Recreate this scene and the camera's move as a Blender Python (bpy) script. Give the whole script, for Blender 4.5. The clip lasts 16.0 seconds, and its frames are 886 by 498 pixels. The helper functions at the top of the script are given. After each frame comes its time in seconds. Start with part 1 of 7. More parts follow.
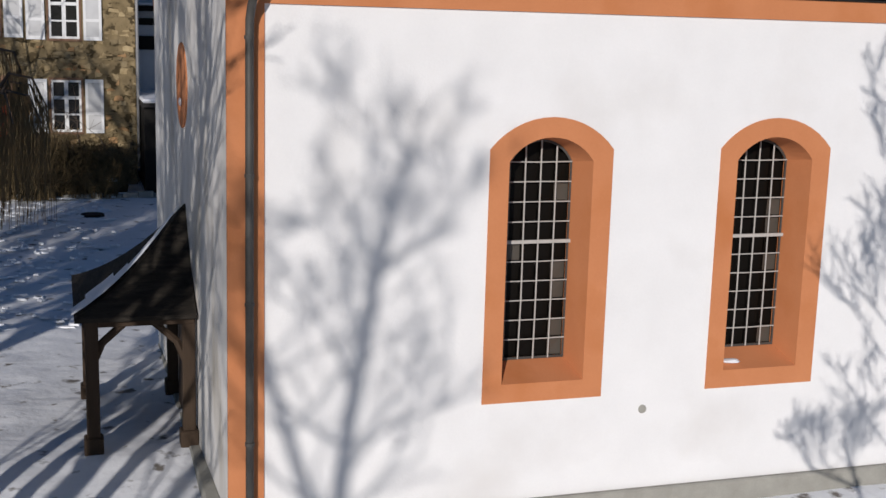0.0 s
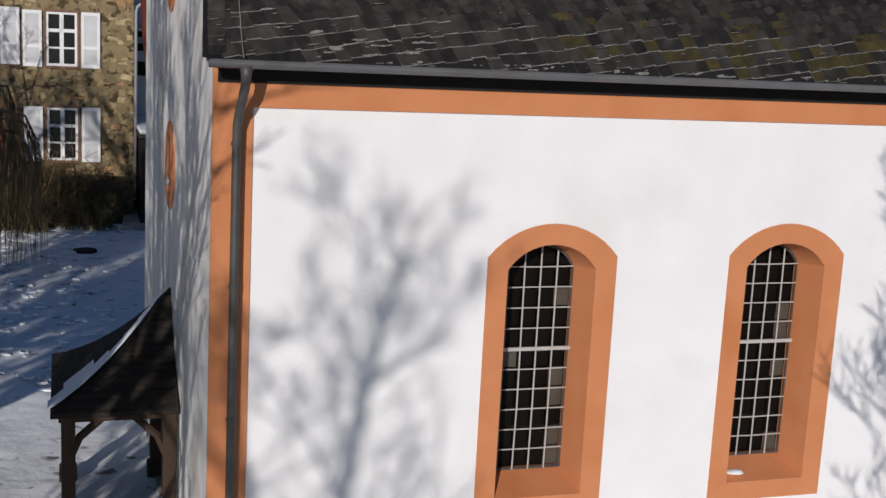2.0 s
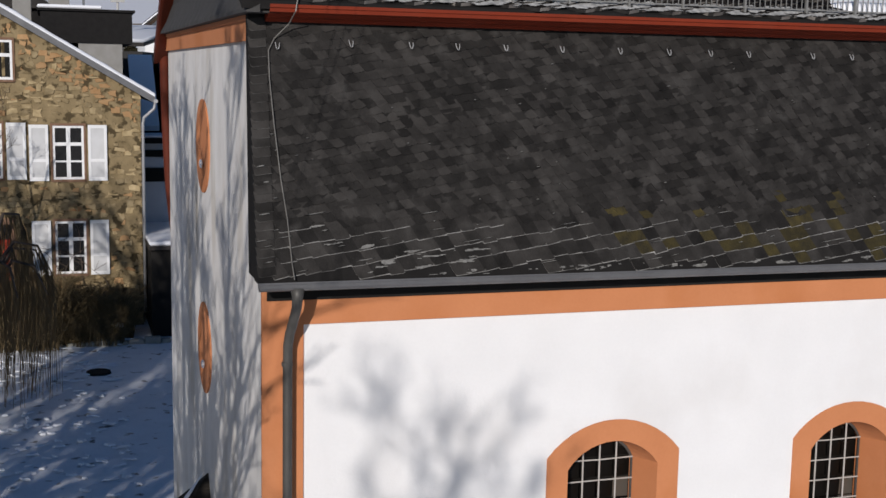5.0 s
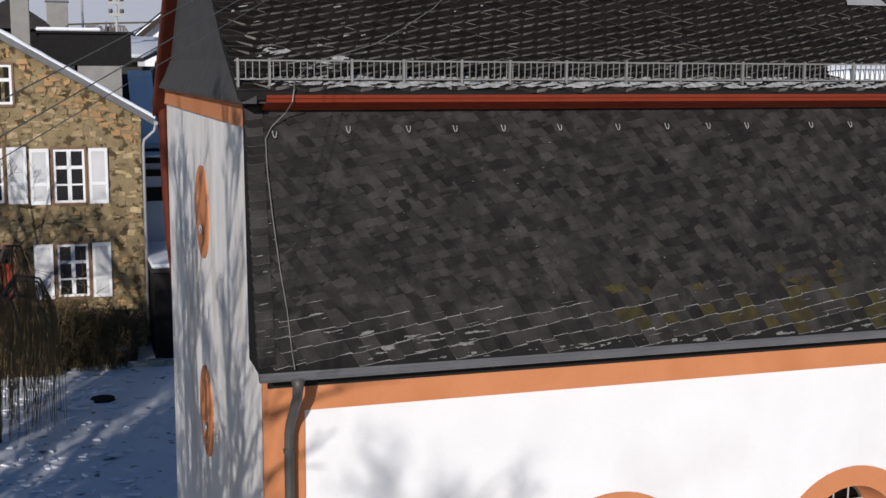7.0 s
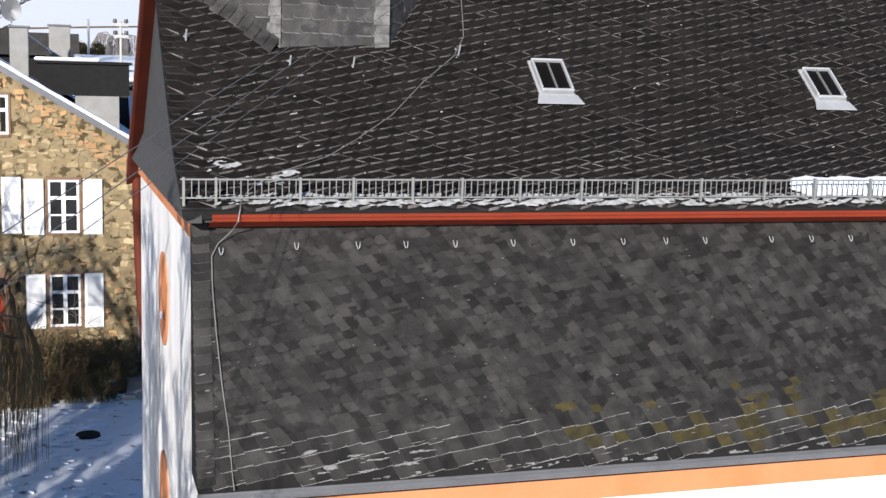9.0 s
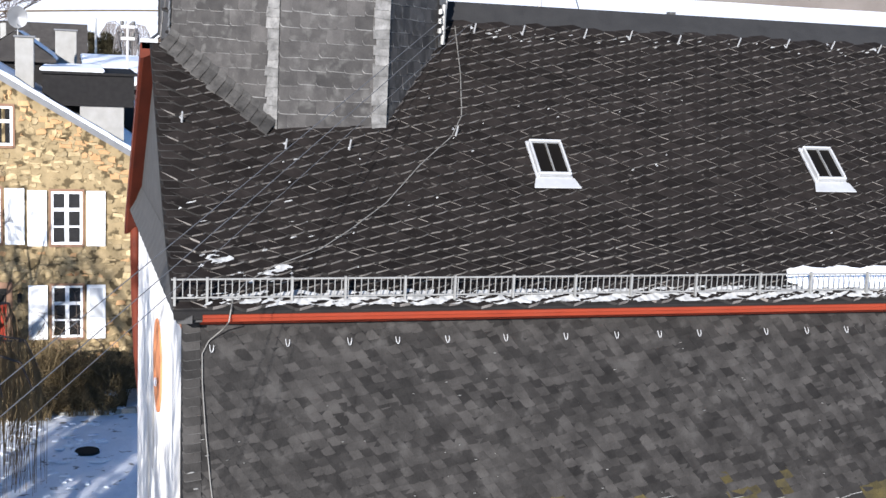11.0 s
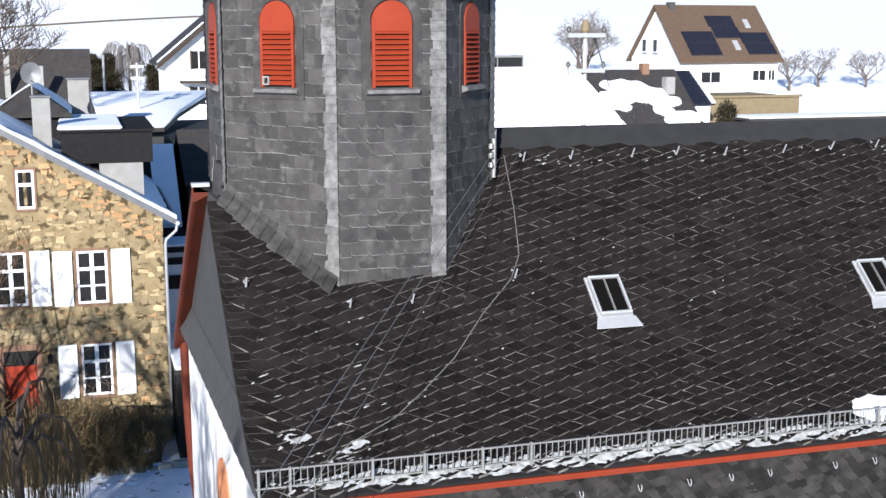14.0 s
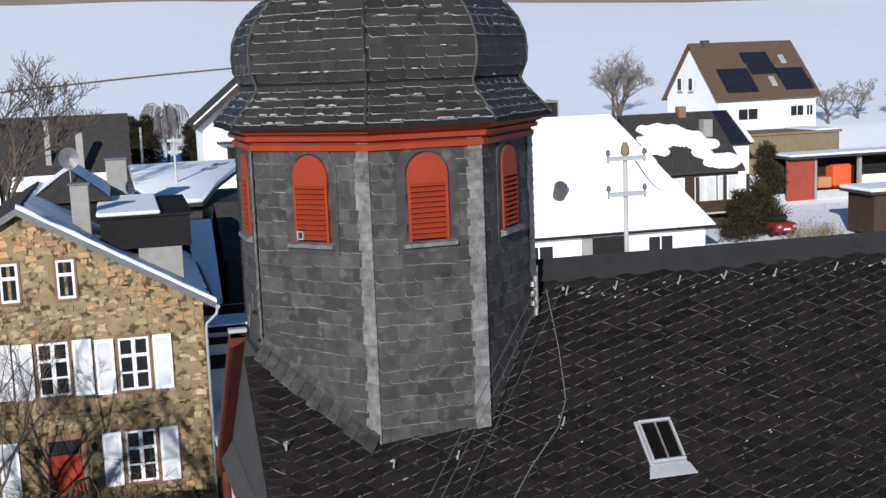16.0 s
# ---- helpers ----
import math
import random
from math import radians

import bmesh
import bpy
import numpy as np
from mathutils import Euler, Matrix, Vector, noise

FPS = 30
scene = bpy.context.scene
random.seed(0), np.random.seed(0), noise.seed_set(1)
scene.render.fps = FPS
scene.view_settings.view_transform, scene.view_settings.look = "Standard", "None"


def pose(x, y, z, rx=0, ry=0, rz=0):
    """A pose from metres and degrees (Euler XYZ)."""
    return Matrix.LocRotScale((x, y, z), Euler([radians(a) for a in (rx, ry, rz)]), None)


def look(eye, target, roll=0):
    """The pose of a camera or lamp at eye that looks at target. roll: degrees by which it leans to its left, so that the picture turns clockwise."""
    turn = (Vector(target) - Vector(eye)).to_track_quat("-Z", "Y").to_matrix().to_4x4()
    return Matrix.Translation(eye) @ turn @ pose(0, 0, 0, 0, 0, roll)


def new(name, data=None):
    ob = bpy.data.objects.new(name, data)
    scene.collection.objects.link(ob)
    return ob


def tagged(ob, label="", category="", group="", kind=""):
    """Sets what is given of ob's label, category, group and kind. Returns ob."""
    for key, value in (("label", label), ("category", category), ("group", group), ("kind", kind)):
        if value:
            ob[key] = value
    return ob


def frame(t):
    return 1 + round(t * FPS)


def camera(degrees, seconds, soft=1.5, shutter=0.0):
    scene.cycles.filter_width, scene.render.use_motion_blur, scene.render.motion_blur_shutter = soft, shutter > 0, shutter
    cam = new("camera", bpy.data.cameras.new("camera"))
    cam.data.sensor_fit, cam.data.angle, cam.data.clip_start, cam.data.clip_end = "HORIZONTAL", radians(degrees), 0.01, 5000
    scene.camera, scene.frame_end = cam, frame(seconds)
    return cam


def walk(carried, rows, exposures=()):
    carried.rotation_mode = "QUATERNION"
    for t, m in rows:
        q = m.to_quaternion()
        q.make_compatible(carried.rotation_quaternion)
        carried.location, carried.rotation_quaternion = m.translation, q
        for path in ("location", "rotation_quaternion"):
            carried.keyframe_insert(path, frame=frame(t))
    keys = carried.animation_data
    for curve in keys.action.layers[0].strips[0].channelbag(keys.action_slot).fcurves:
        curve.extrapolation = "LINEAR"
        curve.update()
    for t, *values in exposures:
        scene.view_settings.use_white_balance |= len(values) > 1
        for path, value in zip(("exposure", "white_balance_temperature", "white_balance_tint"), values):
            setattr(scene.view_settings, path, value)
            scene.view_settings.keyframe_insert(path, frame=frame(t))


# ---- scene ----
cam = camera(40.25, 16.0)
ROWS = [
    (0, (-1.840, -13.809, 6.362), (-1.2396, -11.9367, 5.9954), 1.63),
    (0.5, (-1.739, -13.609, 6.651), (-1.1398, -11.7368, 6.2824), 1.88),
    (1, (-1.660, -13.386, 6.959), (-1.0594, -11.5140, 6.5894), 2.46),
    (1.5, (-1.586, -13.168, 7.231), (-0.9851, -11.2956, 6.8654), 2.92),
    (2, (-1.534, -12.962, 7.501), (-0.9360, -11.0887, 7.1360), 2.95),
    (2.5, (-1.581, -12.777, 7.798), (-0.9771, -10.9060, 7.4308), 2.88),
    (3, (-1.649, -12.580, 8.080), (-1.0392, -10.7083, 7.7281), 2.54),
    (3.5, (-1.732, -12.391, 8.350), (-1.1203, -10.5122, 8.0402), 2.18),
    (4, (-1.841, -12.224, 8.605), (-1.2294, -10.3391, 8.3355), 1.80),
    (6.5, (-2.022, -11.931, 9.770), (-1.4224, -10.0472, 9.4683), 0.27),
    (7, (-1.914, -11.911, 10.040), (-1.3127, -10.0278, 9.7397), 0.34),
    (7.5, (-1.769, -11.905, 10.328), (-1.1699, -10.0205, 10.0283), 0.53),
    (8, (-1.576, -11.885, 10.625), (-0.9827, -9.9989, 10.3241), 0.77),
    (8.5, (-1.389, -11.878, 10.932), (-0.8013, -9.9901, 10.6313), 1.14),
    (9, (-1.219, -11.838, 11.206), (-0.6373, -9.9474, 10.9116), 1.70),
    (9.5, (-1.089, -11.765, 11.483), (-0.5118, -9.8720, 11.1964), 2.34),
    (10, (-1.019, -11.725, 11.767), (-0.4468, -9.8289, 11.4853), 2.63),
    (12.5, (-1.292, -11.536, 13.323), (-0.7280, -9.6605, 12.9193), 2.05),
    (13, (-1.438, -11.499, 13.646), (-0.8746, -9.6194, 13.2583), 1.31),
    (13.5, (-1.594, -11.377, 13.987), (-1.0282, -9.4949, 13.6170), 0.62),
    (14, (-1.691, -11.195, 14.274), (-1.1270, -9.3088, 13.9225), -0.04),
    (14.5, (-1.775, -11.079, 14.607), (-1.2175, -9.1873, 14.2748), -0.94),
    (15, (-1.772, -10.915, 14.911), (-1.2286, -9.0158, 14.6003), -1.54),
    (15.5, (-1.671, -10.770, 15.244), (-1.1474, -8.8630, 14.9432), -2.19),
    (16, (-1.511, -10.618, 15.533), (-1.0073, -8.7048, 15.2390), -2.27),
]
walk(cam, [(t, look(eye, target, roll)) for t, eye, target, roll in ROWS],
     exposures=[(0.0, -0.36, 6450, 12), (2.5, -0.38, 6450, 12), (4.0, -0.32, 6450, 12), (6.5, -0.24, 6400, 12), (8.0, 0.28, 6350, 11), (9.0, 0.82, 6250, 11), (10.0, 1.38, 6150, 11), (12.5, 1.24, 6050, 11), (14.5, 1.00, 6000, 10), (15.0, 0.78, 6000, 10), (16.0, 0.40, 6050, 10)])

# ---- light: low winter sun from the south-west, clear sky ----
SUN_DIR = Vector((-0.447, -0.842, 0.303)).normalized()
world = bpy.data.worlds.new("winter_sky")
scene.world = world
world.use_nodes = True
sky = world.node_tree.nodes.new("ShaderNodeTexSky")
sky.sky_type = "NISHITA"
sky.sun_disc = False
sky.sun_elevation = math.asin(SUN_DIR.z)
sky.sun_rotation = math.atan2(SUN_DIR.x, SUN_DIR.y)
back = world.node_tree.nodes["Background"]
sky.air_density, sky.dust_density, sky.ozone_density = 1.0, 0.2, 6.0
back.inputs["Strength"].default_value = 0.066
world.node_tree.links.new(sky.outputs[0], back.inputs["Color"])
lamp = bpy.data.lights.new("sun", "SUN")
lamp.energy, lamp.angle, lamp.color = 4.3, radians(0.53), (1.0, 0.95, 0.89)
sun = new("sun", lamp)
sun.matrix_world = look(SUN_DIR * 80, (0, 0, 0))


# ---- materials ----
def mat(name, c1, c2, rough=0.85, scale=6.0, detail=6.0, bump=0.15, bump_scale=40.0, metal=0.0, spread="", amount=0.35,
        stain=None, stain_scale=0.8, stain_at=0.6, stain_soft=0.12, stretch=(1, 1, 1), gloss=0.22):
    """Two-scale noise between two colours, optional per-piece variation, stains and relief."""
    m = bpy.data.materials.new(name)
    m.use_nodes = True
    t = m.node_tree
    n, l = t.nodes, t.links
    bsdf = n["Principled BSDF"]
    mp = n.new("ShaderNodeMapping")
    mp.inputs["Scale"].default_value = stretch
    geo = n.new("ShaderNodeNewGeometry")
    l.new(geo.outputs["Position"], mp.inputs["Vector"])
    big = n.new("ShaderNodeTexNoise")
    big.inputs["Scale"].default_value, big.inputs["Detail"].default_value = scale, detail
    l.new(mp.outputs[0], big.inputs["Vector"])
    fine = n.new("ShaderNodeTexNoise")
    fine.inputs["Scale"].default_value, fine.inputs["Detail"].default_value = bump_scale, 4.0
    l.new(mp.outputs[0], fine.inputs["Vector"])
    mixf = n.new("ShaderNodeMath")
    mixf.operation = "MULTIPLY_ADD"
    l.new(fine.outputs["Fac"], mixf.inputs[0])
    mixf.inputs[1].default_value = 0.45
    half = n.new("ShaderNodeMath")
    half.operation = "MULTIPLY_ADD"
    l.new(big.outputs["Fac"], half.inputs[0])
    half.inputs[1].default_value, half.inputs[2].default_value = 1.5, -0.5
    l.new(half.outputs[0], mixf.inputs[2])
    col = n.new("ShaderNodeMix")
    col.data_type = "RGBA"
    col.inputs["A"].default_value, col.inputs["B"].default_value = (*c1, 1), (*c2, 1)
    l.new(mixf.outputs[0], col.inputs["Factor"])
    out = col.outputs["Result"]
    if spread:
        if spread == "object":
            rnd = n.new("ShaderNodeObjectInfo").outputs["Random"]
        else:
            rnd = geo.outputs["Random Per Island"]
        ramp = n.new("ShaderNodeMath")
        ramp.operation = "MULTIPLY_ADD"
        l.new(rnd, ramp.inputs[0])
        ramp.inputs[1].default_value, ramp.inputs[2].default_value = 2 * amount, 1 - amount
        mul = n.new("ShaderNodeMix")
        mul.data_type, mul.blend_type = "RGBA", "MULTIPLY"
        mul.inputs["Factor"].default_value = 1.0
        l.new(out, mul.inputs["A"])
        l.new(ramp.outputs[0], mul.inputs["B"])
        out = mul.outputs["Result"]
    if stain:
        sn = n.new("ShaderNodeTexNoise")
        sn.inputs["Scale"].default_value, sn.inputs["Detail"].default_value = stain_scale, 7.0
        l.new(mp.outputs[0], sn.inputs["Vector"])
        mr = n.new("ShaderNodeMapRange")
        mr.inputs["From Min"].default_value, mr.inputs["From Max"].default_value = stain_at - stain_soft, stain_at + stain_soft
        l.new(sn.outputs["Fac"], mr.inputs["Value"])
        sm = n.new("ShaderNodeMix")
        sm.data_type = "RGBA"
        l.new(mr.outputs[0], sm.inputs["Factor"])
        l.new(out, sm.inputs["A"])
        sm.inputs["B"].default_value = (*stain, 1)
        out = sm.outputs["Result"]
    l.new(out, bsdf.inputs["Base Color"])
    bsdf.inputs["Specular IOR Level"].default_value = gloss
    bsdf.inputs["Roughness"].default_value, bsdf.inputs["Metallic"].default_value = rough, metal
    if bump:
        bp = n.new("ShaderNodeBump")
        bp.inputs["Strength"].default_value, bp.inputs["Distance"].default_value = bump, 0.02
        l.new(mixf.outputs[0], bp.inputs["Height"])
        l.new(bp.outputs[0], bsdf.inputs["Normal"])
    return m


PLASTER = mat("white_plaster", (0.80, 0.79, 0.78), (0.72, 0.71, 0.70), 0.9, 1.2, bump=0.25, bump_scale=28, stain=(0.66, 0.64, 0.62), stain_scale=0.5, stain_at=0.68)
# mottled plaster; its upright darker streaks also stand in for branch shadows
ROUGHCAST = mat("west_plaster", (0.80, 0.78, 0.75), (0.56, 0.535, 0.50), 0.92, 2.4, bump=0.7, bump_scale=18, stain=(0.46, 0.41, 0.33), stain_scale=1.3, stain_at=0.66, stretch=(1, 1, 0.3))
ORANGE = mat("orange_paint", (0.57, 0.228, 0.100), (0.49, 0.185, 0.078), 0.85, 1.5, bump=0.2, bump_scale=30, stain=(0.46, 0.16, 0.055), stain_scale=0.9, stain_at=0.64)
RED = mat("red_paint", (0.265, 0.036, 0.012), (0.205, 0.026, 0.009), 0.6, 3, bump=0.1, stain=(0.28, 0.04, 0.018), stain_scale=2, stain_at=0.66)
EAVES_RED = mat("eaves_red_paint", (0.215, 0.030, 0.010), (0.17, 0.022, 0.008), 0.7, 3, bump=0.15, stain=(0.19, 0.032, 0.014), stain_scale=2, stain_at=0.64)
RUST = mat("red_board", (0.115, 0.021, 0.008), (0.065, 0.013, 0.006), 0.7, 4, bump=0.2, stretch=(1, 0.3, 1))
SLATE = mat("slate", (0.0096, 0.0078, 0.0070), (0.0206, 0.0170, 0.0154), 0.75, 7, bump=0.35, bump_scale=55, gloss=0.06, spread="island", amount=0.32, stain=(0.075, 0.066, 0.058), stain_scale=11, stain_at=0.70, stain_soft=0.05)
SLATE_P = mat("slate_piece", (0.0096, 0.0078, 0.0070), (0.0206, 0.0170, 0.0154), 0.75, 7, bump=0.35, bump_scale=55, gloss=0.06, spread="object", amount=0.32, stain=(0.075, 0.066, 0.058), stain_scale=11, stain_at=0.70, stain_soft=0.05)
SLATE_LOW = mat("slate_mossy", (0.0116, 0.0106, 0.0097), (0.0405, 0.0372, 0.0345), 0.62, 5, bump=0.4, bump_scale=55, gloss=0.10, spread="island", amount=0.50, stain=(0.046, 0.043, 0.040), stain_scale=5.0, stain_at=0.66, stain_soft=0.08)
SLATE_LOW_P = mat("slate_mossy_piece", (0.0116, 0.0106, 0.0097), (0.0405, 0.0372, 0.0345), 0.62, 5, bump=0.4, bump_scale=55, gloss=0.10, spread="object", amount=0.50, stain=(0.046, 0.043, 0.040), stain_scale=5.0, stain_at=0.66, stain_soft=0.08)
MOSS = mat("slate_moss", (0.054, 0.042, 0.013), (0.015, 0.0135, 0.010), 0.9, 9, bump=0.6, bump_scale=60, spread="island", amount=0.3)
SLATE_TOWER = mat("tower_slate", (0.030, 0.0275, 0.026), (0.072, 0.066, 0.061), 0.7, 5, bump=0.3, bump_scale=50, spread="island", amount=0.33, stain=(0.092, 0.087, 0.080), stain_scale=8.0, stain_at=0.64, stain_soft=0.10)
SLATE_TOWER_P = mat("tower_slate_piece", (0.030, 0.0275, 0.026), (0.072, 0.066, 0.061), 0.7, 5, bump=0.3, bump_scale=50, spread="object", amount=0.33, stain=(0.092, 0.087, 0.080), stain_scale=8.0, stain_at=0.64, stain_soft=0.10)
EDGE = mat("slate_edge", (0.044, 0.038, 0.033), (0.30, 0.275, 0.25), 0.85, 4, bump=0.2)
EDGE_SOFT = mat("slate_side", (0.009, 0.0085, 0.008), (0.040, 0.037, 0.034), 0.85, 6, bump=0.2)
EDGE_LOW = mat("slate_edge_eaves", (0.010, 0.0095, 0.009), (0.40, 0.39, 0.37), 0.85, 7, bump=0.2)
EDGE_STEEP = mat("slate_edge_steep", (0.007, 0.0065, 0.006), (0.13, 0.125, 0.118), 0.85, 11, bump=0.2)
# pale colour that paints sun glints on slate edges
EDGE_GLINT = mat("slate_edge_glint", (0.06, 0.058, 0.055), (0.46, 0.45, 0.43), 0.85, 5, bump=0.2)
UNDER = mat("slate_underlay", (0.014, 0.013, 0.013), (0.022, 0.021, 0.02), 0.85, 6, bump=0.2, gloss=0.05)
STRIP = mat("slate_corner", (0.055, 0.052, 0.048), (0.235, 0.225, 0.212), 0.6, 9, bump=0.3, spread="island", amount=0.25)
STRIP_DULL = mat("slate_foot", (0.018, 0.0165, 0.015), (0.075, 0.070, 0.064), 0.65, 8, bump=0.3, spread="island", amount=0.3)
ZINC = mat("zinc", (0.12, 0.12, 0.123), (0.18, 0.18, 0.183), 0.5, 3, bump=0.05, metal=0.35)
GALV = mat("galvanised_steel", (0.20, 0.195, 0.183), (0.31, 0.303, 0.286), 0.5, 8, bump=0.05, metal=0.4)
PIPE = mat("weathered_zinc", (0.06, 0.058, 0.054), (0.105, 0.10, 0.092), 0.5, 4, bump=0.1, metal=0.3)
SNOW = mat("snow", (0.88, 0.89, 0.91), (0.82, 0.83, 0.86), 0.75, 1.2, bump=0.5, bump_scale=9)
FIELD = mat("field_snow", (0.91, 0.915, 0.93), (0.87, 0.875, 0.895), 0.8, 0.06, bump=0.1, bump_scale=0.4)
YARD = mat("trodden_snow", (0.86, 0.87, 0.89), (0.74, 0.75, 0.77), 0.8, 1.6, bump=1.8, bump_scale=4, stain=(0.20, 0.18, 0.16), stain_scale=2.6, stain_at=0.65, stain_soft=0.04)
STONE = mat("rubble_stone", (0.19, 0.138, 0.066), (0.43, 0.335, 0.195), 0.9, 5, bump=0.6, bump_scale=30, spread="island", amount=0.34, stain=(0.30, 0.13, 0.05), stain_scale=0.7, stain_at=0.66, stain_soft=0.05)
STONE_P = mat("rubble_stone_piece", (0.19, 0.138, 0.066), (0.43, 0.335, 0.195), 0.9, 5, bump=0.6, bump_scale=30, spread="object", amount=0.34, stain=(0.30, 0.13, 0.05), stain_scale=0.7, stain_at=0.66, stain_soft=0.05)
MORTAR = mat("lime_mortar", (0.31, 0.235, 0.13), (0.16, 0.118, 0.06), 0.95, 2.2, bump=0.8, bump_scale=14, stain=(0.075, 0.055, 0.028), stain_scale=3.6, stain_at=0.56, stain_soft=0.04)
STONE_ORANGE = mat("orange_stone", (0.35, 0.195, 0.085), (0.45, 0.29, 0.15), 0.9, 4, bump=0.6, bump_scale=30, spread="island", amount=0.25)
SANDSTONE = mat("red_sandstone", (0.17, 0.095, 0.06), (0.23, 0.14, 0.09), 0.9, 6, bump=0.3)
GREYSTONE = mat("plinth_stone", (0.26, 0.25, 0.22), (0.36, 0.35, 0.31), 0.9, 4, bump=0.4)
WHITE = mat("white_paint", (0.80, 0.80, 0.79), (0.74, 0.74, 0.73), 0.55, 3, bump=0.08)
SHUTTER = mat("shutter_paint", (0.80, 0.80, 0.80), (0.70, 0.70, 0.69), 0.6, 2, bump=0.1)
WOOD = mat("dark_wood", (0.035, 0.022, 0.014), (0.06, 0.04, 0.026), 0.8, 5, bump=0.4, stretch=(1, 1, 0.15), bump_scale=30)
BARK = mat("bark", (0.075, 0.058, 0.045), (0.13, 0.10, 0.08), 0.95, 6, bump=0.6, bump_scale=25)
TWIG = mat("twigs", (0.085, 0.055, 0.035), (0.14, 0.095, 0.06), 0.9, 6, bump=0.0)
BUSH = mat("brown_bush", (0.075, 0.054, 0.026), (0.20, 0.145, 0.075), 0.95, 1.3, bump=0.0)
GREEN = mat("conifer_needles", (0.022, 0.020, 0.010), (0.052, 0.043, 0.021), 0.9, 5, bump=0.0)
CABLE = mat("cable", (0.10, 0.10, 0.10), (0.16, 0.16, 0.16), 0.6, 4, bump=0.0)
IRON = mat("wire_rope", (0.17, 0.16, 0.145), (0.23, 0.22, 0.20), 0.5, 6, bump=0.0, metal=0.3)
BROWNROOF = mat("brown_tiles", (0.085, 0.055, 0.036), (0.12, 0.08, 0.054), 0.85, 3, bump=0.3)
DARKROOF = mat("dark_roof", (0.026, 0.023, 0.021), (0.05, 0.045, 0.041), 0.8, 3, bump=0.4, spread="island", amount=0.2)
PANEL = mat("solar_cell", (0.012, 0.013, 0.02), (0.02, 0.021, 0.03), 0.25, 3, bump=0.0)
RENDER_WHITE = mat("house_render", (0.78, 0.78, 0.76), (0.72, 0.72, 0.70), 0.9, 1.5, bump=0.1)
CONCRETE = mat("concrete", (0.36, 0.35, 0.33), (0.46, 0.45, 0.43), 0.9, 3, bump=0.3)
REDSHED = mat("red_boards", (0.30, 0.06, 0.035), (0.24, 0.045, 0.028), 0.8, 3, bump=0.2)
ORANGEGEAR = mat("orange_machine", (0.75, 0.11, 0.03), (0.65, 0.09, 0.03), 0.5, 3, bump=0.0)
TERRACOTTA = mat("terracotta", (0.50, 0.22, 0.10), (0.42, 0.18, 0.08), 0.85, 4, bump=0.2)
FOREST = mat("far_forest", (0.10, 0.085, 0.075), (0.16, 0.14, 0.125), 0.95, 0.05, bump=0.0)
GRASS = mat("winter_grass", (0.16, 0.12, 0.06), (0.22, 0.17, 0.09), 0.95, 4, bump=0.4)
DOORRED = mat("door_red", (0.32, 0.036, 0.014), (0.25, 0.026, 0.012), 0.55, 4, bump=0.05)
CARPAINT = mat("car_paint", (0.22, 0.02, 0.025), (0.18, 0.016, 0.02), 0.3, 4, bump=0.0)
# near-black: for black parts, and for shade inside buildings and openings
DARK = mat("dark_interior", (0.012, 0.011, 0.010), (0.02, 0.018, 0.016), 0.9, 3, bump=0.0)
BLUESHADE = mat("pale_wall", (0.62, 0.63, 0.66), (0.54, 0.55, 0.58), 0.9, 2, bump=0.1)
LIGHTSTONE = mat("chimney_render", (0.22, 0.21, 0.19), (0.30, 0.29, 0.27), 0.9, 3, bump=0.3)


def glass_material(name, tint, rough, shine=0.5):
    m = bpy.data.materials.new(name)
    m.use_nodes = True
    b = m.node_tree.nodes["Principled BSDF"]
    nz = m.node_tree.nodes.new("ShaderNodeTexNoise")
    nz.inputs["Scale"].default_value = 3.0
    rp = m.node_tree.nodes.new("ShaderNodeMapRange")
    rp.inputs["To Min"].default_value, rp.inputs["To Max"].default_value = rough, rough + 0.15
    m.node_tree.links.new(nz.outputs["Fac"], rp.inputs["Value"])
    m.node_tree.links.new(rp.outputs[0], b.inputs["Roughness"])
    b.inputs["Base Color"].default_value = (*tint, 1)
    b.inputs["Specular IOR Level"].default_value = shine
    return m


GLASS = glass_material("window_glass", (0.014, 0.013, 0.012), 0.06)
LEADGLASS = glass_material("leaded_glass", (0.006, 0.005, 0.004), 0.3, 0.10)
DUSTGLASS = glass_material("dusty_glass", (0.07, 0.06, 0.048), 0.35)
GALV_LIGHT = mat("pale_galvanised", (0.34, 0.34, 0.34), (0.44, 0.44, 0.44), 0.5, 8, bump=0.05, metal=0.25)
BARS = mat("pale_grille_paint", (0.50, 0.48, 0.45), (0.36, 0.345, 0.32), 0.6, 9, bump=0.05)
OLDSNOW = mat("old_snow", (0.52, 0.515, 0.50), (0.17, 0.167, 0.158), 0.85, 14, bump=0.4)
GREYSNOW = mat("dirty_snow", (0.27, 0.265, 0.25), (0.075, 0.073, 0.068), 0.85, 16, bump=0.4)
WEEP = mat("hanging_twigs", (0.13, 0.085, 0.040), (0.23, 0.155, 0.08), 0.9, 3, bump=0.0)
STRIP_DARK = mat("lead_strip", (0.047, 0.045, 0.043), (0.075, 0.072, 0.069), 0.8, 5, bump=0.2, spread="island", amount=0.15)
EDGE_DARK = mat("tower_slate_edge", (0.016, 0.015, 0.014), (0.27, 0.26, 0.245), 0.85, 4, bump=0.2)
SLATE_PLAIN = mat("plain_slate", (0.020, 0.0195, 0.0195), (0.031, 0.030, 0.0295), 0.75, 5, bump=0.2)
EDGE_CAP = mat("cap_slate_edge", (0.018, 0.017, 0.016), (0.42, 0.41, 0.39), 0.85, 4.5, bump=0.2)
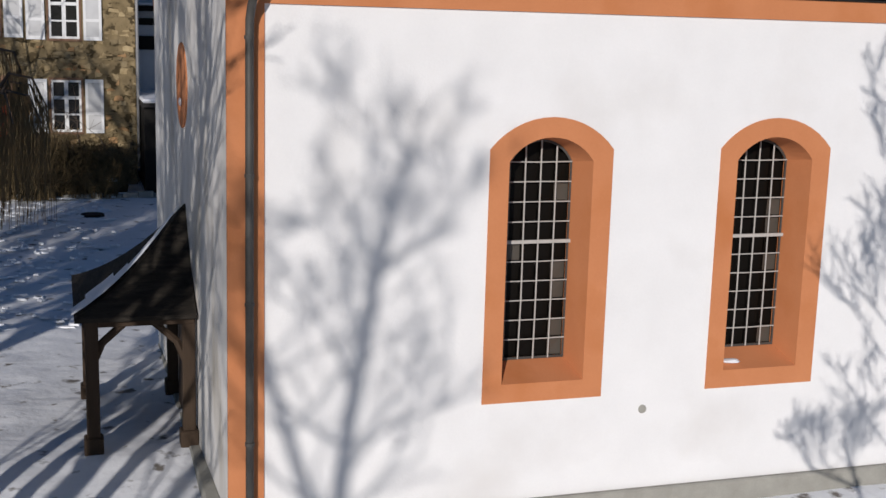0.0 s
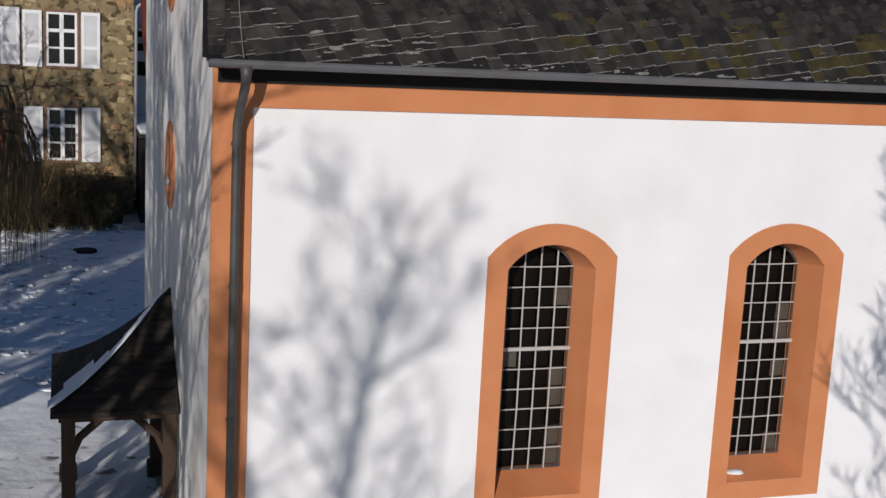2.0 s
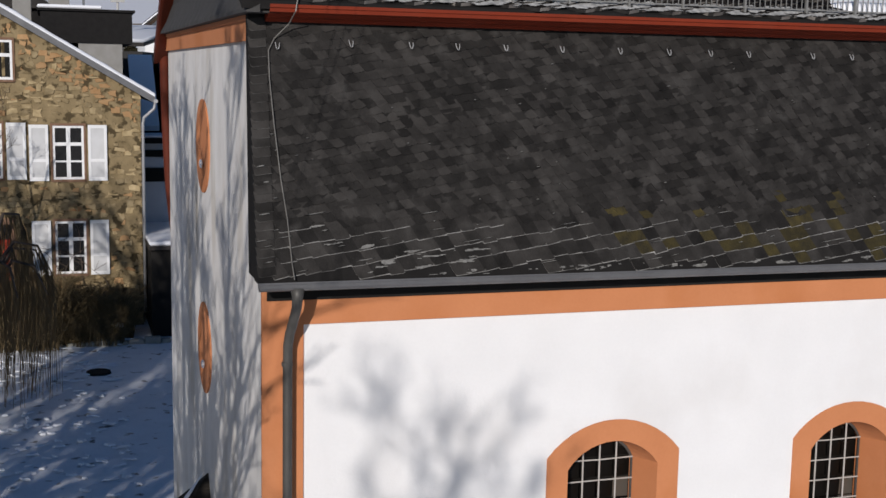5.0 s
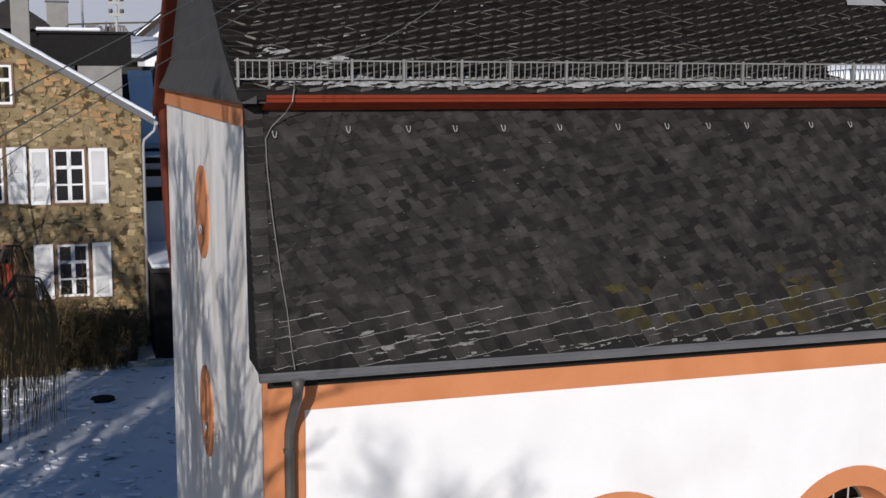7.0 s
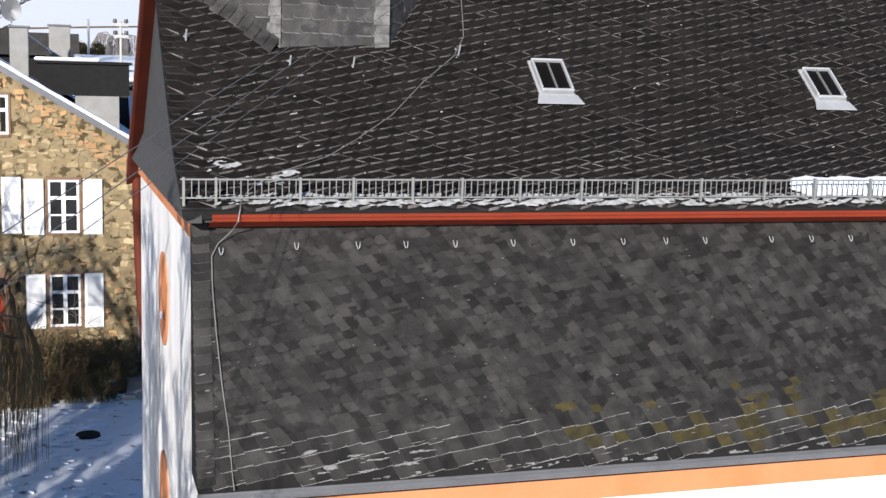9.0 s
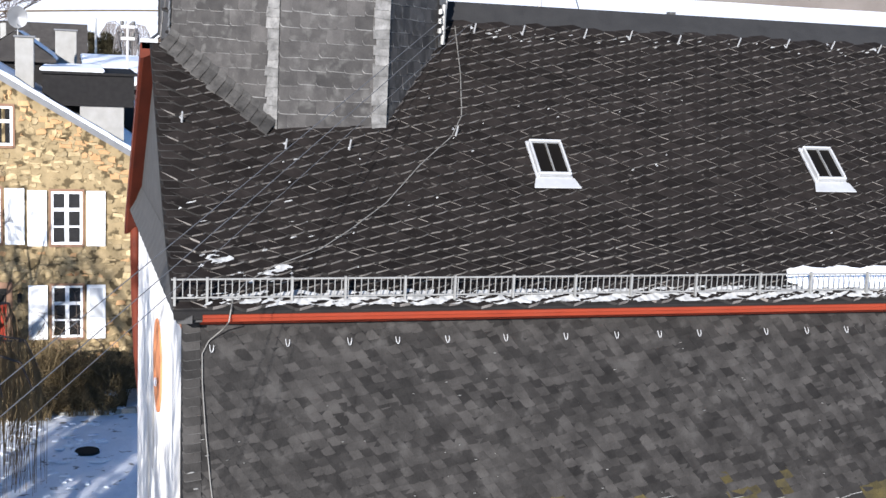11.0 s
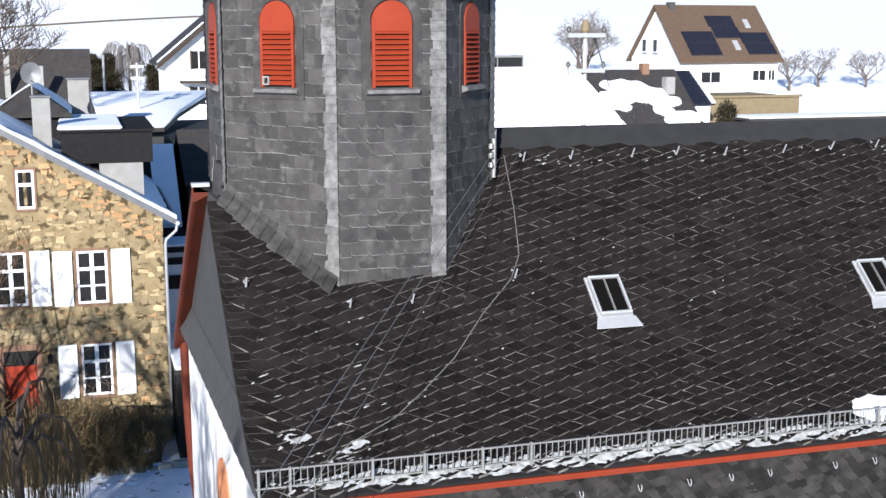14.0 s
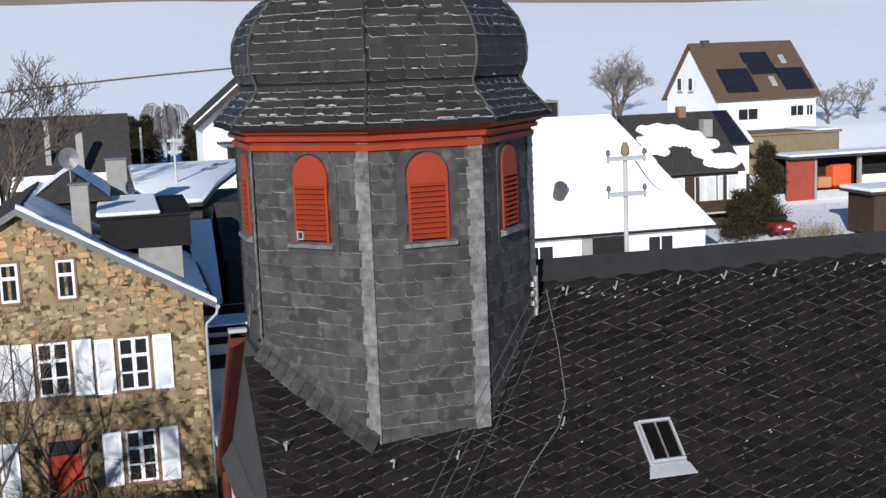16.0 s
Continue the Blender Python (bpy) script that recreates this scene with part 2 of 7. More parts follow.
SLATE_CAP = mat("cap_slate", (0.020, 0.0186, 0.0168), (0.036, 0.0335, 0.0302), 0.6, 5, bump=0.3, bump_scale=50, spread="island", amount=0.25)
SLATE_CAP_P = mat("cap_slate_piece", (0.020, 0.0186, 0.0168), (0.036, 0.0335, 0.0302), 0.6, 5, bump=0.3, bump_scale=50, spread="object", amount=0.25)
CABLE_LIGHT = mat("aged_cable", (0.085, 0.085, 0.087), (0.13, 0.13, 0.132), 0.6, 4, bump=0.0)
CANOPY = mat("canopy_slate", (0.007, 0.006, 0.005), (0.040, 0.033, 0.025), 0.8, 4, bump=0.9, bump_scale=10, stretch=(1, 0.6, 6))
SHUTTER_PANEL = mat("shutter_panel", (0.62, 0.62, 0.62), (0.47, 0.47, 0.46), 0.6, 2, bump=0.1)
GARAGEWALL = mat("garage_wall", (0.17, 0.13, 0.075), (0.23, 0.18, 0.11), 0.9, 2, bump=0.3)
TWIG_PALE = mat("pale_twigs", (0.15, 0.135, 0.125), (0.24, 0.22, 0.21), 0.9, 6, bump=0.0)
# wall colour darkened for the shade these buildings stand in
SHADEWALL = mat("dark_shaded_wall", (0.03, 0.03, 0.03), (0.05, 0.048, 0.046), 0.8, 3, bump=0.3)


# ---- mesh helpers ----
def thing(name, label, category, group="", at=(0, 0, 0), kind=""):
    ob = new(name)
    ob.empty_display_size = 0.2
    ob.location = at
    return tagged(ob, label, category, group, kind)


def finish(bm, name, material, smooth=False):
    me = bpy.data.meshes.new(name)
    bmesh.ops.recalc_face_normals(bm, faces=bm.faces)
    bm.to_mesh(me)
    bm.free()
    for m in (material if isinstance(material, (list, tuple)) else [material]):
        me.materials.append(m)
    if smooth:
        me.polygons.foreach_set("use_smooth", [True] * len(me.polygons))
    return me


def part(name, bm, material, parent, label="", smooth=False, kind=""):
    ob = new(name, finish(bm, name, material, smooth))
    if parent is not None:
        ob.parent = parent
        ob.location = -Vector(parent.matrix_basis.translation) if parent.parent is None else (0, 0, 0)
        if parent.parent is not None:
            ob.location = -(parent.matrix_basis.translation + parent.parent.matrix_basis.translation)
    return tagged(ob, label, kind=kind)


def structure(name, bm, material, label, category, smooth=False):
    return tagged(new(name, finish(bm, name, material, smooth)), label, category, kind="structure")


def box(bm, x0, x1, y0, y1, z0, z1, bevel=0.0):
    r = bmesh.ops.create_cube(bm, size=1.0)
    vs = r["verts"]
    for v in vs:
        v.co = Vector((x0 + (v.co.x + 0.5) * (x1 - x0), y0 + (v.co.y + 0.5) * (y1 - y0), z0 + (v.co.z + 0.5) * (z1 - z0)))
    if bevel:
        es = list({e for v in vs for e in v.link_edges})
        bmesh.ops.bevel(bm, geom=es, offset=bevel, segments=1, affect="EDGES")
    return bm


def boxes(*specs, bevel=0.0):
    bm = bmesh.new()
    for s in specs:
        box(bm, *s, bevel=bevel)
    return bm


def prism(bm, pts, shift):
    """A solid from a planar outline pushed along shift."""
    shift = Vector(shift)
    a = [bm.verts.new(p) for p in pts]
    b = [bm.verts.new(Vector(p) + shift) for p in pts]
    bm.faces.new(a)
    bm.faces.new(b[::-1])
    for i in range(len(a)):
        j = (i + 1) % len(a)
        bm.faces.new((a[i], b[i], b[j], a[j]))
    return bm


def loft(bm, loops, close=True, caps=False):
    """Skin between loops of equally many points."""
    rows = [[bm.verts.new(p) for p in loop] for loop in loops]
    n = len(rows[0])
    for r0, r1 in zip(rows, rows[1:]):
        for i in range(n if close else n - 1):
            j = (i + 1) % n
            bm.faces.new((r0[i], r0[j], r1[j], r1[i]))
    if caps:
        bm.faces.new(rows[0][::-1])
        bm.faces.new(rows[-1])
    return bm


def tube(bm, pts, radii, sides=8, cap=True):
    pts = [Vector(p) for p in pts]
    if not isinstance(radii, (list, tuple)):
        radii = [radii] * len(pts)
    loops, ref = [], None
    for i, p in enumerate(pts):
        d = (pts[min(i + 1, len(pts) - 1)] - pts[max(i - 1, 0)]).normalized()
        if ref is None:
            ref = d.orthogonal().normalized()
        ref = (ref - d * ref.dot(d))
        ref = ref.normalized() if ref.length > 1e-6 else d.orthogonal().normalized()
        side = d.cross(ref)
        loops.append([p + radii[i] * (ref * math.cos(2 * math.pi * k / sides) + side * math.sin(2 * math.pi * k / sides)) for k in range(sides)])
    return loft(bm, loops, True, cap)


def arch(x0, x1, z0, spring, apex, y, n=14):
    """Outline of a segmental-arched opening in a plane of constant y, from the lower left round."""
    half, rise, cx = (x1 - x0) / 2, apex - spring, (x0 + x1) / 2
    r = (half * half + rise * rise) / (2 * rise)
    a = math.asin(min(1.0, half / r)) if rise < half else math.pi / 2
    pts = [(x0, y, z0), (x1, y, z0)]
    for k in range(n + 1):
        t = a - 2 * a * k / n
        pts.append((cx + r * math.sin(t), y, apex - r + r * math.cos(t)))
    return pts


def ring(bm, outer, inner, depth):
    """A flat frame between two outlines of equally many points, with thickness along y."""
    d = Vector((0, depth, 0))
    loft(bm, [[Vector(p) + d for p in outer], outer, inner, [Vector(p) + d for p in inner]])
    return bm


def slab_with_holes(x0, x1, z0, z1, holes, y0, y1):
    """One connected upright slab with rectangular openings through it."""
    xs_ = sorted({x0, x1, *[v for h in holes for v in h[:2]]})
    zs_ = sorted({z0, z1, *[v for h in holes for v in h[2:]]})
    bm = bmesh.new()
    vert = {(x, y, z): bm.verts.new((x, y, z)) for x in xs_ for y in (y0, y1) for z in zs_}
    solid = lambda i, k: 0 <= i < len(xs_) - 1 and 0 <= k < len(zs_) - 1 and not any(h[0] <= xs_[i] < h[1] and h[2] <= zs_[k] < h[3] for h in holes)
    for i in range(len(xs_) - 1):
        for k in range(len(zs_) - 1):
            if not solid(i, k):
                continue
            a, b, c, d = xs_[i], xs_[i + 1], zs_[k], zs_[k + 1]
            for y in (y0, y1):
                bm.faces.new([vert[q] for q in ((a, y, c), (b, y, c), (b, y, d), (a, y, d))])
            for di, dk, p, q in ((-1, 0, (a, c), (a, d)), (1, 0, (b, c), (b, d)), (0, -1, (a, c), (b, c)), (0, 1, (a, d), (b, d))):
                if not solid(i + di, k + dk):
                    bm.faces.new([vert[(p[0], y0, p[1])], vert[(q[0], y0, q[1])], vert[(q[0], y1, q[1])], vert[(p[0], y1, p[1])]])
    bmesh.ops.delete(bm, geom=[v for v in bm.verts if not v.link_faces], context="VERTS")
    return bm


# ---- ground: yard, rising village, snow-covered hillside ----
def ground_height(x, y):
    if y < -1:
        z = -0.1
    elif y < 2.5:
        z = -0.1 + 0.5 * (y + 1) / 3.5
    elif y < 27:
        z = 0.4
    elif y < 60:
        z = 0.4 + (y - 27) / 33 * 1.7
    elif y < 78:
        z = 2.1 + (y - 60) / 18 * 1.2
    elif y < 104:
        z = 3.3 + (y - 78) / 26 * 4.6
    else:
        z = 7.9 + (y - 104) * (0.0905 if x < 40 else 0.0905 - 0.014 * min(1.0, (x - 40) / 250))
    if y > 40:
        z += 0.25 * math.sin(x * 0.07 + 1) * min(1, (y - 40) / 40)
    return z


def axis(stops):
    out = []
    for a, b, n in stops:
        out += [a + (b - a) * i / n for i in range(n)]
    return out + [stops[-1][1]]


bm = bmesh.new()
xs = axis([(-900, -60, 14), (-60, -8, 20), (-8, 1, 40), (1, 80, 40), (80, 900, 18)])
ys = axis([(-400, -30, 10), (-30, 0, 20), (0, 28, 110), (28, 120, 60), (120, 620, 40)])
grid = []
for y in ys:
    row = []
    for x in xs:
        z = ground_height(x, y)
        if -30 < y < 28:
            z += 0.05 * noise.noise((x * 1.3, y * 1.3, 0)) + 0.03 * noise.noise((x * 4, y * 4, 3))
        row.append(bm.verts.new((x, y, z)))
    grid.append(row)
for r0, r1 in zip(grid, grid[1:]):
    for i in range(len(xs) - 1):
        bm.faces.new((r0[i], r0[i + 1], r1[i + 1], r1[i]))
for f in bm.faces:
    if f.calc_center_median().y > 78:
        f.material_index = 1
structure("ground", bm, (YARD, FIELD), "trodden snow-covered ground rising to a white hillside", "ground", True)

# dark hill-top woods and the field track across the slope
bm = bmesh.new()
rng = random.Random(4)
for i in range(420):
    x = -900 + i * 4.3
    h = 22 + 7 * noise.noise((x * 0.03, 0, 0)) + rng.uniform(-3, 3)
    z = ground_height(x, 618)
    loft(bm, [[(x - 3.4, 612, z - 2), (x + 3.4, 612, z - 2), (x + 3.4, 619, z - 2), (x - 3.4, 619, z - 2)],
              [(x - 3.0, 613, z + h * 0.6), (x + 3.0, 613, z + h * 0.6), (x + 3.0, 618, z + h * 0.6), (x - 3.0, 618, z + h * 0.6)],
              [(x - 0.9, 615, z + h), (x + 0.9, 615, z + h), (x + 0.9, 617, z + h), (x - 0.9, 617, z + h)]], True, True)
ob = part("far_woods", bm, FOREST, None)
tagged(ob, "dark bare woods along the top of the hill", "woods", kind="stuff")
bm = bmesh.new()
track = [(-60, 150), (-15, 180), (18, 202), (50, 217), (82, 231)]
pts = []
for (xa, ya), (xb, yb) in zip(track, track[1:]):
    for k in range(8):
        pts.append((xa + (xb - xa) * k / 8, ya + (yb - ya) * k / 8))
loft(bm, [[(x, y - 0.35, ground_height(x, y) + 0.0) for x, y in pts], [(x, y - 0.1, ground_height(x, y) + 0.26) for x, y in pts],
          [(x, y + 0.2, ground_height(x, y) + 0.26) for x, y in pts], [(x, y + 0.5, ground_height(x, y)) for x, y in pts]], False)
tagged(part("field_hedge", bm, BUSH, None), "low dark hedge line across the snowy field", "hedge", kind="stuff")


# ---- slates ----
def slate_mesh(name, w, h, thick, shape, seed, materials):
    """One slate lying in its own xy plane, tail towards -y, tilted up over the course below."""
    r = random.Random(seed)
    j = lambda a: r.uniform(-a, a)
    if shape == "scale":
        pts = [(-1.16 * w, 0.9 * h), (-0.55 * w, -0.34 * h), (-0.46 * w, -0.52 * h), (-0.30 * w, -0.60 * h + j(0.04) * h), (-0.02 * w, -0.60 * h + j(0.05) * h), (0.30 * w, -0.53 * h + j(0.05) * h), (0.55 * w, -0.42 * h), (-0.12 * w, 0.9 * h)]
    elif shape == "slant":
        pts = [(-1.02 * w, 0.9 * h), (-0.53 * w, -0.42 * h), (-0.45 * w, -0.52 * h + j(0.05) * h), (0.44 * w, -0.52 * h + j(0.05) * h), (0.53 * w, -0.48 * h), (0.03 * w, 0.9 * h)]
    else:
        pts = [(-0.52 * w, 0.9 * h), (-0.52 * w, -0.22 * h), (-0.46 * w, -0.40 * h), (-0.34 * w, -0.5 * h + j(0.04) * h), (0.51 * w, -0.52 * h + j(0.04) * h), (0.52 * w, 0.9 * h)]
    k = len(pts)
    lift = lambda y: thick * (1.25 - 0.95 * (y / h + 0.5) / 1.4)
    skew = (lambda x, y: -0.15 * thick * (x / w + 0.69 * (y / h + 0.5) / 1.4)) if shape == "scale" else (lambda x, y: -0.25 * thick * x / w if shape == "slant" else 0.0)
    verts = [(x, y, lift(y) + skew(x, y)) for x, y in pts] + [(x, y, lift(y) + skew(x, y) - thick * 1.15) for x, y in pts]
    faces = [tuple(range(k))] + [(i, i + k, (i + 1) % k + k, (i + 1) % k) for i in range(k - 1)]
    faces = [f[::-1] if n else f for n, f in enumerate(faces)]
    if shape != "scale":
        # worn, lichen-grey tail: a narrow bevelled lip along the lower edge
        o, wear = len(verts), 0.055 * h
        for x, y in pts[1:k - 1]:
            verts.append((x * 0.97, y + wear * r.uniform(0.5, 1.6), lift(y) + skew(x, y)))
        for i in range(1, k - 1):
            verts[i] = (verts[i][0], verts[i][1], verts[i][2] - 0.35 * thick)
        faces[0] = (0, *range(o, o + k - 2), k - 1)
        lip = [(o + i, 1 + i, 2 + i, o + i + 1) for i in range(k - 3)]
        faces += lip + [(0, 1, o), (k - 1, o + k - 3, k - 2)]
    me = bpy.data.meshes.new(name)
    me.from_pydata(verts, [], faces)
    for m in materials:
        me.materials.append(m)
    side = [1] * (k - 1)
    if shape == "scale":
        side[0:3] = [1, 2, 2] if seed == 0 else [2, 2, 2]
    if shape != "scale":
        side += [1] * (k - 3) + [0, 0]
    # third slot paints a glint on the left edge of some slates
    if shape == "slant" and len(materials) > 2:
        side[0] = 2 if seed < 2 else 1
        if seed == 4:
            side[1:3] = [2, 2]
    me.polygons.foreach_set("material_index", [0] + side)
    flip = me.polygons[0].normal.z < 0
    if flip:
        me.flip_normals()
    me.update()
    return me


def lay_slates(parent, name, frames, w, h, thick, shape, piece_mats, rest_mats, near, label, jitter=0.015, odd=None, odd_mat=None, most=300):
    """frames: matrices of every slate. Those for which near(p) holds become parts, the rest one mesh."""
    variants = [slate_mesh(name, w, h, thick, shape, s, piece_mats) for s in range(5)]
    mossy = [slate_mesh(name, w, h, thick, shape, s, (odd_mat, *piece_mats[1:])) for s in range(3)] if odd else []
    r = random.Random(hash_name(name))
    rest_v, rest_f, rest_m, made = [], [], [], 0
    for m in frames:
        wob = Matrix.Translation((0, r.uniform(-0.07, 0.07) * h, 0)) @ Matrix.Rotation(r.uniform(-1, 1) * (0.05 if shape == "scale" else 0.015), 4, "Z") @ Matrix.Rotation(r.uniform(-jitter, jitter * 1.3), 4, "X") @ Matrix.Rotation(r.uniform(-jitter, jitter), 4, "Y")
        me = variants[r.randrange(5)]
        is_odd = bool(odd) and r.random() < odd(m.translation)
        if is_odd:
            me = mossy[r.randrange(3)]
        mm = m @ wob
        if made < most and near(mm.translation):
            ob = new(name, me)
            ob.parent = parent
            base = parent.matrix_basis.translation + (parent.parent.matrix_basis.translation if parent.parent else Vector())
            ob.matrix_basis = Matrix.Translation(-base) @ mm
            made += 1
        else:
            o = len(rest_v)
            rest_v += [tuple(mm @ v.co) for v in me.vertices]
            for p in me.polygons:
                rest_f.append(tuple(i + o for i in p.vertices))
                rest_m.append(len(rest_mats) if is_odd and p.material_index == 0 else p.material_index)
    if rest_v:
        me = bpy.data.meshes.new(name + "_covering")
        me.from_pydata(rest_v, [], rest_f)
        for m in (*rest_mats, *([odd_mat] if odd else [])):
            me.materials.append(m)
        me.polygons.foreach_set("material_index", rest_m)
        ob = new(name + "_covering", me)
        ob.parent = parent
        base = parent.matrix_basis.translation + (parent.parent.matrix_basis.translation if parent.parent else Vector())
        ob.location = -base
        tagged(ob, label, kind="stuff")


def hash_name(s):
    return sum((i + 1) * ord(c) for i, c in enumerate(s))


def frame_from(origin, along, up):
    """Matrix with x along the course, y up the slope, z outwards."""
    x, y = Vector(along).normalized(), Vector(up).normalized()
    z = x.cross(y).normalized()
    y = z.cross(x)
    return Matrix(((x.x, y.x, z.x, origin[0]), (x.y, y.y, z.y, origin[1]), (x.z, y.z, z.z, origin[2]), (0, 0, 0, 1)))


# ---- church ----
LONG = 14.6
RIDGE_Y, RIDGE_Z = 4.16, 12.98
EAVE_Y, EAVE_Z = -0.04, 9.775
SOUTH_SLOPE = [(EAVE_Y, EAVE_Z), (0.9, 10.29), (1.5, 10.71), (RIDGE_Y, RIDGE_Z)]
NORTH = 8.35


def wall_x(y):
    return -0.02 - 0.02 * y


def roof_z(y):
    """Height of the south slope, which flattens towards the eaves."""
    for (ya, za), (yb, zb) in zip(SOUTH_SLOPE, SOUTH_SLOPE[1:]):
        if y <= yb or yb == RIDGE_Y:
            return za + (zb - za) * (y - ya) / (yb - ya)


def roof_up(y):
    """Direction up the south slope."""
    for (ya, za), (yb, zb) in zip(SOUTH_SLOPE, SOUTH_SLOPE[1:]):
        if y <= yb or yb == RIDGE_Y:
            return Vector((0, yb - ya, zb - za)).normalized()


church = thing("church", "white plastered village church with orange trim and dark slate roofs", "church", at=(7, 4, 0.2))

WINDOWS = (3.155, 6.33)
SURROUND = dict(w=1.645, bottom=1.64, spring=4.87, apex=5.27)
bm = slab_with_holes(0.36, LONG, 0.3, 7.0, [(x + 0.24, x + 1.385, 1.87, 5.06) for x in WINDOWS], 0.0, 0.5)
part("wall", bm, PLASTER, church, "white plaster south wall")
bm = bmesh.new()
prism(bm, [(wall_x(0), 0.5, 0.3), (wall_x(NORTH), NORTH, 0.3), (wall_x(NORTH), NORTH, 9.45), (wall_x(0.36), 0.36, 9.45), (wall_x(0), 0.02, 7.0), (wall_x(0), 0.0, 0.3)], (0.34, 0, 0))
part("wall", bm, ROUGHCAST, church, "rough white plaster end wall with branch shadows")
part("wall", boxes((0.5, LONG, NORTH - 0.5, NORTH, 0.3, 9.6)), PLASTER, church)
bm = bmesh.new()
prism(bm, [(LONG - 0.5, 0.5, 0.3), (LONG - 0.5, NORTH - 0.5, 0.3), (LONG - 0.5, NORTH - 0.5, 9.6), (LONG - 0.5, RIDGE_Y, RIDGE_Z - 0.2), (LONG - 0.5, 0.5, 9.6)], (0.5, 0, 0))
part("wall", bm, PLASTER, church)
part("plinth", boxes((-0.10, LONG, -0.09, 0.0, -0.3, 0.33), bevel=0.02), GREYSTONE, church, "grey stone plinth")
part("plinth", boxes((-0.22, -0.03, 0.003, NORTH, -0.1, 0.42), bevel=0.02), GREYSTONE, church, "grey stone plinth")

# orange corner strip, eaves band and the far corner strip of the end wall
part("corner_strip", boxes((-0.03, 0.40, -0.022, 0.03, 0.33, 6.53)), ORANGE, church, "orange painted corner strip")
part("eaves_band", boxes((-0.03, LONG, -0.026, 0.03, 6.53, 7.02)), ORANGE, church, "orange painted eaves band")
bm = bmesh.new()
xn = wall_x(NORTH)
tube(bm, [(xn - 0.06, NORTH + 0.09, 9.42), (xn - 0.055, NORTH + 0.09, 8.8), (xn - 0.035, NORTH + 0.09, 8.0), (xn + 0.0, NORTH + 0.09, 7.2), (xn + 0.08, NORTH + 0.09, 6.4)], 0.075, 10)
part("downpipe", bm, RUST, church, "red painted downpipe at the far corner", True)
bm = bmesh.new()
prof = [(-0.015, 9.40), (-0.045, 9.40), (-0.05, 9.60), (-0.075, 9.615), (-0.08, 9.655), (-0.015, 9.655)]
ya, yb = 0.33, NORTH + 0.1
loft(bm, [[(wall_x(y) + dx, y, z) for dx, z in prof] for y in (ya, yb)], True, True)
part("cornice", bm, ORANGE, church, "orange painted band along the top of the end wall")
bm = bmesh.new()
prof = [(0.40, 9.585), (0.22, 9.585), (0.18, 9.615), (0.10, 9.63), (0.06, 9.655), (-0.04, 9.67), (-0.05, 9.705), (-0.065, 9.712), (-0.07, 9.744), (-0.02, 9.744), (-0.018, 9.67), (0.40, 9.67)]
loft(bm, [[(x, y, z) for y, z in prof] for x in (0.055, LONG)], True, True)
part("cornice", bm, EAVES_RED, church, "red painted moulded cornice")

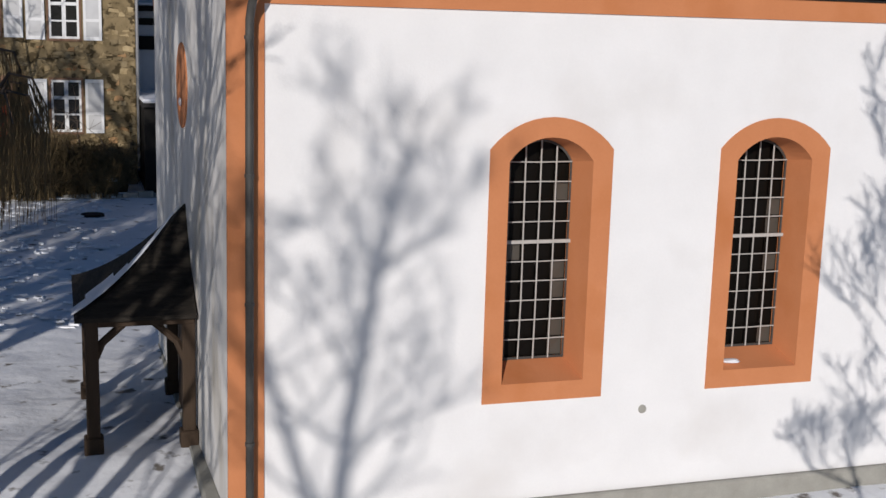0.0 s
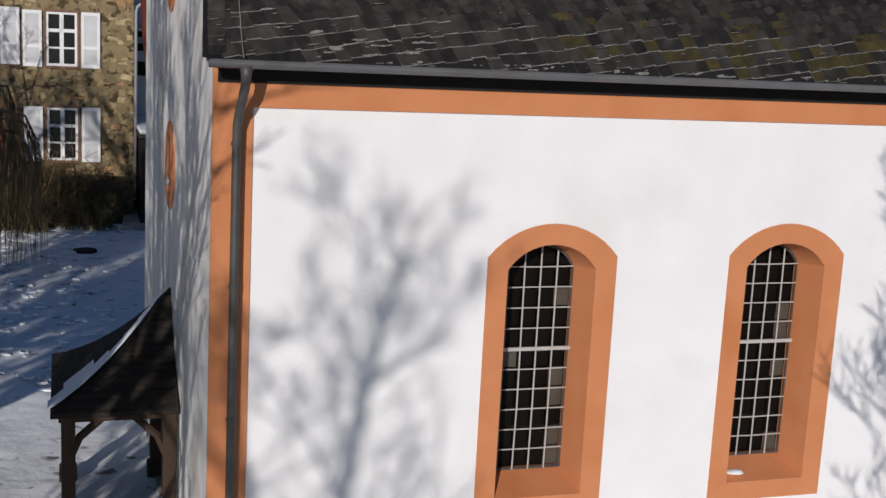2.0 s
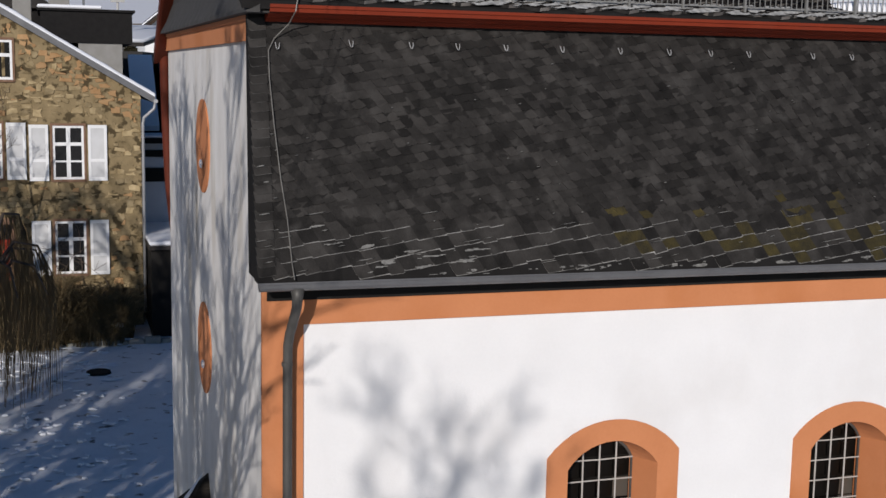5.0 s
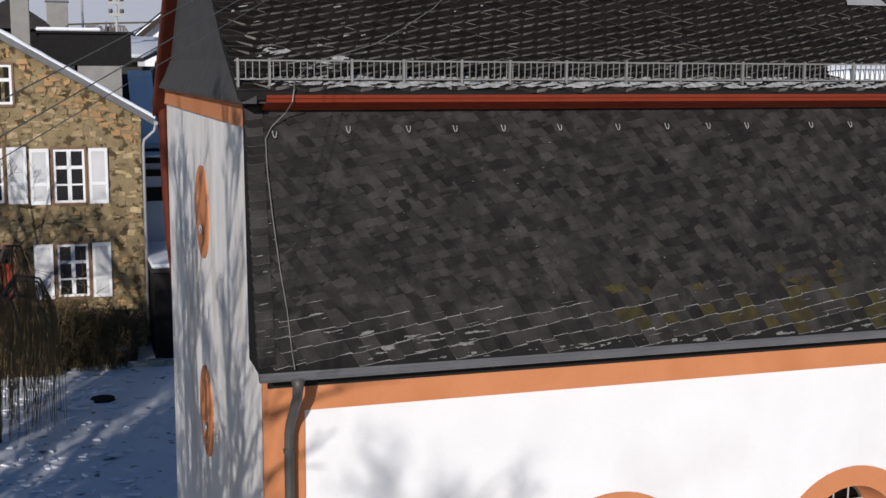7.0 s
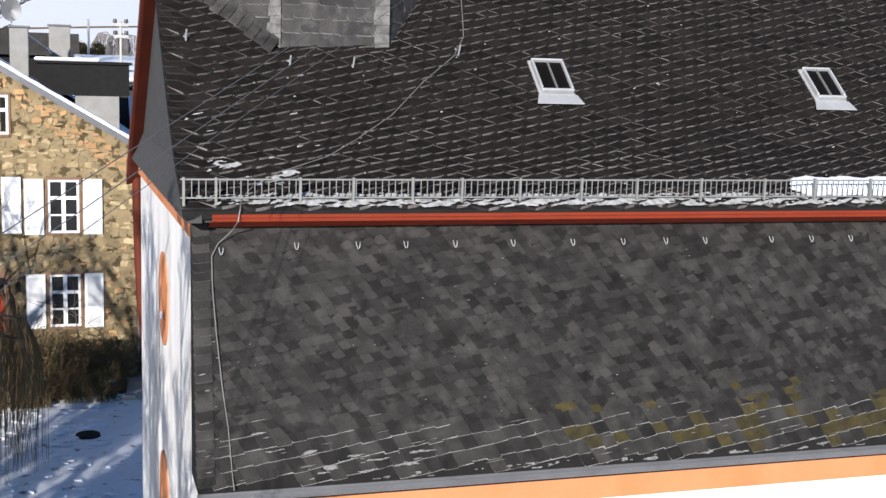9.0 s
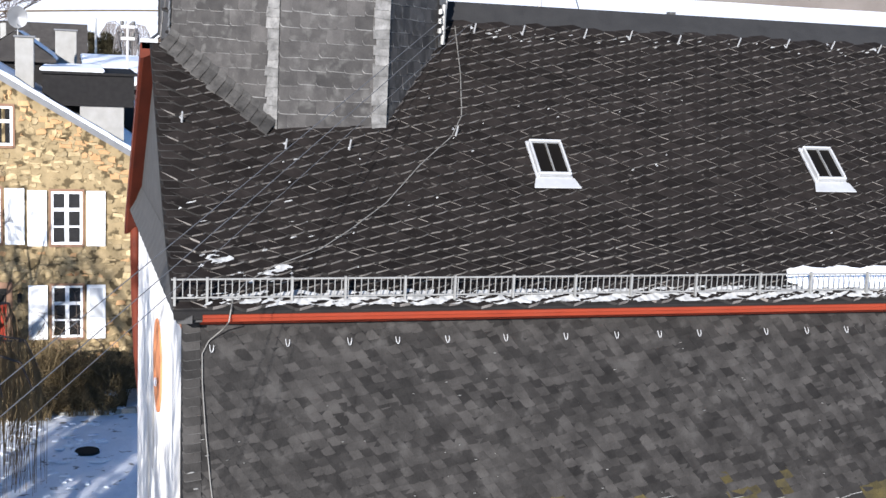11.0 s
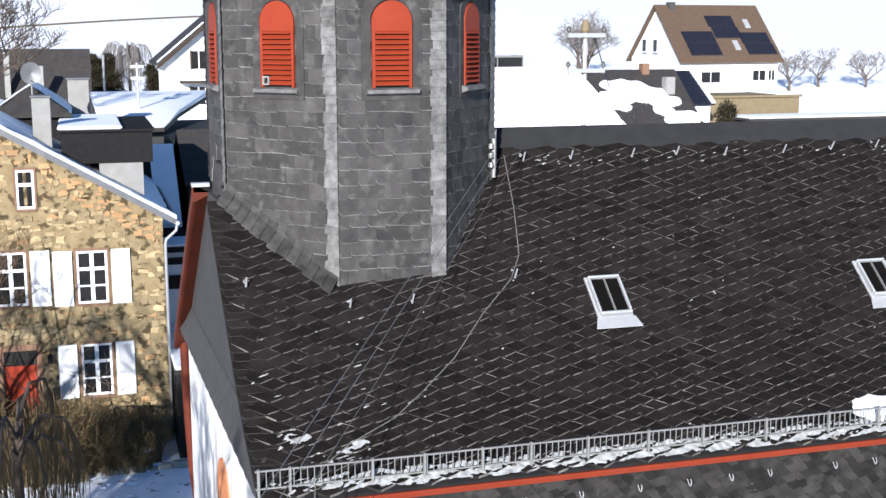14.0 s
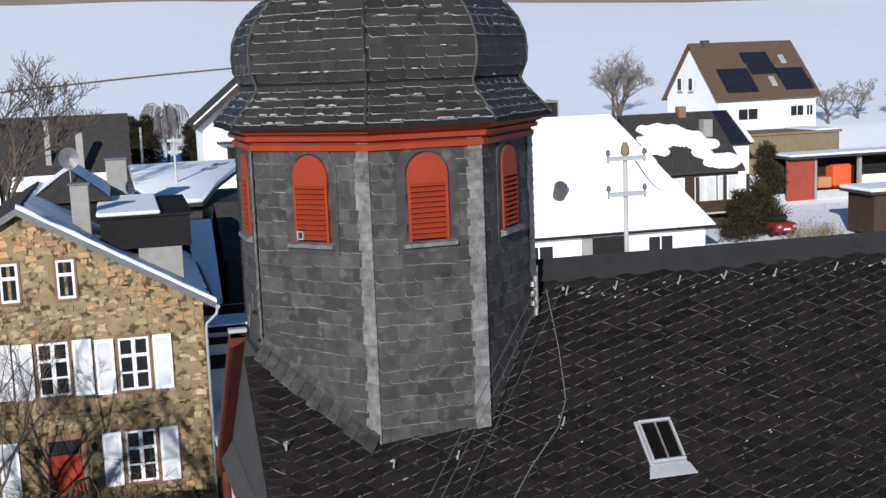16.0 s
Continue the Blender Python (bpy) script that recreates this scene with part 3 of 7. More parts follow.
# arched windows
for x0 in WINDOWS:
    s = SURROUND
    x1 = x0 + s["w"]
    win = new("window")
    win.parent = church
    win.location = Vector((x0 + 0.82, 0, 2.0)) - church.location
    tagged(win, "tall arched church window with small leaded panes")
    outer = arch(x0, x1, s["bottom"], s["spring"], s["apex"], -0.016)
    inner = arch(x0 + 0.255, x1 - 0.27, 1.885, 4.72, 5.02, -0.016)
    bm = bmesh.new()
    ring(bm, outer, inner, 0.03)
    part("surround", bm, ORANGE, win, "orange painted window surround")
    glass = arch(x0 + 0.425, x1 - 0.37, 2.09, 4.66, 4.95, 0.499)
    bm = bmesh.new()
    loft(bm, [inner, glass])
    part("reveal", bm, ORANGE, win, "splayed orange reveal with sloping sill")
    gx0, gx1 = x0 + 0.425, x1 - 0.37
    xs4 = [gx0 + (gx1 - gx0) * k / 4 for k in range(5)]
    zs = [2.09 + k * 0.258 for k in range(12)]
    r = random.Random(int(x0 * 10))
    for i in range(4):
        for k in range(11):
            za, zb = zs[k], zs[k + 1]
            top = min(zb, 4.95)
            cx = (xs4[i] + xs4[i + 1]) / 2 - (gx0 + gx1) / 2
            lim = 4.95 - 0.29 * (abs(cx) / 0.425) ** 2
            if za > lim - 0.05:
                continue
            top = min(zb, lim)
            bm = bmesh.new()
            dy = r.uniform(-0.008, 0.008)
            vs = [bm.verts.new(p) for p in ((xs4[i] + 0.008, 0.505 + dy, za + 0.008), (xs4[i + 1] - 0.008, 0.505 - dy, za + 0.008), (xs4[i + 1] - 0.008, 0.505, top - 0.008), (xs4[i] + 0.008, 0.505 + r.uniform(-0.01, 0.01), top - 0.008))]
            bm.faces.new(vs)
            part("pane", bm, DUSTGLASS if r.random() < (0.40 if i == 3 and za < 4.3 else 0.03) else LEADGLASS, win)
    for i in range(1, 4):
        lim = 4.95 - 0.29 * (abs(xs4[i] - (gx0 + gx1) / 2) / 0.425) ** 2
        bm = bmesh.new()
        tube(bm, [(xs4[i] + r.uniform(-0.008, 0.008), 0.424, 2.08), (xs4[i] + r.uniform(-0.01, 0.01), 0.418, 2.9), (xs4[i], 0.424, lim)], 0.0105, 6)
        part("glazing_bar", bm, BARS, win)
    for k in range(1, 11):
        bm = bmesh.new()
        z = zs[k] if k != 6 else zs[6] + 0.0
        if k == 6:
            box(bm, gx0 - 0.02, gx1 + 0.02, 0.40, 0.43, z - 0.022, z + 0.022)
        else:
            tube(bm, [(gx0, 0.42, z), ((gx0 + gx1) / 2, 0.414, z + r.uniform(-0.006, 0.006)), (gx1, 0.42, z)], 0.009, 6)
        part("glazing_bar", bm, BARS, win)
    bm = bmesh.new()
    ring(bm, arch(gx0 - 0.005, gx1 + 0.005, 2.075, 4.665, 4.955, 0.428), arch(gx0 + 0.018, gx1 - 0.018, 2.105, 4.65, 4.925, 0.428), 0.02)
    part("frame", bm, PIPE, win)
# added dark sheet behind the panes, in place of the unlit interior
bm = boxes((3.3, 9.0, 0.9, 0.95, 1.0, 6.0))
part("inner_wall", bm, DARK, church, "near-black sheet for the shade inside the church")

# a little snow on the sill, and a small grey spot on the plaster
bm = bmesh.new()
bmesh.ops.create_icosphere(bm, subdivisions=3, radius=0.1)
for v in bm.verts:
    n = 1 + 0.35 * noise.noise(v.co * 14)
    v.co = Vector((6.78 + v.co.x * 1.5 * n, 0.13 + v.co.y * 0.8 * n, 1.965 + v.co.z * 0.28))
tagged(part("sill_snow", bm, SNOW, None, smooth=True), "small patch of snow on the window sill", "snow")
bm = bmesh.new()
tube(bm, [(5.42, -0.002, 1.42), (5.42, -0.014, 1.42), (5.42, -0.016, 1.42)], [0.06, 0.055, 0.03], 14)
part("wall_vent", bm, GREYSTONE, church, "small round grey spot on the plaster")

# round painted niches in the end wall, each with a little snow on its sill
for z in (8.10, 5.37):
    yc, r0 = 4.25, 0.62
    nich = new("niche")
    nich.parent = church
    nich.location = Vector((wall_x(yc), yc, z)) - church.location
    tagged(nich, "round orange painted wall niche")
    n = 28
    circ = lambda r, dx: [(wall_x(yc + r * math.cos(2 * math.pi * k / n)) + dx, yc + r * math.cos(2 * math.pi * k / n), z + r * math.sin(2 * math.pi * k / n)) for k in range(n)]
    bm = bmesh.new()
    loft(bm, [circ(r0, 0.02), circ(r0, -0.02), circ(r0 - 0.16, -0.02), circ(r0 - 0.22, -0.004)])
    bm.faces.new([bm.verts.new(p) for p in circ(r0 - 0.22, -0.004)])
    part("painted_ring", bm, ORANGE, nich)
    bm = bmesh.new()
    bmesh.ops.create_icosphere(bm, subdivisions=2, radius=0.07)
    for v in bm.verts:
        v.co = Vector((v.co.x * 0.35 + wall_x(yc) - 0.03, v.co.y * 1.3 + yc + 0.05, v.co.z * 0.9 + z - 0.24))
    part("snow_lump", bm, SNOW, nich, "small lump of snow", True)

# lower steep slate slope, its underlay, gutter and downpipe
LOWER = [(-0.335, 7.03), (-0.25, 7.32), (-0.115, 7.88), (0.055, 8.59), (0.232, 9.40), (0.295, 9.68)]
LOWER_S = [0.0]
for (ya, za), (yb, zb) in zip(LOWER, LOWER[1:]):
    LOWER_S.append(LOWER_S[-1] + math.hypot(yb - ya, zb - za))


def lower_at(s):
    for k in range(len(LOWER) - 1):
        if s <= LOWER_S[k + 1] or k == len(LOWER) - 2:
            f = (s - LOWER_S[k]) / (LOWER_S[k + 1] - LOWER_S[k])
            (ya, za), (yb, zb) = LOWER[k], LOWER[k + 1]
            return Vector((0, ya + f * (yb - ya), za + f * (zb - za))), Vector((0, yb - ya, zb - za)).normalized()


bm = bmesh.new()
prism(bm, [(-0.11, y, z) for y, z in LOWER] + [(-0.11, 0.45, 9.66), (-0.11, 0.3, 7.03)], (LONG + 0.11, 0, 0))
lower_roof = part("lower_roof", bm, UNDER, church, "steep lower slope covered in mossy grey slates")
part("soffit", boxes((-0.10, LONG, -0.335, 0.0, 7.0, 7.028)), DARK, church, "dark eaves soffit")
bm = bmesh.new()
arc = [(-0.42 + 0.075 * math.cos(a), 7.027 + 0.075 * math.sin(a)) for a in [math.pi * (1 + k / 8) for k in range(9)]]
arc2 = [(-0.42 + 0.066 * math.cos(a), 7.027 + 0.066 * math.sin(a)) for a in [math.pi * (2 - k / 8) for k in range(9)]]
lip = [(-0.497, 7.044), (-0.505, 7.032)]
loft(bm, [[(x, y, z) for y, z in lip + arc + arc2] for x in (-0.12, LONG)], True, True)
# board coloured near-black to carry the shade below the gutter
part("eaves_board", boxes((0.02, LONG, -0.05, -0.028, 6.79, 7.018)), DARK, church, "dark board under the gutter, black for the shade there")
part("gutter", bm, ZINC, church, "grey zinc half-round gutter")
bm = bmesh.new()
tube(bm, [(0.26, -0.42, 6.98), (0.26, -0.42, 6.88), (0.256, -0.39, 6.77), (0.24, -0.29, 6.61), (0.225, -0.19, 6.47), (0.215, -0.145, 6.34), (0.213, -0.135, 6.1), (0.21, -0.135, 3.0), (0.21, -0.135, 0.1)], [0.075, 0.055] + [0.05] * 7, 12)
pipe_ob = part("downpipe", bm, PIPE, church, "weathered zinc downpipe", True)
for z in (6.15, 4.6, 3.1, 1.4):
    bm = bmesh.new()
    tube(bm, [(0.21, -0.135, z - 0.02), (0.21, -0.135, z + 0.02)], 0.058, 12)
    box(bm, 0.20, 0.22, -0.1, 0.0, z - 0.01, z + 0.01)
    part("bracket", bm, PIPE, pipe_ob)

frames = []
row_h, wdt, incl = 0.092, 0.118, math.radians(8.3)
top_s = LOWER_S[-1]
verge, tails = [], []
for j in range(-28, 38):
    s = 0.10 + j * row_h
    if 0.06 < s < top_s - 0.05:
        p, up = lower_at(s)
        verge.append(frame_from((-0.025, p.y, p.z), (1, 0, up.z * math.tan(incl)), up))
    for i in range(int(LONG / wdt) + 3):
        x = 0.11 + (i + 0.5 * (j % 2)) * wdt
        s = 0.10 + j * row_h + x * math.tan(incl)
        if s < 0.58 or s > top_s - 0.05 or x > LONG:
            continue
        p, up = lower_at(s)
        frames.append(frame_from((x, p.y, p.z), (1, 0, up.z * math.tan(incl)), up))

# broader courses of slates along the eaves
tail_h, tail_w = 0.150, 0.158
for j in range(-18, 6):
    for i in range(int(LONG / tail_w) + 2):
        x = 0.11 + (i + 0.5 * (j % 2)) * tail_w
        s = 0.09 + j * tail_h + x * math.tan(incl)
        if 0.06 < s < 0.60 and x < LONG:
            p, up = lower_at(s)
            tails.append(frame_from((x, p.y, p.z), (1, 0, up.z * math.tan(incl)), up))


def moss_share(p):
    return max(0.0, min(1.0, (p.x - 2.4) / 5.0)) * max(0.0, min(1.0, (7.85 - p.z) / 0.4)) * (0.5 + 1.5 * noise.noise((p.x * 1.1, p.z * 3.5, 1)))


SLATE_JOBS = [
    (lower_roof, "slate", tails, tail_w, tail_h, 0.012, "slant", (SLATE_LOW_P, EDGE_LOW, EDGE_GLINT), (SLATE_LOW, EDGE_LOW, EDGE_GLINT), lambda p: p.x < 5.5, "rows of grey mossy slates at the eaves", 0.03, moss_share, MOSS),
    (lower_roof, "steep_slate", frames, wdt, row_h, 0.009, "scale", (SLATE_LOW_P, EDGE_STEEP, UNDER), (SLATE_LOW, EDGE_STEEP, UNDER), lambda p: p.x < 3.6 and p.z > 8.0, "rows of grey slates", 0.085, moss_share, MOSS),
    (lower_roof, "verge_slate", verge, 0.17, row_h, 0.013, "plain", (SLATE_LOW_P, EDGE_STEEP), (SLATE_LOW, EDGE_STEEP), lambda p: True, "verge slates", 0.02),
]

# upper roof
bm = bmesh.new()
vx = lambda y: wall_x(y) - 0.20
south_cut, north_cut = 3.36, 4.80
for ya, yb in ((EAVE_Y, 0.9), (0.9, 1.5), (1.5, RIDGE_Y)):
    za, zb = roof_z(ya), roof_z(yb - 1e-6)
    cut = min(yb, south_cut)
    zc = roof_z(cut - 1e-6)
    top = [(vx(ya), ya, za), (LONG, ya, za), (LONG, yb, zb)] + ([(0.05, yb, zb), (0.05, cut, zc)] if yb > cut else []) + [(vx(cut), cut, zc)]
    prism(bm, top, (0, 0, -0.08))
bmesh.ops.remove_doubles(bm, verts=bm.verts[:], dist=0.001)
roof = part("roof", bm, UNDER, church, "dark scalloped slate roof of the nave")
bm = bmesh.new()
north_z = lambda y: 9.67 + 0.797 * (8.1 - y)
ye = NORTH + 0.1
prism(bm, [(vx(ye), ye, north_z(ye)), (LONG, ye, north_z(ye)), (LONG, north_cut, north_z(north_cut)), (vx(north_cut), north_cut, north_z(north_cut))], (0, 0, -0.08))
prism(bm, [(0.05, north_cut, north_z(north_cut)), (LONG, north_cut, north_z(north_cut)), (LONG, RIDGE_Y, RIDGE_Z), (0.05, RIDGE_Y, RIDGE_Z)], (0, 0, -0.08))
bmesh.ops.remove_doubles(bm, verts=bm.verts[:], dist=0.001)
part("roof", bm, UNDER, church, "dark far slope of the nave roof")
frames = []
row_h, wdt, incl = 0.138, 0.200, math.radians(16.5)
ca, sa = math.cos(incl), math.sin(incl)
SLOPE_S = [0.0]
for (ya, za), (yb, zb) in zip(SOUTH_SLOPE, SOUTH_SLOPE[1:]):
    SLOPE_S.append(SLOPE_S[-1] + math.hypot(yb - ya, zb - za))


def slope_y(q):
    """The y of a point q metres up the slope from the eaves."""
    for k in range(3):
        if q <= SLOPE_S[k + 1] or k == 2:
            (ya, za), (yb, zb) = SOUTH_SLOPE[k], SOUTH_SLOPE[k + 1]
            return ya + (yb - ya) * (q - SLOPE_S[k]) / (SLOPE_S[k + 1] - SLOPE_S[k])


for j in range(-50, 44):
    for i in range(-15, 104):
        a, b = (i + 0.5 * (j % 2)) * wdt, j * row_h
        u, q = a * ca - b * sa - 0.2, a * sa + b * ca
        y = slope_y(q)
        if not (vx(y) + 0.27 < u < LONG and 0.05 < q < SLOPE_S[-1] - 0.35) or (u < 0.1 and y > south_cut - 0.05):
            continue
        up = roof_up(y)
        frames.append(frame_from((u, y, roof_z(y)), Vector((ca, 0, 0)) + up * sa, Vector((-sa, 0, 0)) + up * ca))
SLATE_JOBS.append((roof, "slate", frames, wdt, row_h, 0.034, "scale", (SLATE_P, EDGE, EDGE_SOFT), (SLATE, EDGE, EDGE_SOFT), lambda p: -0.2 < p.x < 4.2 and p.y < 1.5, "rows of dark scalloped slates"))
verge = []
q = 0.08
while slope_y(q) < south_cut:
    y = slope_y(q)
    for du in (0.085, 0.25):
        verge.append(frame_from((vx(y) + du + 0.03 * (len(verge) // 2 % 2), y, roof_z(y)), (1, 0, 0), roof_up(y)))
    q += 0.11
SLATE_JOBS.append((roof, "verge_slate", verge, 0.17, 0.11, 0.012, "plain", (SLATE_P, EDGE_SOFT), (SLATE, EDGE_SOFT), lambda p: True, "verge slates"))
# ridge flashing
bm = bmesh.new()
up = roof_up(RIDGE_Y)
c, s = up.y, up.z
k = 0.40
loft(bm, [[(x, RIDGE_Y - k * c, RIDGE_Z - k * s + 0.022), (x, RIDGE_Y - 0.03, RIDGE_Z + 0.02), (x, RIDGE_Y, RIDGE_Z + 0.05), (x, RIDGE_Y + k * c, RIDGE_Z - k * s + 0.025), (x, RIDGE_Y + k * c, RIDGE_Z - k * s), (x, RIDGE_Y, RIDGE_Z), (x, RIDGE_Y - k * c, RIDGE_Z - k * s)] for x in (0.6, LONG)], True, True)
part("ridge_cap", bm, SLATE_PLAIN, church, "plain dark ridge covering")
# end gable: slate triangle, pent strip, barge boards
bm = bmesh.new()
prism(bm, [(wall_x(0) - 0.02, 0.0, 9.66), (wall_x(NORTH) - 0.02, NORTH, 9.66), (wall_x(8) - 0.02, 8.0, 9.66), (wall_x(4.8) - 0.02, 4.8, 12.22), (wall_x(3.36) - 0.02, 3.36, 12.24), (wall_x(1.5) - 0.02, 1.5, 10.66), (wall_x(0.9) - 0.02, 0.9, 10.24), (wall_x(0.1) - 0.02, 0.1, 9.80)], (0.2, 0, 0))
part("gable", bm, STRIP_DARK, church, "slate-clad gable triangle")
bm = bmesh.new()
rows = []
for k in range(40):
    y = -0.06 + k * (NORTH + 0.12) / 39
    o = 0.008 * (k % 2)
    k2 = max(0.02, min(1.0, (roof_z(y) - 9.70) / 0.42, (north_z(y) - 9.58) / 0.42))
    rows.append([(wall_x(y) - 0.025, y, 9.67 + 0.42 * k2), (wall_x(y) - 0.09, y, 9.67 + (0.20 + o) * k2), (wall_x(y) - 0.165 - o, y, 9.67 + (0.03 + o) * k2), (wall_x(y) - 0.165 - o, y, 9.66), (wall_x(y) - 0.025, y, 9.66)])
loft(bm, rows, True, True)
part("pent_strip", bm, STRIP_DARK, church, "flared grey slate strip above the cornice")
bm = bmesh.new()
ye, yc = NORTH + 0.1, north_cut
ze, zc = north_z(ye), north_z(yc)
loft(bm, [[(vx(y) - 0.02, y, z + 0.02), (vx(y) + 0.19, y, z - 0.07), (vx(y) + 0.19, y, z - 0.12), (vx(y) + 0.02, y, z - 0.20), (vx(y) - 0.02, y, z - 0.20)] for y, z in ((ye, ze), (yc, zc))], True, True)
part("bargeboard", bm, RUST, church, "red painted barge board")
part("bargeboard_cap", boxes((vx(4.8) - 0.03, vx(4.8) + 0.2, 4.72, 4.84, zc + 0.0, zc + 0.05)), GALV_LIGHT, church, "pale metal end cap")

# roof windows
for x0 in (4.11, 7.90):
    rw = new("roof_window")
    rw.parent = church
    y0 = 1.73
    up = roof_up(y0)
    rw.location = Vector((x0, y0, roof_z(y0))) - church.location
    tagged(rw, "small metal-framed skylight with two panes")
    m = frame_from((x0, y0, roof_z(y0)), (1, 0, 0), up) @ Matrix.Diagonal((1, 1.16, 1, 1))
    def put(bm):
        bm.transform(m)
        return bm
    def apron(bm):
        for v in bm.verts:
            if v.co.y < -0.1:
                v.co.x += 0.05 * (1 if v.co.x > 0.2 else -1)
        return bm
    part("flashing", put(apron(boxes((-0.04, 0.46, -0.15, -0.012, 0.052, 0.066), (-0.02, 0.44, -0.012, 0.52, 0.03, 0.06), bevel=0.005))), GALV_LIGHT, rw, "pale lead flashing")
    part("frame", put(boxes((0.0, 0.42, 0.0, 0.035, 0.0, 0.13), (0.0, 0.42, 0.47, 0.50, 0.0, 0.13), (0.0, 0.03, 0.035, 0.47, 0.0, 0.13), (0.39, 0.42, 0.035, 0.47, 0.0, 0.13), bevel=0.014)), GALV_LIGHT, rw)
    part("glazing_bar", put(boxes((0.203, 0.217, 0.035, 0.47, 0.075, 0.11))), GALV, rw)
    for a, b in ((0.03, 0.203), (0.217, 0.39)):
        part("pane", put(boxes((a, b, 0.035, 0.47, 0.075, 0.083))), LEADGLASS, rw)


def roof_hook(x, y, z, tall, normal, upv):
    """A bent flat-steel roof hook standing off the slates."""
    m = frame_from((x, y, z), (1, 0, 0), upv)
    bm = bmesh.new()
    tube(bm, [(0, 0.10, 0.015), (0, -0.02, 0.022), (0, -0.05, 0.03), (0, -0.03, tall)], [0.009, 0.010, 0.012, 0.010], 6)
    box(bm, -0.022, 0.022, 0.02, 0.07, 0.012, 0.026)
    bm.transform(m)
    return bm


hooks_low = (0.17, 0.93, 1.57, 2.08, 2.62, 3.27, 3.96, 4.56, 5.08, 5.57, 6.42, 6.95, 7.48, 8.06, 8.76)
for x in hooks_low:
    h = thing("roof_hook", "small galvanised V-shaped hook on the steep slates", "roof hook", "hooks on the steep slope", at=(x, 0.232, 9.39))
    bm = bmesh.new()
    p, upv = lower_at(LOWER_S[4] - (0.06 if x < 0.5 else 0.02))
    m = frame_from((x, p.y, p.z), (1, 0, 0), upv)
    tube(bm, [(-0.020, 0.035, 0.02), (-0.016, -0.015, 0.04), (-0.005, -0.04, 0.045), (0.007, -0.036, 0.045), (0.018, 0.0, 0.04), (0.022, 0.03, 0.02)], 0.0048, 6)
    bm.transform(m)
    part("hook", bm, GALV_LIGHT, h)
for x, y in ((3.86, 3.75), (4.54, 3.76), (5.43, 3.76), (6.10, 3.77), (6.82, 3.74), (7.75, 3.75), (8.54, 3.775), (9.28, 3.78), (10.05, 3.76), (0.015, 2.37), (1.15, 2.07), (1.89, 2.08), (3.23, 2.29)):
    up = roof_up(y)
    h = thing("roof_hook", "upright galvanised safety hook on the dark slates", "roof hook", "safety hooks on the roof", at=(x, y, roof_z(y)))
    part("hook", roof_hook(x, y, roof_z(y), 0.17, None, up), GALV_LIGHT, h)

# snow guard along the eaves
guard = thing("snow_guard", "galvanised steel snow guard rail along the eaves", "snow guard", at=(4, 0.04, 9.8))
posts = (-0.21, 0.10, 0.93, 1.47, 2.09, 2.62, 3.26, 3.96, 4.61, 5.385, 6.18, 6.83, 7.57, 8.3, 9.0, 9.8, 10.6, 11.4, 12.2, 13.0, 13.8, 14.5)
part("rail", boxes((-0.24, LONG, 0.03, 0.05, 10.070, 10.086)), GALV, guard)
part("rail", boxes((-0.24, LONG, 0.03, 0.05, 9.89, 9.904)), GALV, guard)
for x in posts:
    part("post", boxes((x - 0.012, x + 0.012, 0.015, 0.05, 9.79, 10.10), (x - 0.012, x + 0.012, 0.05, 0.24, 9.845, 9.86)), GALV, guard)
bar = finish(boxes((-0.0045, 0.0045, -0.0045, 0.0045, 0.0, 0.165)), "bar", GALV)
x = -0.2
while x < LONG:
    if min(abs(x - p) for p in posts) > 0.03:
        ob = new("bar", bar)
        ob.parent = guard
        ob.location = Vector((x, 0.04, 9.903)) - guard.location
    x += 0.068

# snow left on the roof
bm = bmesh.new()
r = random.Random(2)
n = 60
rows = []
for k in range(n + 1):
    x = 6.66 + (LONG - 6.66) * (k / n) ** 2.2
    g = min(1.0, ((x - 6.66) / 0.22) ** 0.5)
    wv = 0.035 * noise.noise((x * 0.6, 0, 0))
    ya, yb = 0.26 - 0.15 * g + 0.015 * noise.noise((x * 1.3, 5, 0)), 0.27 + g * (0.24 + wv)
    rows.append([(x, ya, roof_z(ya) + 0.02), (x, ya - 0.005, roof_z(ya) + 0.03 + 0.06 * g), (x, ya + 0.04, roof_z(ya + 0.04) + 0.03 + 0.085 * g), (x, (ya + yb) / 2, roof_z((ya + yb) / 2) + 0.03 + 0.06 * g), (x, yb, roof_z(yb) + 0.02)])
loft(bm, rows, False)
tagged(part("snow_drift", bm, SNOW, None, smooth=True), "bank of snow held behind the snow guard", "snow", kind="")


def snow_scraps(name, spots, where, label, material=None):
    """Thin irregular remnants of old snow lying on slates."""
    bm = bmesh.new()
    rr = random.Random(hash_name(name))
    for a, b, la, lb in spots:
        m = where(a, b)
        k = 9
        pts = []
        for q in range(k):
            t = 2 * math.pi * q / k
            f = rr.uniform(0.55, 1.1)
            pts.append((la * f * math.cos(t), lb * f * math.sin(t)))
        lo = [m @ Vector((x, y, 0.018)) for x, y in pts]
        hi = [m @ Vector((x * 0.75, y * 0.75, 0.036)) for x, y in pts]
        loft(bm, [lo, hi])
        bm.faces.new([bm.verts.new(p) for p in hi])
    tagged(part(name, bm, material or OLDSNOW, None), label, "snow", kind="stuff")


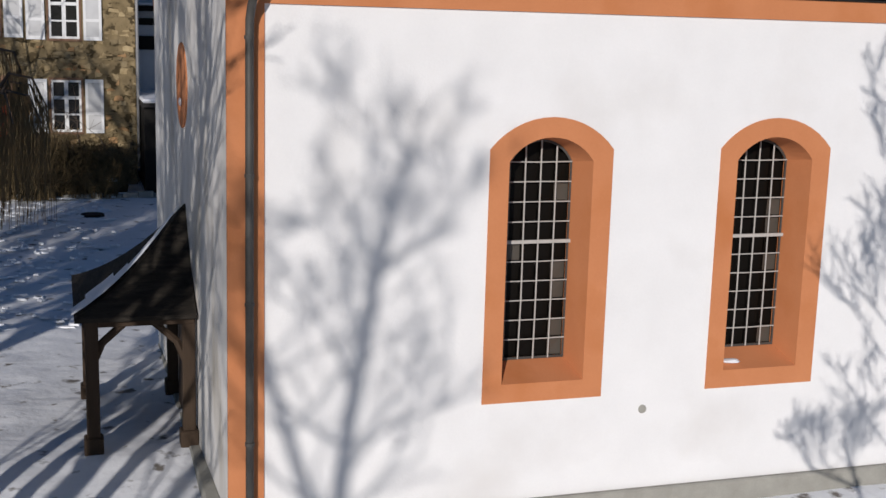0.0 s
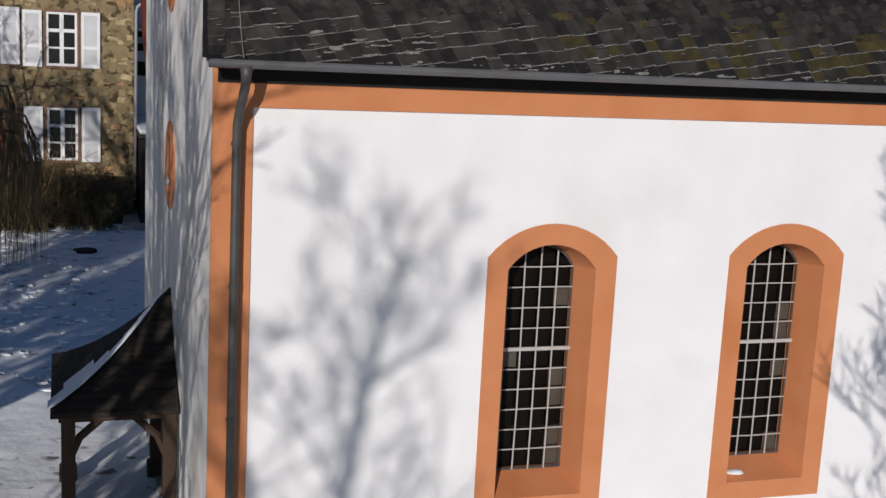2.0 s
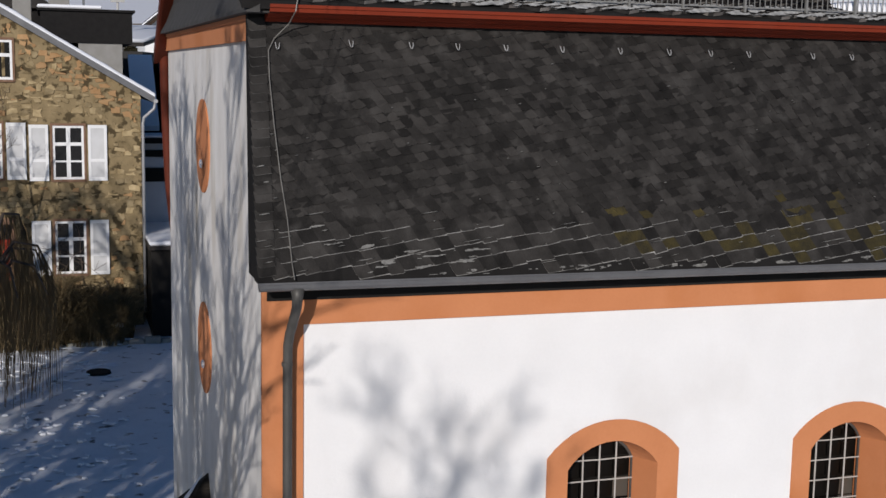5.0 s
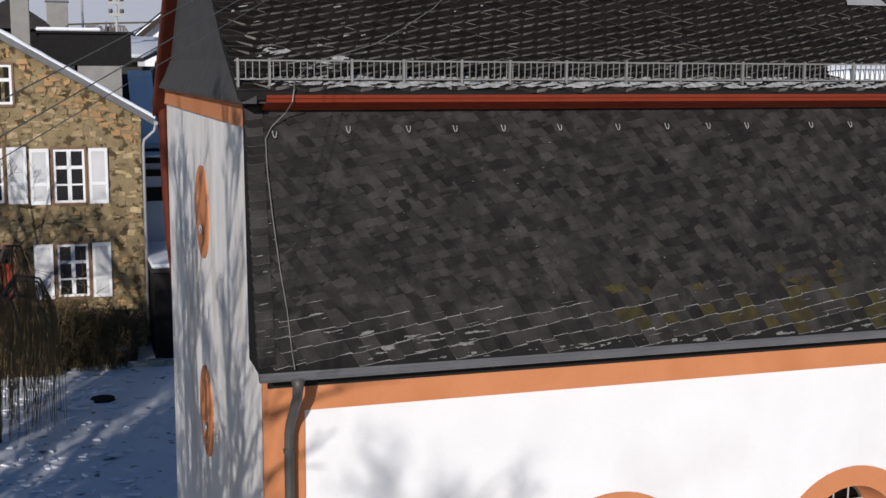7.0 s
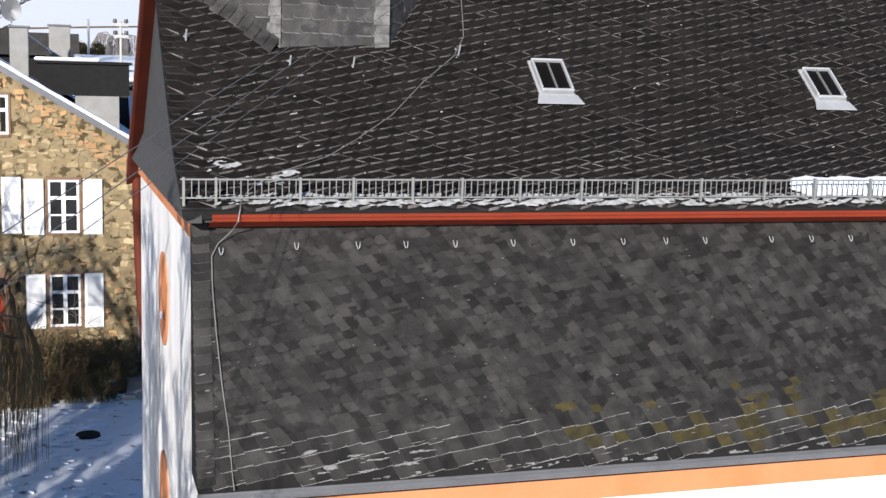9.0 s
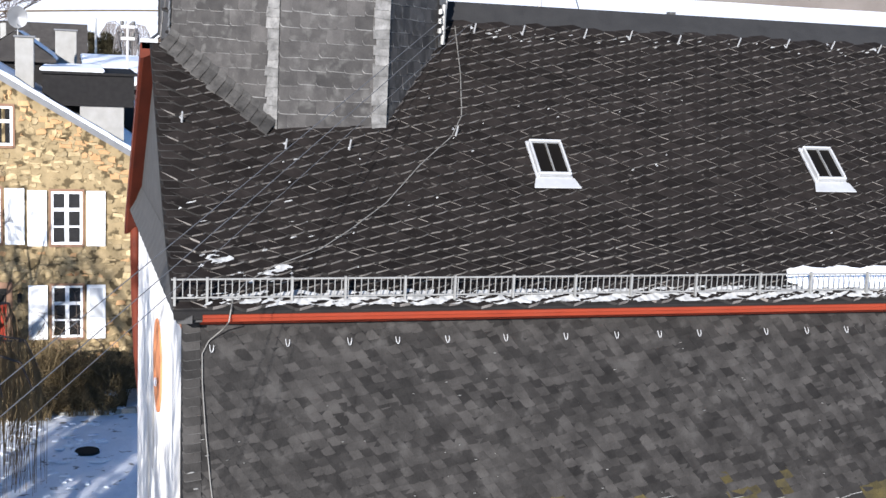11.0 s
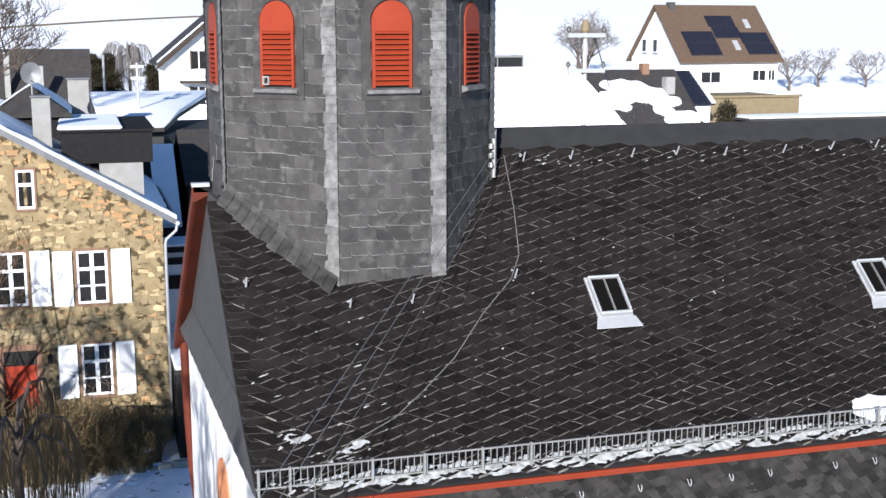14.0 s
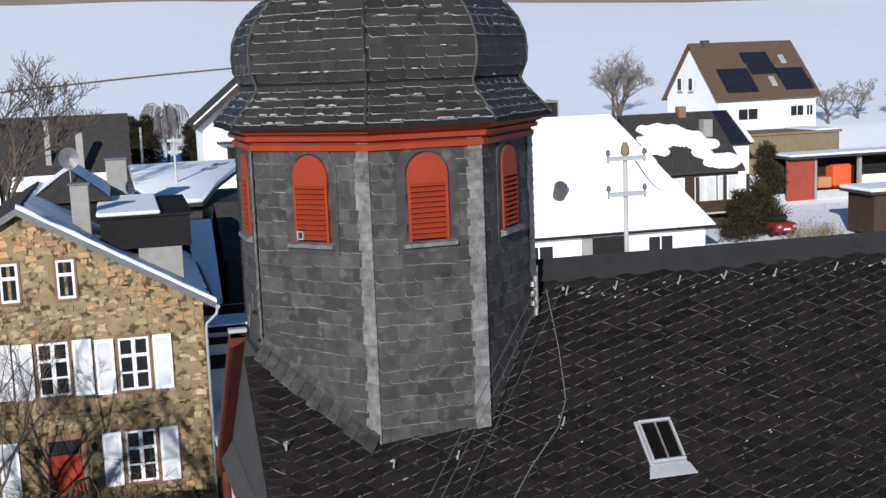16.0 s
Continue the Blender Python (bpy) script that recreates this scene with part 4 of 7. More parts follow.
def snow_lace(name, fields, where, label, material, rise=0.022, cell=0.008):
    """Patchy, half-melted old snow: a thin broken skin that follows the joints of the slates."""
    vs, fs = [], []
    for x0, x1, s0, s1, shear, fx, fy, bias in fields:
        seen = {}
        nx, ny = int((x1 - x0) / cell), max(2, int((s1 - s0) / cell))

        def corner(i, j):
            if (i, j) not in seen:
                x, q = x0 + i * cell, s0 + j * cell
                h = rise + 0.012 * noise.noise((x * 14, q * 14, 3))
                seen[i, j] = len(vs)
                vs.append(tuple(where(x, q) @ Vector((0, 0, h))))
            return seen[i, j]
        for i in range(nx):
            for j in range(ny):
                x, q = x0 + i * cell, s0 + j * cell
                u = (x - shear * q)
                v = noise.noise((u * fx, q * fy, 5)) + 0.5 * noise.noise((u * fx * 2.7, q * fy * 2.3, 9)) + 0.35 * noise.noise((x * 1.3, 4.0, 2)) + bias
                edge = min(1.0, 6 * min(i / nx, 1 - i / nx, j / ny + 0.06, 1 - j / ny))
                if v > 1.0 - edge:
                    fs.append((corner(i, j), corner(i + 1, j), corner(i + 1, j + 1), corner(i, j + 1)))
    me = bpy.data.meshes.new(name)
    me.from_pydata(vs, [], fs)
    me.materials.append(material)
    tagged(new(name, me), label, "snow", kind="stuff")


r = random.Random(11)
on_roof = lambda x, y: frame_from((x, y, roof_z(y)), Vector((ca, 0, 0)) + roof_up(y) * sa, Vector((-sa, 0, 0)) + roof_up(y) * ca)
spots = []
for k in range(45):
    spots.append((r.uniform(3.6, 10), r.uniform(3.62, 3.78), r.uniform(0.02, 0.07), r.uniform(0.006, 0.012)))
for k in range(22):
    spots.append((r.uniform(-0.1, 1.8), r.uniform(0.3, 2.0), r.uniform(0.03, 0.08), r.uniform(0.005, 0.010)))
for k in range(60):
    spots.append((r.uniform(0, 9), r.uniform(0.3, 3.4), r.uniform(0.012, 0.025), r.uniform(0.005, 0.010)))
snow_scraps("roof_snow_remnants", spots, on_roof, "scraps of old snow caught on the slates")
snow_lace("eaves_snow", [(-0.15, 9.6, -0.035, 0.19, 1.6, 6.0, 11.0, 0.30), (-0.2, 2.2, 0.0, 0.18, 1.6, 7.0, 12.0, 0.10), (0.0, 0.50, 0.50, 0.78, 0.9, 6.0, 12.0, -0.06), (0.66, 1.05, 0.38, 0.56, 0.9, 6.0, 13.0, -0.04), (0.2, 1.0, 0.26, 0.46, 0.9, 8.0, 18.0, -0.40)], on_roof, "half-melted snow between the slates above the eaves", OLDSNOW, 0.038)


def on_lower(x, s):
    p, u2 = lower_at(s)
    return frame_from((x, p.y, p.z), (1, 0, u2.z * 0.146), u2)


spots = []
for j in range(1, 15):
    x = r.uniform(-0.1, 0.3)
    while x < 9:
        s = 0.055 + (j - 9) * 0.184 + x * 0.146
        if 0.1 < s < 0.7 and r.random() < 0.3:
            spots.append((x, s, r.uniform(0.03, 0.14), r.uniform(0.003, 0.006)))
        x += r.uniform(0.12, 0.4)
for k in range(9):
    spots.append((r.uniform(-0.05, 0.12), 0.2 + 0.16 * k, r.uniform(0.03, 0.07), r.uniform(0.004, 0.010)))
for k in range(40):
    spots.append((r.uniform(0, 8), r.uniform(0.5, 2.4), r.uniform(0.008, 0.022), r.uniform(0.004, 0.007)))
snow_scraps("slope_snow_remnants", spots, on_lower, "scraps of old snow along the lower slates", GREYSNOW)
snow_lace("gutter_snow", [(-0.08, 9.6, 0.005, 0.09, 0.9, 6.0, 22.0, -0.40), (0.9, 2.6, 0.08, 0.30, 3.0, 3.5, 20.0, -0.30), (-0.05, 1.2, 0.25, 0.62, 3.5, 4.0, 16.0, -0.48)], on_lower, "dirty snow left along the gutter", GREYSNOW)

# lightning conductor down the roof and over the lower slope
bm = bmesh.new()
over = [(3.62, 3.77), (3.51, 3.07), (3.40, 2.6), (3.366, 2.48), (3.17, 2.21), (2.70, 1.85), (2.20, 1.38), (1.72, 1.02), (1.35, 0.75), (0.81, 0.49), (0.50, 0.27), (0.36, 0.08)]
tube(bm, [(x, y, roof_z(y) + 0.05) for x, y in over] + [(0.32, -0.09, 9.80), (0.30, -0.10, 9.68), (0.27, 0.12, 9.56), (0.14, 0.20, 9.42), (0.075, 0.17, 9.30), (0.075, 0.11, 9.02), (0.10, 0.0, 8.58), (0.15, -0.11, 8.03), (0.20, -0.2, 7.63), (0.225, -0.31, 7.22), (0.235, -0.40, 7.06)], 0.0065, 6)
tagged(part("lightning_wire", bm, IRON, None), "thin lightning conductor wire lying over the slates", "wire")

# ---- bell turret ----
TX, TY, TA, TROT = 1.648, 4.16, 1.70, math.radians(2.7)


def octagon(a, z, cx=TX, cy=TY):
    """The turret's plan, a slightly elongated octagon whose half width in x is a."""
    plan = [(1.70, 0.67), (0.64, 1.85), (-0.64, 1.85), (-1.70, 0.67), (-1.70, -0.67), (-0.64, -1.85), (0.64, -1.85), (1.70, -0.67)]
    k, c, s = a / TA, math.cos(TROT), math.sin(TROT)
    return [(cx + k * (x * c - y * s), cy + k * (x * s + y * c), z) for x, y in plan]


turret = thing("bell_turret", "octagonal slate-clad bell turret with red louvres and a bulbous cap", "turret", at=(TX, TY, 12.8))
bm = bmesh.new()
loft(bm, [octagon(TA, 10.6), octagon(TA, 14.80)], True, True)
shaft = part("shaft", bm, SLATE_TOWER, turret, "grey slate-clad shaft")

frames = []
row_h, wdt = 0.165, 0.215
corners = octagon(TA, 0)
face_frames = []
for f in range(8):
    a, b = Vector(corners[f]), Vector(corners[(f + 1) % 8])
    mid = (a + b) / 2
    alongf = (b - a).normalized()
    if (alongf.cross(Vector((0, 0, 1)))).dot(mid - Vector((TX, TY, 0))) < 0:
        alongf = -alongf
    face_frames.append((mid, alongf, (b - a).length))
louvre_faces = []
for f, (mid, al, ln) in enumerate(face_frames):
    out = al.cross(Vector((0, 0, 1)))
    if out.y < 0.5:
        louvre_faces.append(f)
    zlow = 10.9
    for j in range(40):
        z = zlow + (j + 0.5) * row_h
        if z > 14.74:
            break
        cuts_u = [-ln / 2] + [v for v in (-ln / 2 + (q + 0.5 * (j % 2)) * wdt + 0.012 * (j % 3) for q in range(1 - (j % 2), 9)) if v < ln / 2 - 0.04 and v > -ln / 2 + 0.04] + [ln / 2]
        for ua, ub in zip(cuts_u, cuts_u[1:]):
            u = (ua + ub) / 2
            p = mid + al * u
            if z < roof_z(p.y if p.y < RIDGE_Y else 2 * RIDGE_Y - p.y) - 0.1:
                continue
            if out.y < 0.5 and abs(u) < 0.26 and 13.58 < z < 14.72:
                continue
            frames.append(frame_from((p.x + out.x * 0.006, p.y + out.y * 0.006, z), al, (0, 0, 1)) @ Matrix.Diagonal(((ub - ua) / wdt, 1, 1, 1)))
SLATE_JOBS.append((shaft, "slate", frames, wdt, row_h, 0.010, "square", (SLATE_TOWER_P, EDGE_DARK), (SLATE_TOWER, EDGE_DARK), lambda p: p.y < 3.4, "rows of grey slates"))
# lapped corner slates
CORNER_SIDE = -1
for f in range(8):
    c0 = Vector(corners[f])
    if c0.y > TY + 1.4:
        continue
    outd = (c0 - Vector((TX, TY, 0))).normalized()
    z0 = roof_z(min(c0.y, 2 * RIDGE_Y - c0.y)) - 0.05
    bm = bmesh.new()
    z, rr = z0, random.Random(f)
    while z < 14.74:
        h = 0.108 + rr.uniform(-0.012, 0.012)
        dz = rr.uniform(-0.02, 0.02)
        for sg in (CORNER_SIDE,):
            wv = 0.175 + rr.uniform(-0.028, 0.028)
            edge = (Vector(corners[(f + sg) % 8]) - c0).normalized()
            nrm = Vector((-edge.y, edge.x, 0)) * (1 if Vector((-edge.y, edge.x, 0)).dot(outd) > 0 else -1)
            a = c0 + outd * 0.030
            b = a + edge * wv
            top = min(z + h * 1.25, 14.78)
            q = [(a, z, 0.016), (b, z + dz, 0.016), (b, top, 0.002), (a, top, 0.002)]
            lo = [bm.verts.new((p.x + nrm.x * o, p.y + nrm.y * o, zz)) for p, zz, o in q]
            bm.faces.new(lo)
            q2 = [bm.verts.new((p.x, p.y, zz)) for p, zz, o in q[:2]]
            bm.faces.new((lo[0], lo[1], q2[1], q2[0]))
        z += h
    part("corner_slating", bm, STRIP, shaft, "pale lapped corner slates", kind="stuff")
# lapped slates and lead round the foot
for f in range(8):
    a, b = Vector(corners[f]), Vector(corners[(f + 1) % 8])
    if (a.y + b.y) / 2 > RIDGE_Y - 0.2:
        continue
    mid, al, ln = face_frames[f]
    out = al.cross(Vector((0, 0, 1)))
    bm = bmesh.new()
    if out.x < -0.4:
        if a.y < b.y:
            a, b = b, a
        n = max(4, int(ln / 0.12))
        rr = random.Random(30 + f)
        for k in range(n):
            p, q = a.lerp(b, (k - 0.15) / n), a.lerp(b, (k + 1.0) / n)
            wide = 0.21 + rr.uniform(-0.025, 0.025)
            rows = [[(c.x + out.x * w, c.y + out.y * w, roof_z(c.y + out.y * w) + h + lift) for c, lift in ((p, 0.0), (q, 0.022))] for w, h in ((-0.01, 0.19), (0.05, 0.10), (wide, 0.068), (wide, 0.045))]
            loft(bm, rows, False)
        part("foot_flashing", bm, STRIP_DULL, turret, "lapped grey slates along the foot", kind="stuff")
    else:
        low = (a - Vector((TX, TY, 0))).normalized() * 0.03, (b - Vector((TX, TY, 0))).normalized() * 0.03
        loft(bm, [[(c.x, c.y, roof_z(c.y) + 0.09) for c in (a, b)], [(c.x + o.x * 0.3, c.y + o.y * 0.3, roof_z(c.y) + 0.045) for c, o in zip((a, b), low)],
                  [(c.x + o.x, c.y + o.y, roof_z(c.y + o.y) + 0.03) for c, o in zip((a, b), low)]], False)
        part("foot_flashing", bm, SLATE_TOWER, turret, "grey lead flashing at the foot")
# louvred openings
for f in louvre_faces:
    mid, al, ln = face_frames[f]
    out = al.cross(Vector((0, 0, 1)))
    m = frame_from((mid.x, mid.y, 0), al, (0, 0, 1))
    lv = new("louvre_window")
    lv.parent = turret
    lv.location = Vector((mid.x, mid.y, 13.7)) - turret.location
    tagged(lv, "red painted arched louvre opening")
    W, Z0, SP, AP = 0.235, 13.66, 14.36, 14.64
    def flat(pts):
        return [m @ Vector((p[0], p[2], p[1])) for p in pts]
    def board(pts, depth0, depth1):
        bm = bmesh.new()
        prism(bm, [(p[0], p[2], depth0) for p in pts], (0, 0, depth1 - depth0))
        bm.transform(m)
        return bm
    # grey boarded surround
    bm = bmesh.new()
    o = arch(-0.36, 0.36, 13.52, 14.45, 14.80, 0, 16)
    i = arch(-W - 0.015, W + 0.015, Z0 - 0.01, SP, AP + 0.015, 0, 16)
    loft(bm, [[(p[0], p[2], 0.0) for p in o], [(p[0], p[2], 0.026) for p in o], [(p[0], p[2], 0.026) for p in i], [(p[0], p[2], 0.0) for p in i]])
    bm.transform(m)
    part("surround", bm, SLATE_TOWER, lv, "plain slate surround")
    # near-black backing paints the shade between the slats
    part("backing", board(arch(-W, W, Z0, SP, AP, 0, 16), 0.002, 0.012), DARK, lv)
    top = [p for p in arch(-W, W, SP - 0.06, SP, AP, 0, 16)]
    part("arched_head", board(top, 0.012, 0.04), RED, lv, "red arched head panel")
    for sx in (-1, 1):
        part("stile", board([(sx * W, 0, Z0), (sx * (W - 0.035), 0, Z0), (sx * (W - 0.035), 0, SP - 0.06), (sx * W, 0, SP - 0.06)], 0.012, 0.045), RED, lv)
    k = 0
    z = Z0 + 0.03
    while z < SP - 0.075:
        bm = bmesh.new()
        hole = abs(out.x + 0.66) < 0.15 and k < 2
        xa = -W + 0.035 if not hole else -W + 0.13
        prism(bm, [(xa, z, 0.06), (xa, z + 0.010, 0.06), (xa, z + 0.046, 0.014), (xa, z + 0.036, 0.014)], (W - 0.035 - xa, 0, 0))
        bm.transform(m)
        part("slat", bm, RED, lv)
        z += 0.058
        k += 1
    if abs(out.x + 0.66) < 0.15:
        a, b, c, d = -W + 0.035, -W + 0.125, Z0 + 0.025, Z0 + 0.125
        bm = boxes((a, b, c, c + 0.016, 0.03, 0.062), (a, b, d - 0.016, d, 0.03, 0.062), (a, a + 0.016, c + 0.016, d - 0.016, 0.03, 0.062), (b - 0.016, b, c + 0.016, d - 0.016, 0.03, 0.062))
        bm.transform(m)
        part("hatch_frame", bm, LIGHTSTONE, lv, "small pale hatch frame among the slats")
    bm = bmesh.new()
    prism(bm, [(-0.31, 13.64, 0.10), (-0.31, 13.60, 0.105), (-0.31, 13.57, 0.02), (-0.31, 13.66, 0.02)], (0.62, 0, 0))
    bm.transform(m)
    part("sill", bm, STRIP, lv, "grey lead sill")
# cornice of the turret
steps = [(TA + 0.01, 14.69), (TA + 0.055, 14.69), (TA + 0.06, 14.755), (TA + 0.025, 14.765), (TA + 0.025, 14.785), (TA + 0.10, 14.80), (TA + 0.11, 14.85), (TA + 0.08, 14.86), (TA + 0.15, 14.885), (TA + 0.17, 14.925), (TA + 0.17, 14.955), (TA - 0.1, 14.955)]
bm = bmesh.new()
loft(bm, [octagon(a, z) for a, z in steps], True, False)
part("cornice", bm, RED, turret, "red moulded cornice")
# skirt and bulb
CAP = [(TA + 0.275, 14.935), (TA + 0.25, 14.975), (TA + 0.10, 15.15), (TA - 0.05, 15.32), (TA - 0.09, 15.40), (TA - 0.07, 15.47), (TA - 0.02, 15.60), (TA - 0.01, 15.76), (TA - 0.03, 15.94), (TA - 0.10, 16.12), (TA - 0.22, 16.28), (TA - 0.38, 16.42), (TA - 0.60, 16.56), (TA - 0.95, 16.66), (TA - 1.2, 16.8), (TA - 1.32, 17.0), (TA - 1.40, 17.5), (0.22, 18.4), (0.10, 19.4), (0.03, 20.4)]
bm = bmesh.new()
loft(bm, [octagon(TA - 0.05, 14.96)] + [octagon(a, z) for a, z in CAP], True, True)
cap = part("cap", bm, UNDER, turret, "bulbous slate cap with a flared skirt")
frames = []
CAP_S = [0.0]
for (a0, z0), (a1, z1) in zip(CAP[1:], CAP[2:]):
    CAP_S.append(CAP_S[-1] + math.hypot(a1 - a0, z1 - z0))


def cap_at(s):
    for k in range(len(CAP_S) - 1):
        if s <= CAP_S[k + 1]:
            f = (s - CAP_S[k]) / (CAP_S[k + 1] - CAP_S[k])
            (a0, z0), (a1, z1) = CAP[k + 1], CAP[k + 2]
            return a0 + f * (a1 - a0), z0 + f * (z1 - z0), a1 - a0, z1 - z0


s = 0.03
row_h = 0.115
j = 0
while s < 2.0:
    got = cap_at(s + 0.05)
    a, z, da, dz = got
    oct8 = octagon(a, z)
    for f in range(8):
        p0, p1 = Vector(oct8[f]), Vector(oct8[(f + 1) % 8])
        mid = (p0 + p1) / 2
        al = (p1 - p0).normalized()
        if al.cross(Vector((0, 0, 1))).dot(mid - Vector((TX, TY, z))) < 0:
            al = -al
        out = al.cross(Vector((0, 0, 1)))
        if out.y > 0.75:
            continue
        upv = (Vector((out.x * da, out.y * da, dz))).normalized()
        n = max(1, int((p1 - p0).length / 0.19))
        w = (p1 - p0).length / n
        for i in range(n):
            p = mid + al * ((i + 0.5 + 0.25 * (j % 2) * (1 if i < n - 1 else 0)) * w - (p1 - p0).length / 2)
            frames.append(frame_from(p, al, upv))
    s += row_h
    j += 1
SLATE_JOBS.append((cap, "slate", frames, 0.20, row_h, 0.010, "square", (SLATE_CAP_P, EDGE_CAP), (SLATE_CAP, EDGE_CAP), lambda p: p.y < 3.2, "rows of grey slates"))
bm = bmesh.new()
for f in range(8):
    path = [Vector(octagon(a + 0.015, z)[f]) for a, z in CAP[1:13]]
    tube(bm, path, 0.016, 5)
part("hip_slating", bm, SLATE_TOWER, cap, "lapped hip slates", kind="stuff")
r = random.Random(8)
spots_m = []
for k in range(84):
    s = 0.03 + 0.115 * r.randint(0, 3) if k < 46 else 0.03 + 0.115 * r.randint(5, 13)
    a, z, da, dz = cap_at(s + 0.004)
    f = r.choice([3, 4, 4, 5, 5, 6])
    oct8 = octagon(a, z)
    p0, p1 = Vector(oct8[f]), Vector(oct8[(f + 1) % 8])
    mid = p0.lerp(p1, r.uniform(0.1, 0.9))
    al = (p1 - p0).normalized()
    if al.cross(Vector((0, 0, 1))).dot(mid - Vector((TX, TY, z))) < 0:
        al = -al
    out = al.cross(Vector((0, 0, 1)))
    spots_m.append(frame_from(mid, al, Vector((out.x * da, out.y * da, dz)).normalized()))
snow_scraps("cap_snow_remnants", [(k, 0, r.uniform(0.03, 0.085), r.uniform(0.005, 0.011)) for k in range(len(spots_m))], lambda k, _: spots_m[k], "thin lines of old snow on the turret cap")

# overhead cables from the roof anchors past the end gable
cdir = Vector((0.540, 0.794, 0.279)).normalized()
anchor = Vector((3.35, 3.40, 12.78))
pole_at = anchor - cdir * 23.5
pole = thing("cable_pole", "weathered wooden pole carrying the overhead cables", "pole", at=(pole_at.x, pole_at.y, -0.1))
bm = bmesh.new()
tube(bm, [(pole_at.x, pole_at.y, -0.2), (pole_at.x, pole_at.y, pole_at.z + 0.5)], [0.14, 0.10], 10)
part("shaft", bm, WOOD, pole)
bm = bmesh.new()
tube(bm, [(3.36, 3.42, 12.45), (3.36, 3.42, 12.95)], 0.03, 8)
tube(bm, [(3.42, 3.62, 12.6), (3.44, 3.62, 13.05)], 0.025, 8)
for z in (12.62, 12.74, 12.86):
    tube(bm, [(3.30, 3.36, z - 0.03), (3.30, 3.36, z + 0.03)], [0.035, 0.028], 8)
mast = thing("cable_bracket", "small steel bracket with insulators beside the turret", "bracket", at=(3.36, 3.42, 12.5))
part("bracket", bm, GALV, mast)
for k, (dx, dz, rad) in enumerate(((0.0, 0.0, 0.0042), (0.08, -0.10, 0.0042), (0.38, -0.06, 0.003))):
    a = anchor + Vector((dx, 0.3 * dx, dz))
    b = pole_at + Vector((0.05 * k, -0.05 * k, -0.22 * k + (0.15 if k == 2 else 0)))
    pts = []
    for q in range(25):
        f = q / 24
        pts.append(a.lerp(b, f) - Vector((0, 0, 0.5 * 4 * f * (1 - f))) + Vector((0, 0, 0.42 * 4 * f * (1 - f))))
    bm = bmesh.new()
    tube(bm, pts, rad, 5)
    tagged(part("overhead_cable", bm, CABLE_LIGHT, None), "thin grey overhead cable strung past the roof", "cable", "cables over the roof")

# ---- entrance canopy on the end wall ----
porch = thing("entrance_canopy", "small slate entrance canopy on dark timber posts against the wall", "canopy", at=(-0.85, 4.05, 0.4))
apex, x_out, y_s, y_n, ez = (-0.10, 4.05, 3.66), -1.72, 2.60, 5.50, 2.34
levels = []
for k in range(9):
    f = k / 8
    g = f ** 1.0
    zz = ez + (apex[2] - ez) * (0.45 * f + 0.55 * f * f)
    xa = x_out + (apex[0] - 0.02 - x_out) * g
    ya, yb = y_s + (apex[1] - y_s) * g, y_n + (apex[1] - y_n) * g
    levels.append([(apex[0], ya, zz), (xa, ya, zz), (xa, yb, zz), (apex[0], yb, zz)])
bm = bmesh.new()
loft(bm, [[(x, y, z - 0.06) for x, y, z in levels[0]]] + levels, True, True)
canopy = part("roof", bm, CANOPY, porch, "dark slate canopy roof")
bm = bmesh.new()
for k in range(0, 8):
    a, b = levels[k], levels[k + 1]
    lift = Vector((-0.035, 0, 0.04))
    ins = (0.16, 0.30, 0.34, 0.25, 0.22, 0.3, 0.4, 0.5)[k]
    loft(bm, [[Vector(a[1]).lerp(Vector(a[2]), 0.02) + lift, Vector(a[1]).lerp(Vector(a[2]), ins) + lift], [Vector(b[1]).lerp(Vector(b[2]), 0.02) + lift, Vector(b[1]).lerp(Vector(b[2]), ins + 0.05) + lift]], False)
tagged(part("canopy_snow", bm, SNOW, None), "snow lying on the shaded side of the canopy", "snow", kind="stuff")
for x, y in ((-1.50, 2.78), (-0.20, 2.82), (-1.50, 5.32), (-0.20, 5.32)):
    part("post", boxes((x - 0.09, x + 0.09, y - 0.09, y + 0.09, 0.62, 2.30), bevel=0.015), WOOD, porch)
    part("post_foot", boxes((x - 0.13, x + 0.13, y - 0.13, y + 0.13, 0.28, 0.63), bevel=0.02), WOOD, porch)
for y in (2.80, 5.32):
    part("beam", boxes((-1.62, -0.12, y - 0.08, y + 0.08, 2.18, 2.335), bevel=0.01), WOOD, porch)
part("beam", boxes((-1.58, -1.42, 2.88, 5.24, 2.18, 2.335), bevel=0.01), WOOD, porch)
for y, s in ((2.80, 1), (5.32, 1)):
    bm = bmesh.new()
    tube(bm, [(-1.46, y, 1.72), (-1.36, y, 1.95), (-1.08, y, 2.2)], 0.055, 6)
    part("brace", bm, WOOD, porch)
    bm = bmesh.new()
    tube(bm, [(-0.24, y, 1.62), (-0.36, y, 1.92), (-0.66, y, 2.2)], 0.055, 6)
    part("brace", bm, WOOD, porch)
bm = boxes((-0.16, -0.10, 3.3, 4.8, 0.42, 2.25))
part("door", bm, WOOD, porch, "dark wooden entrance door")

# ---- stone house ----
HY = 29.5
house = thing("stone_house", "yellow rubble-stone house with white shutters and a snowy roof", "house", at=(-4.8, 34, 1.0))
HX0, HX1, HR, HZE, HZR = -10.35, 0.75, -4.8, 8.30, 11.55
bm = bmesh.new()
prism(bm, [(HX0, HY, 0.0), (HX1, HY, 0.0), (HX1, HY, HZE), (HR, HY, HZR), (HX0, HY, HZE)], (0, 11, 0))
stone_wall = part("wall", bm, MORTAR, house, "wall of yellow rubble stones in pale mortar")
h_open = []


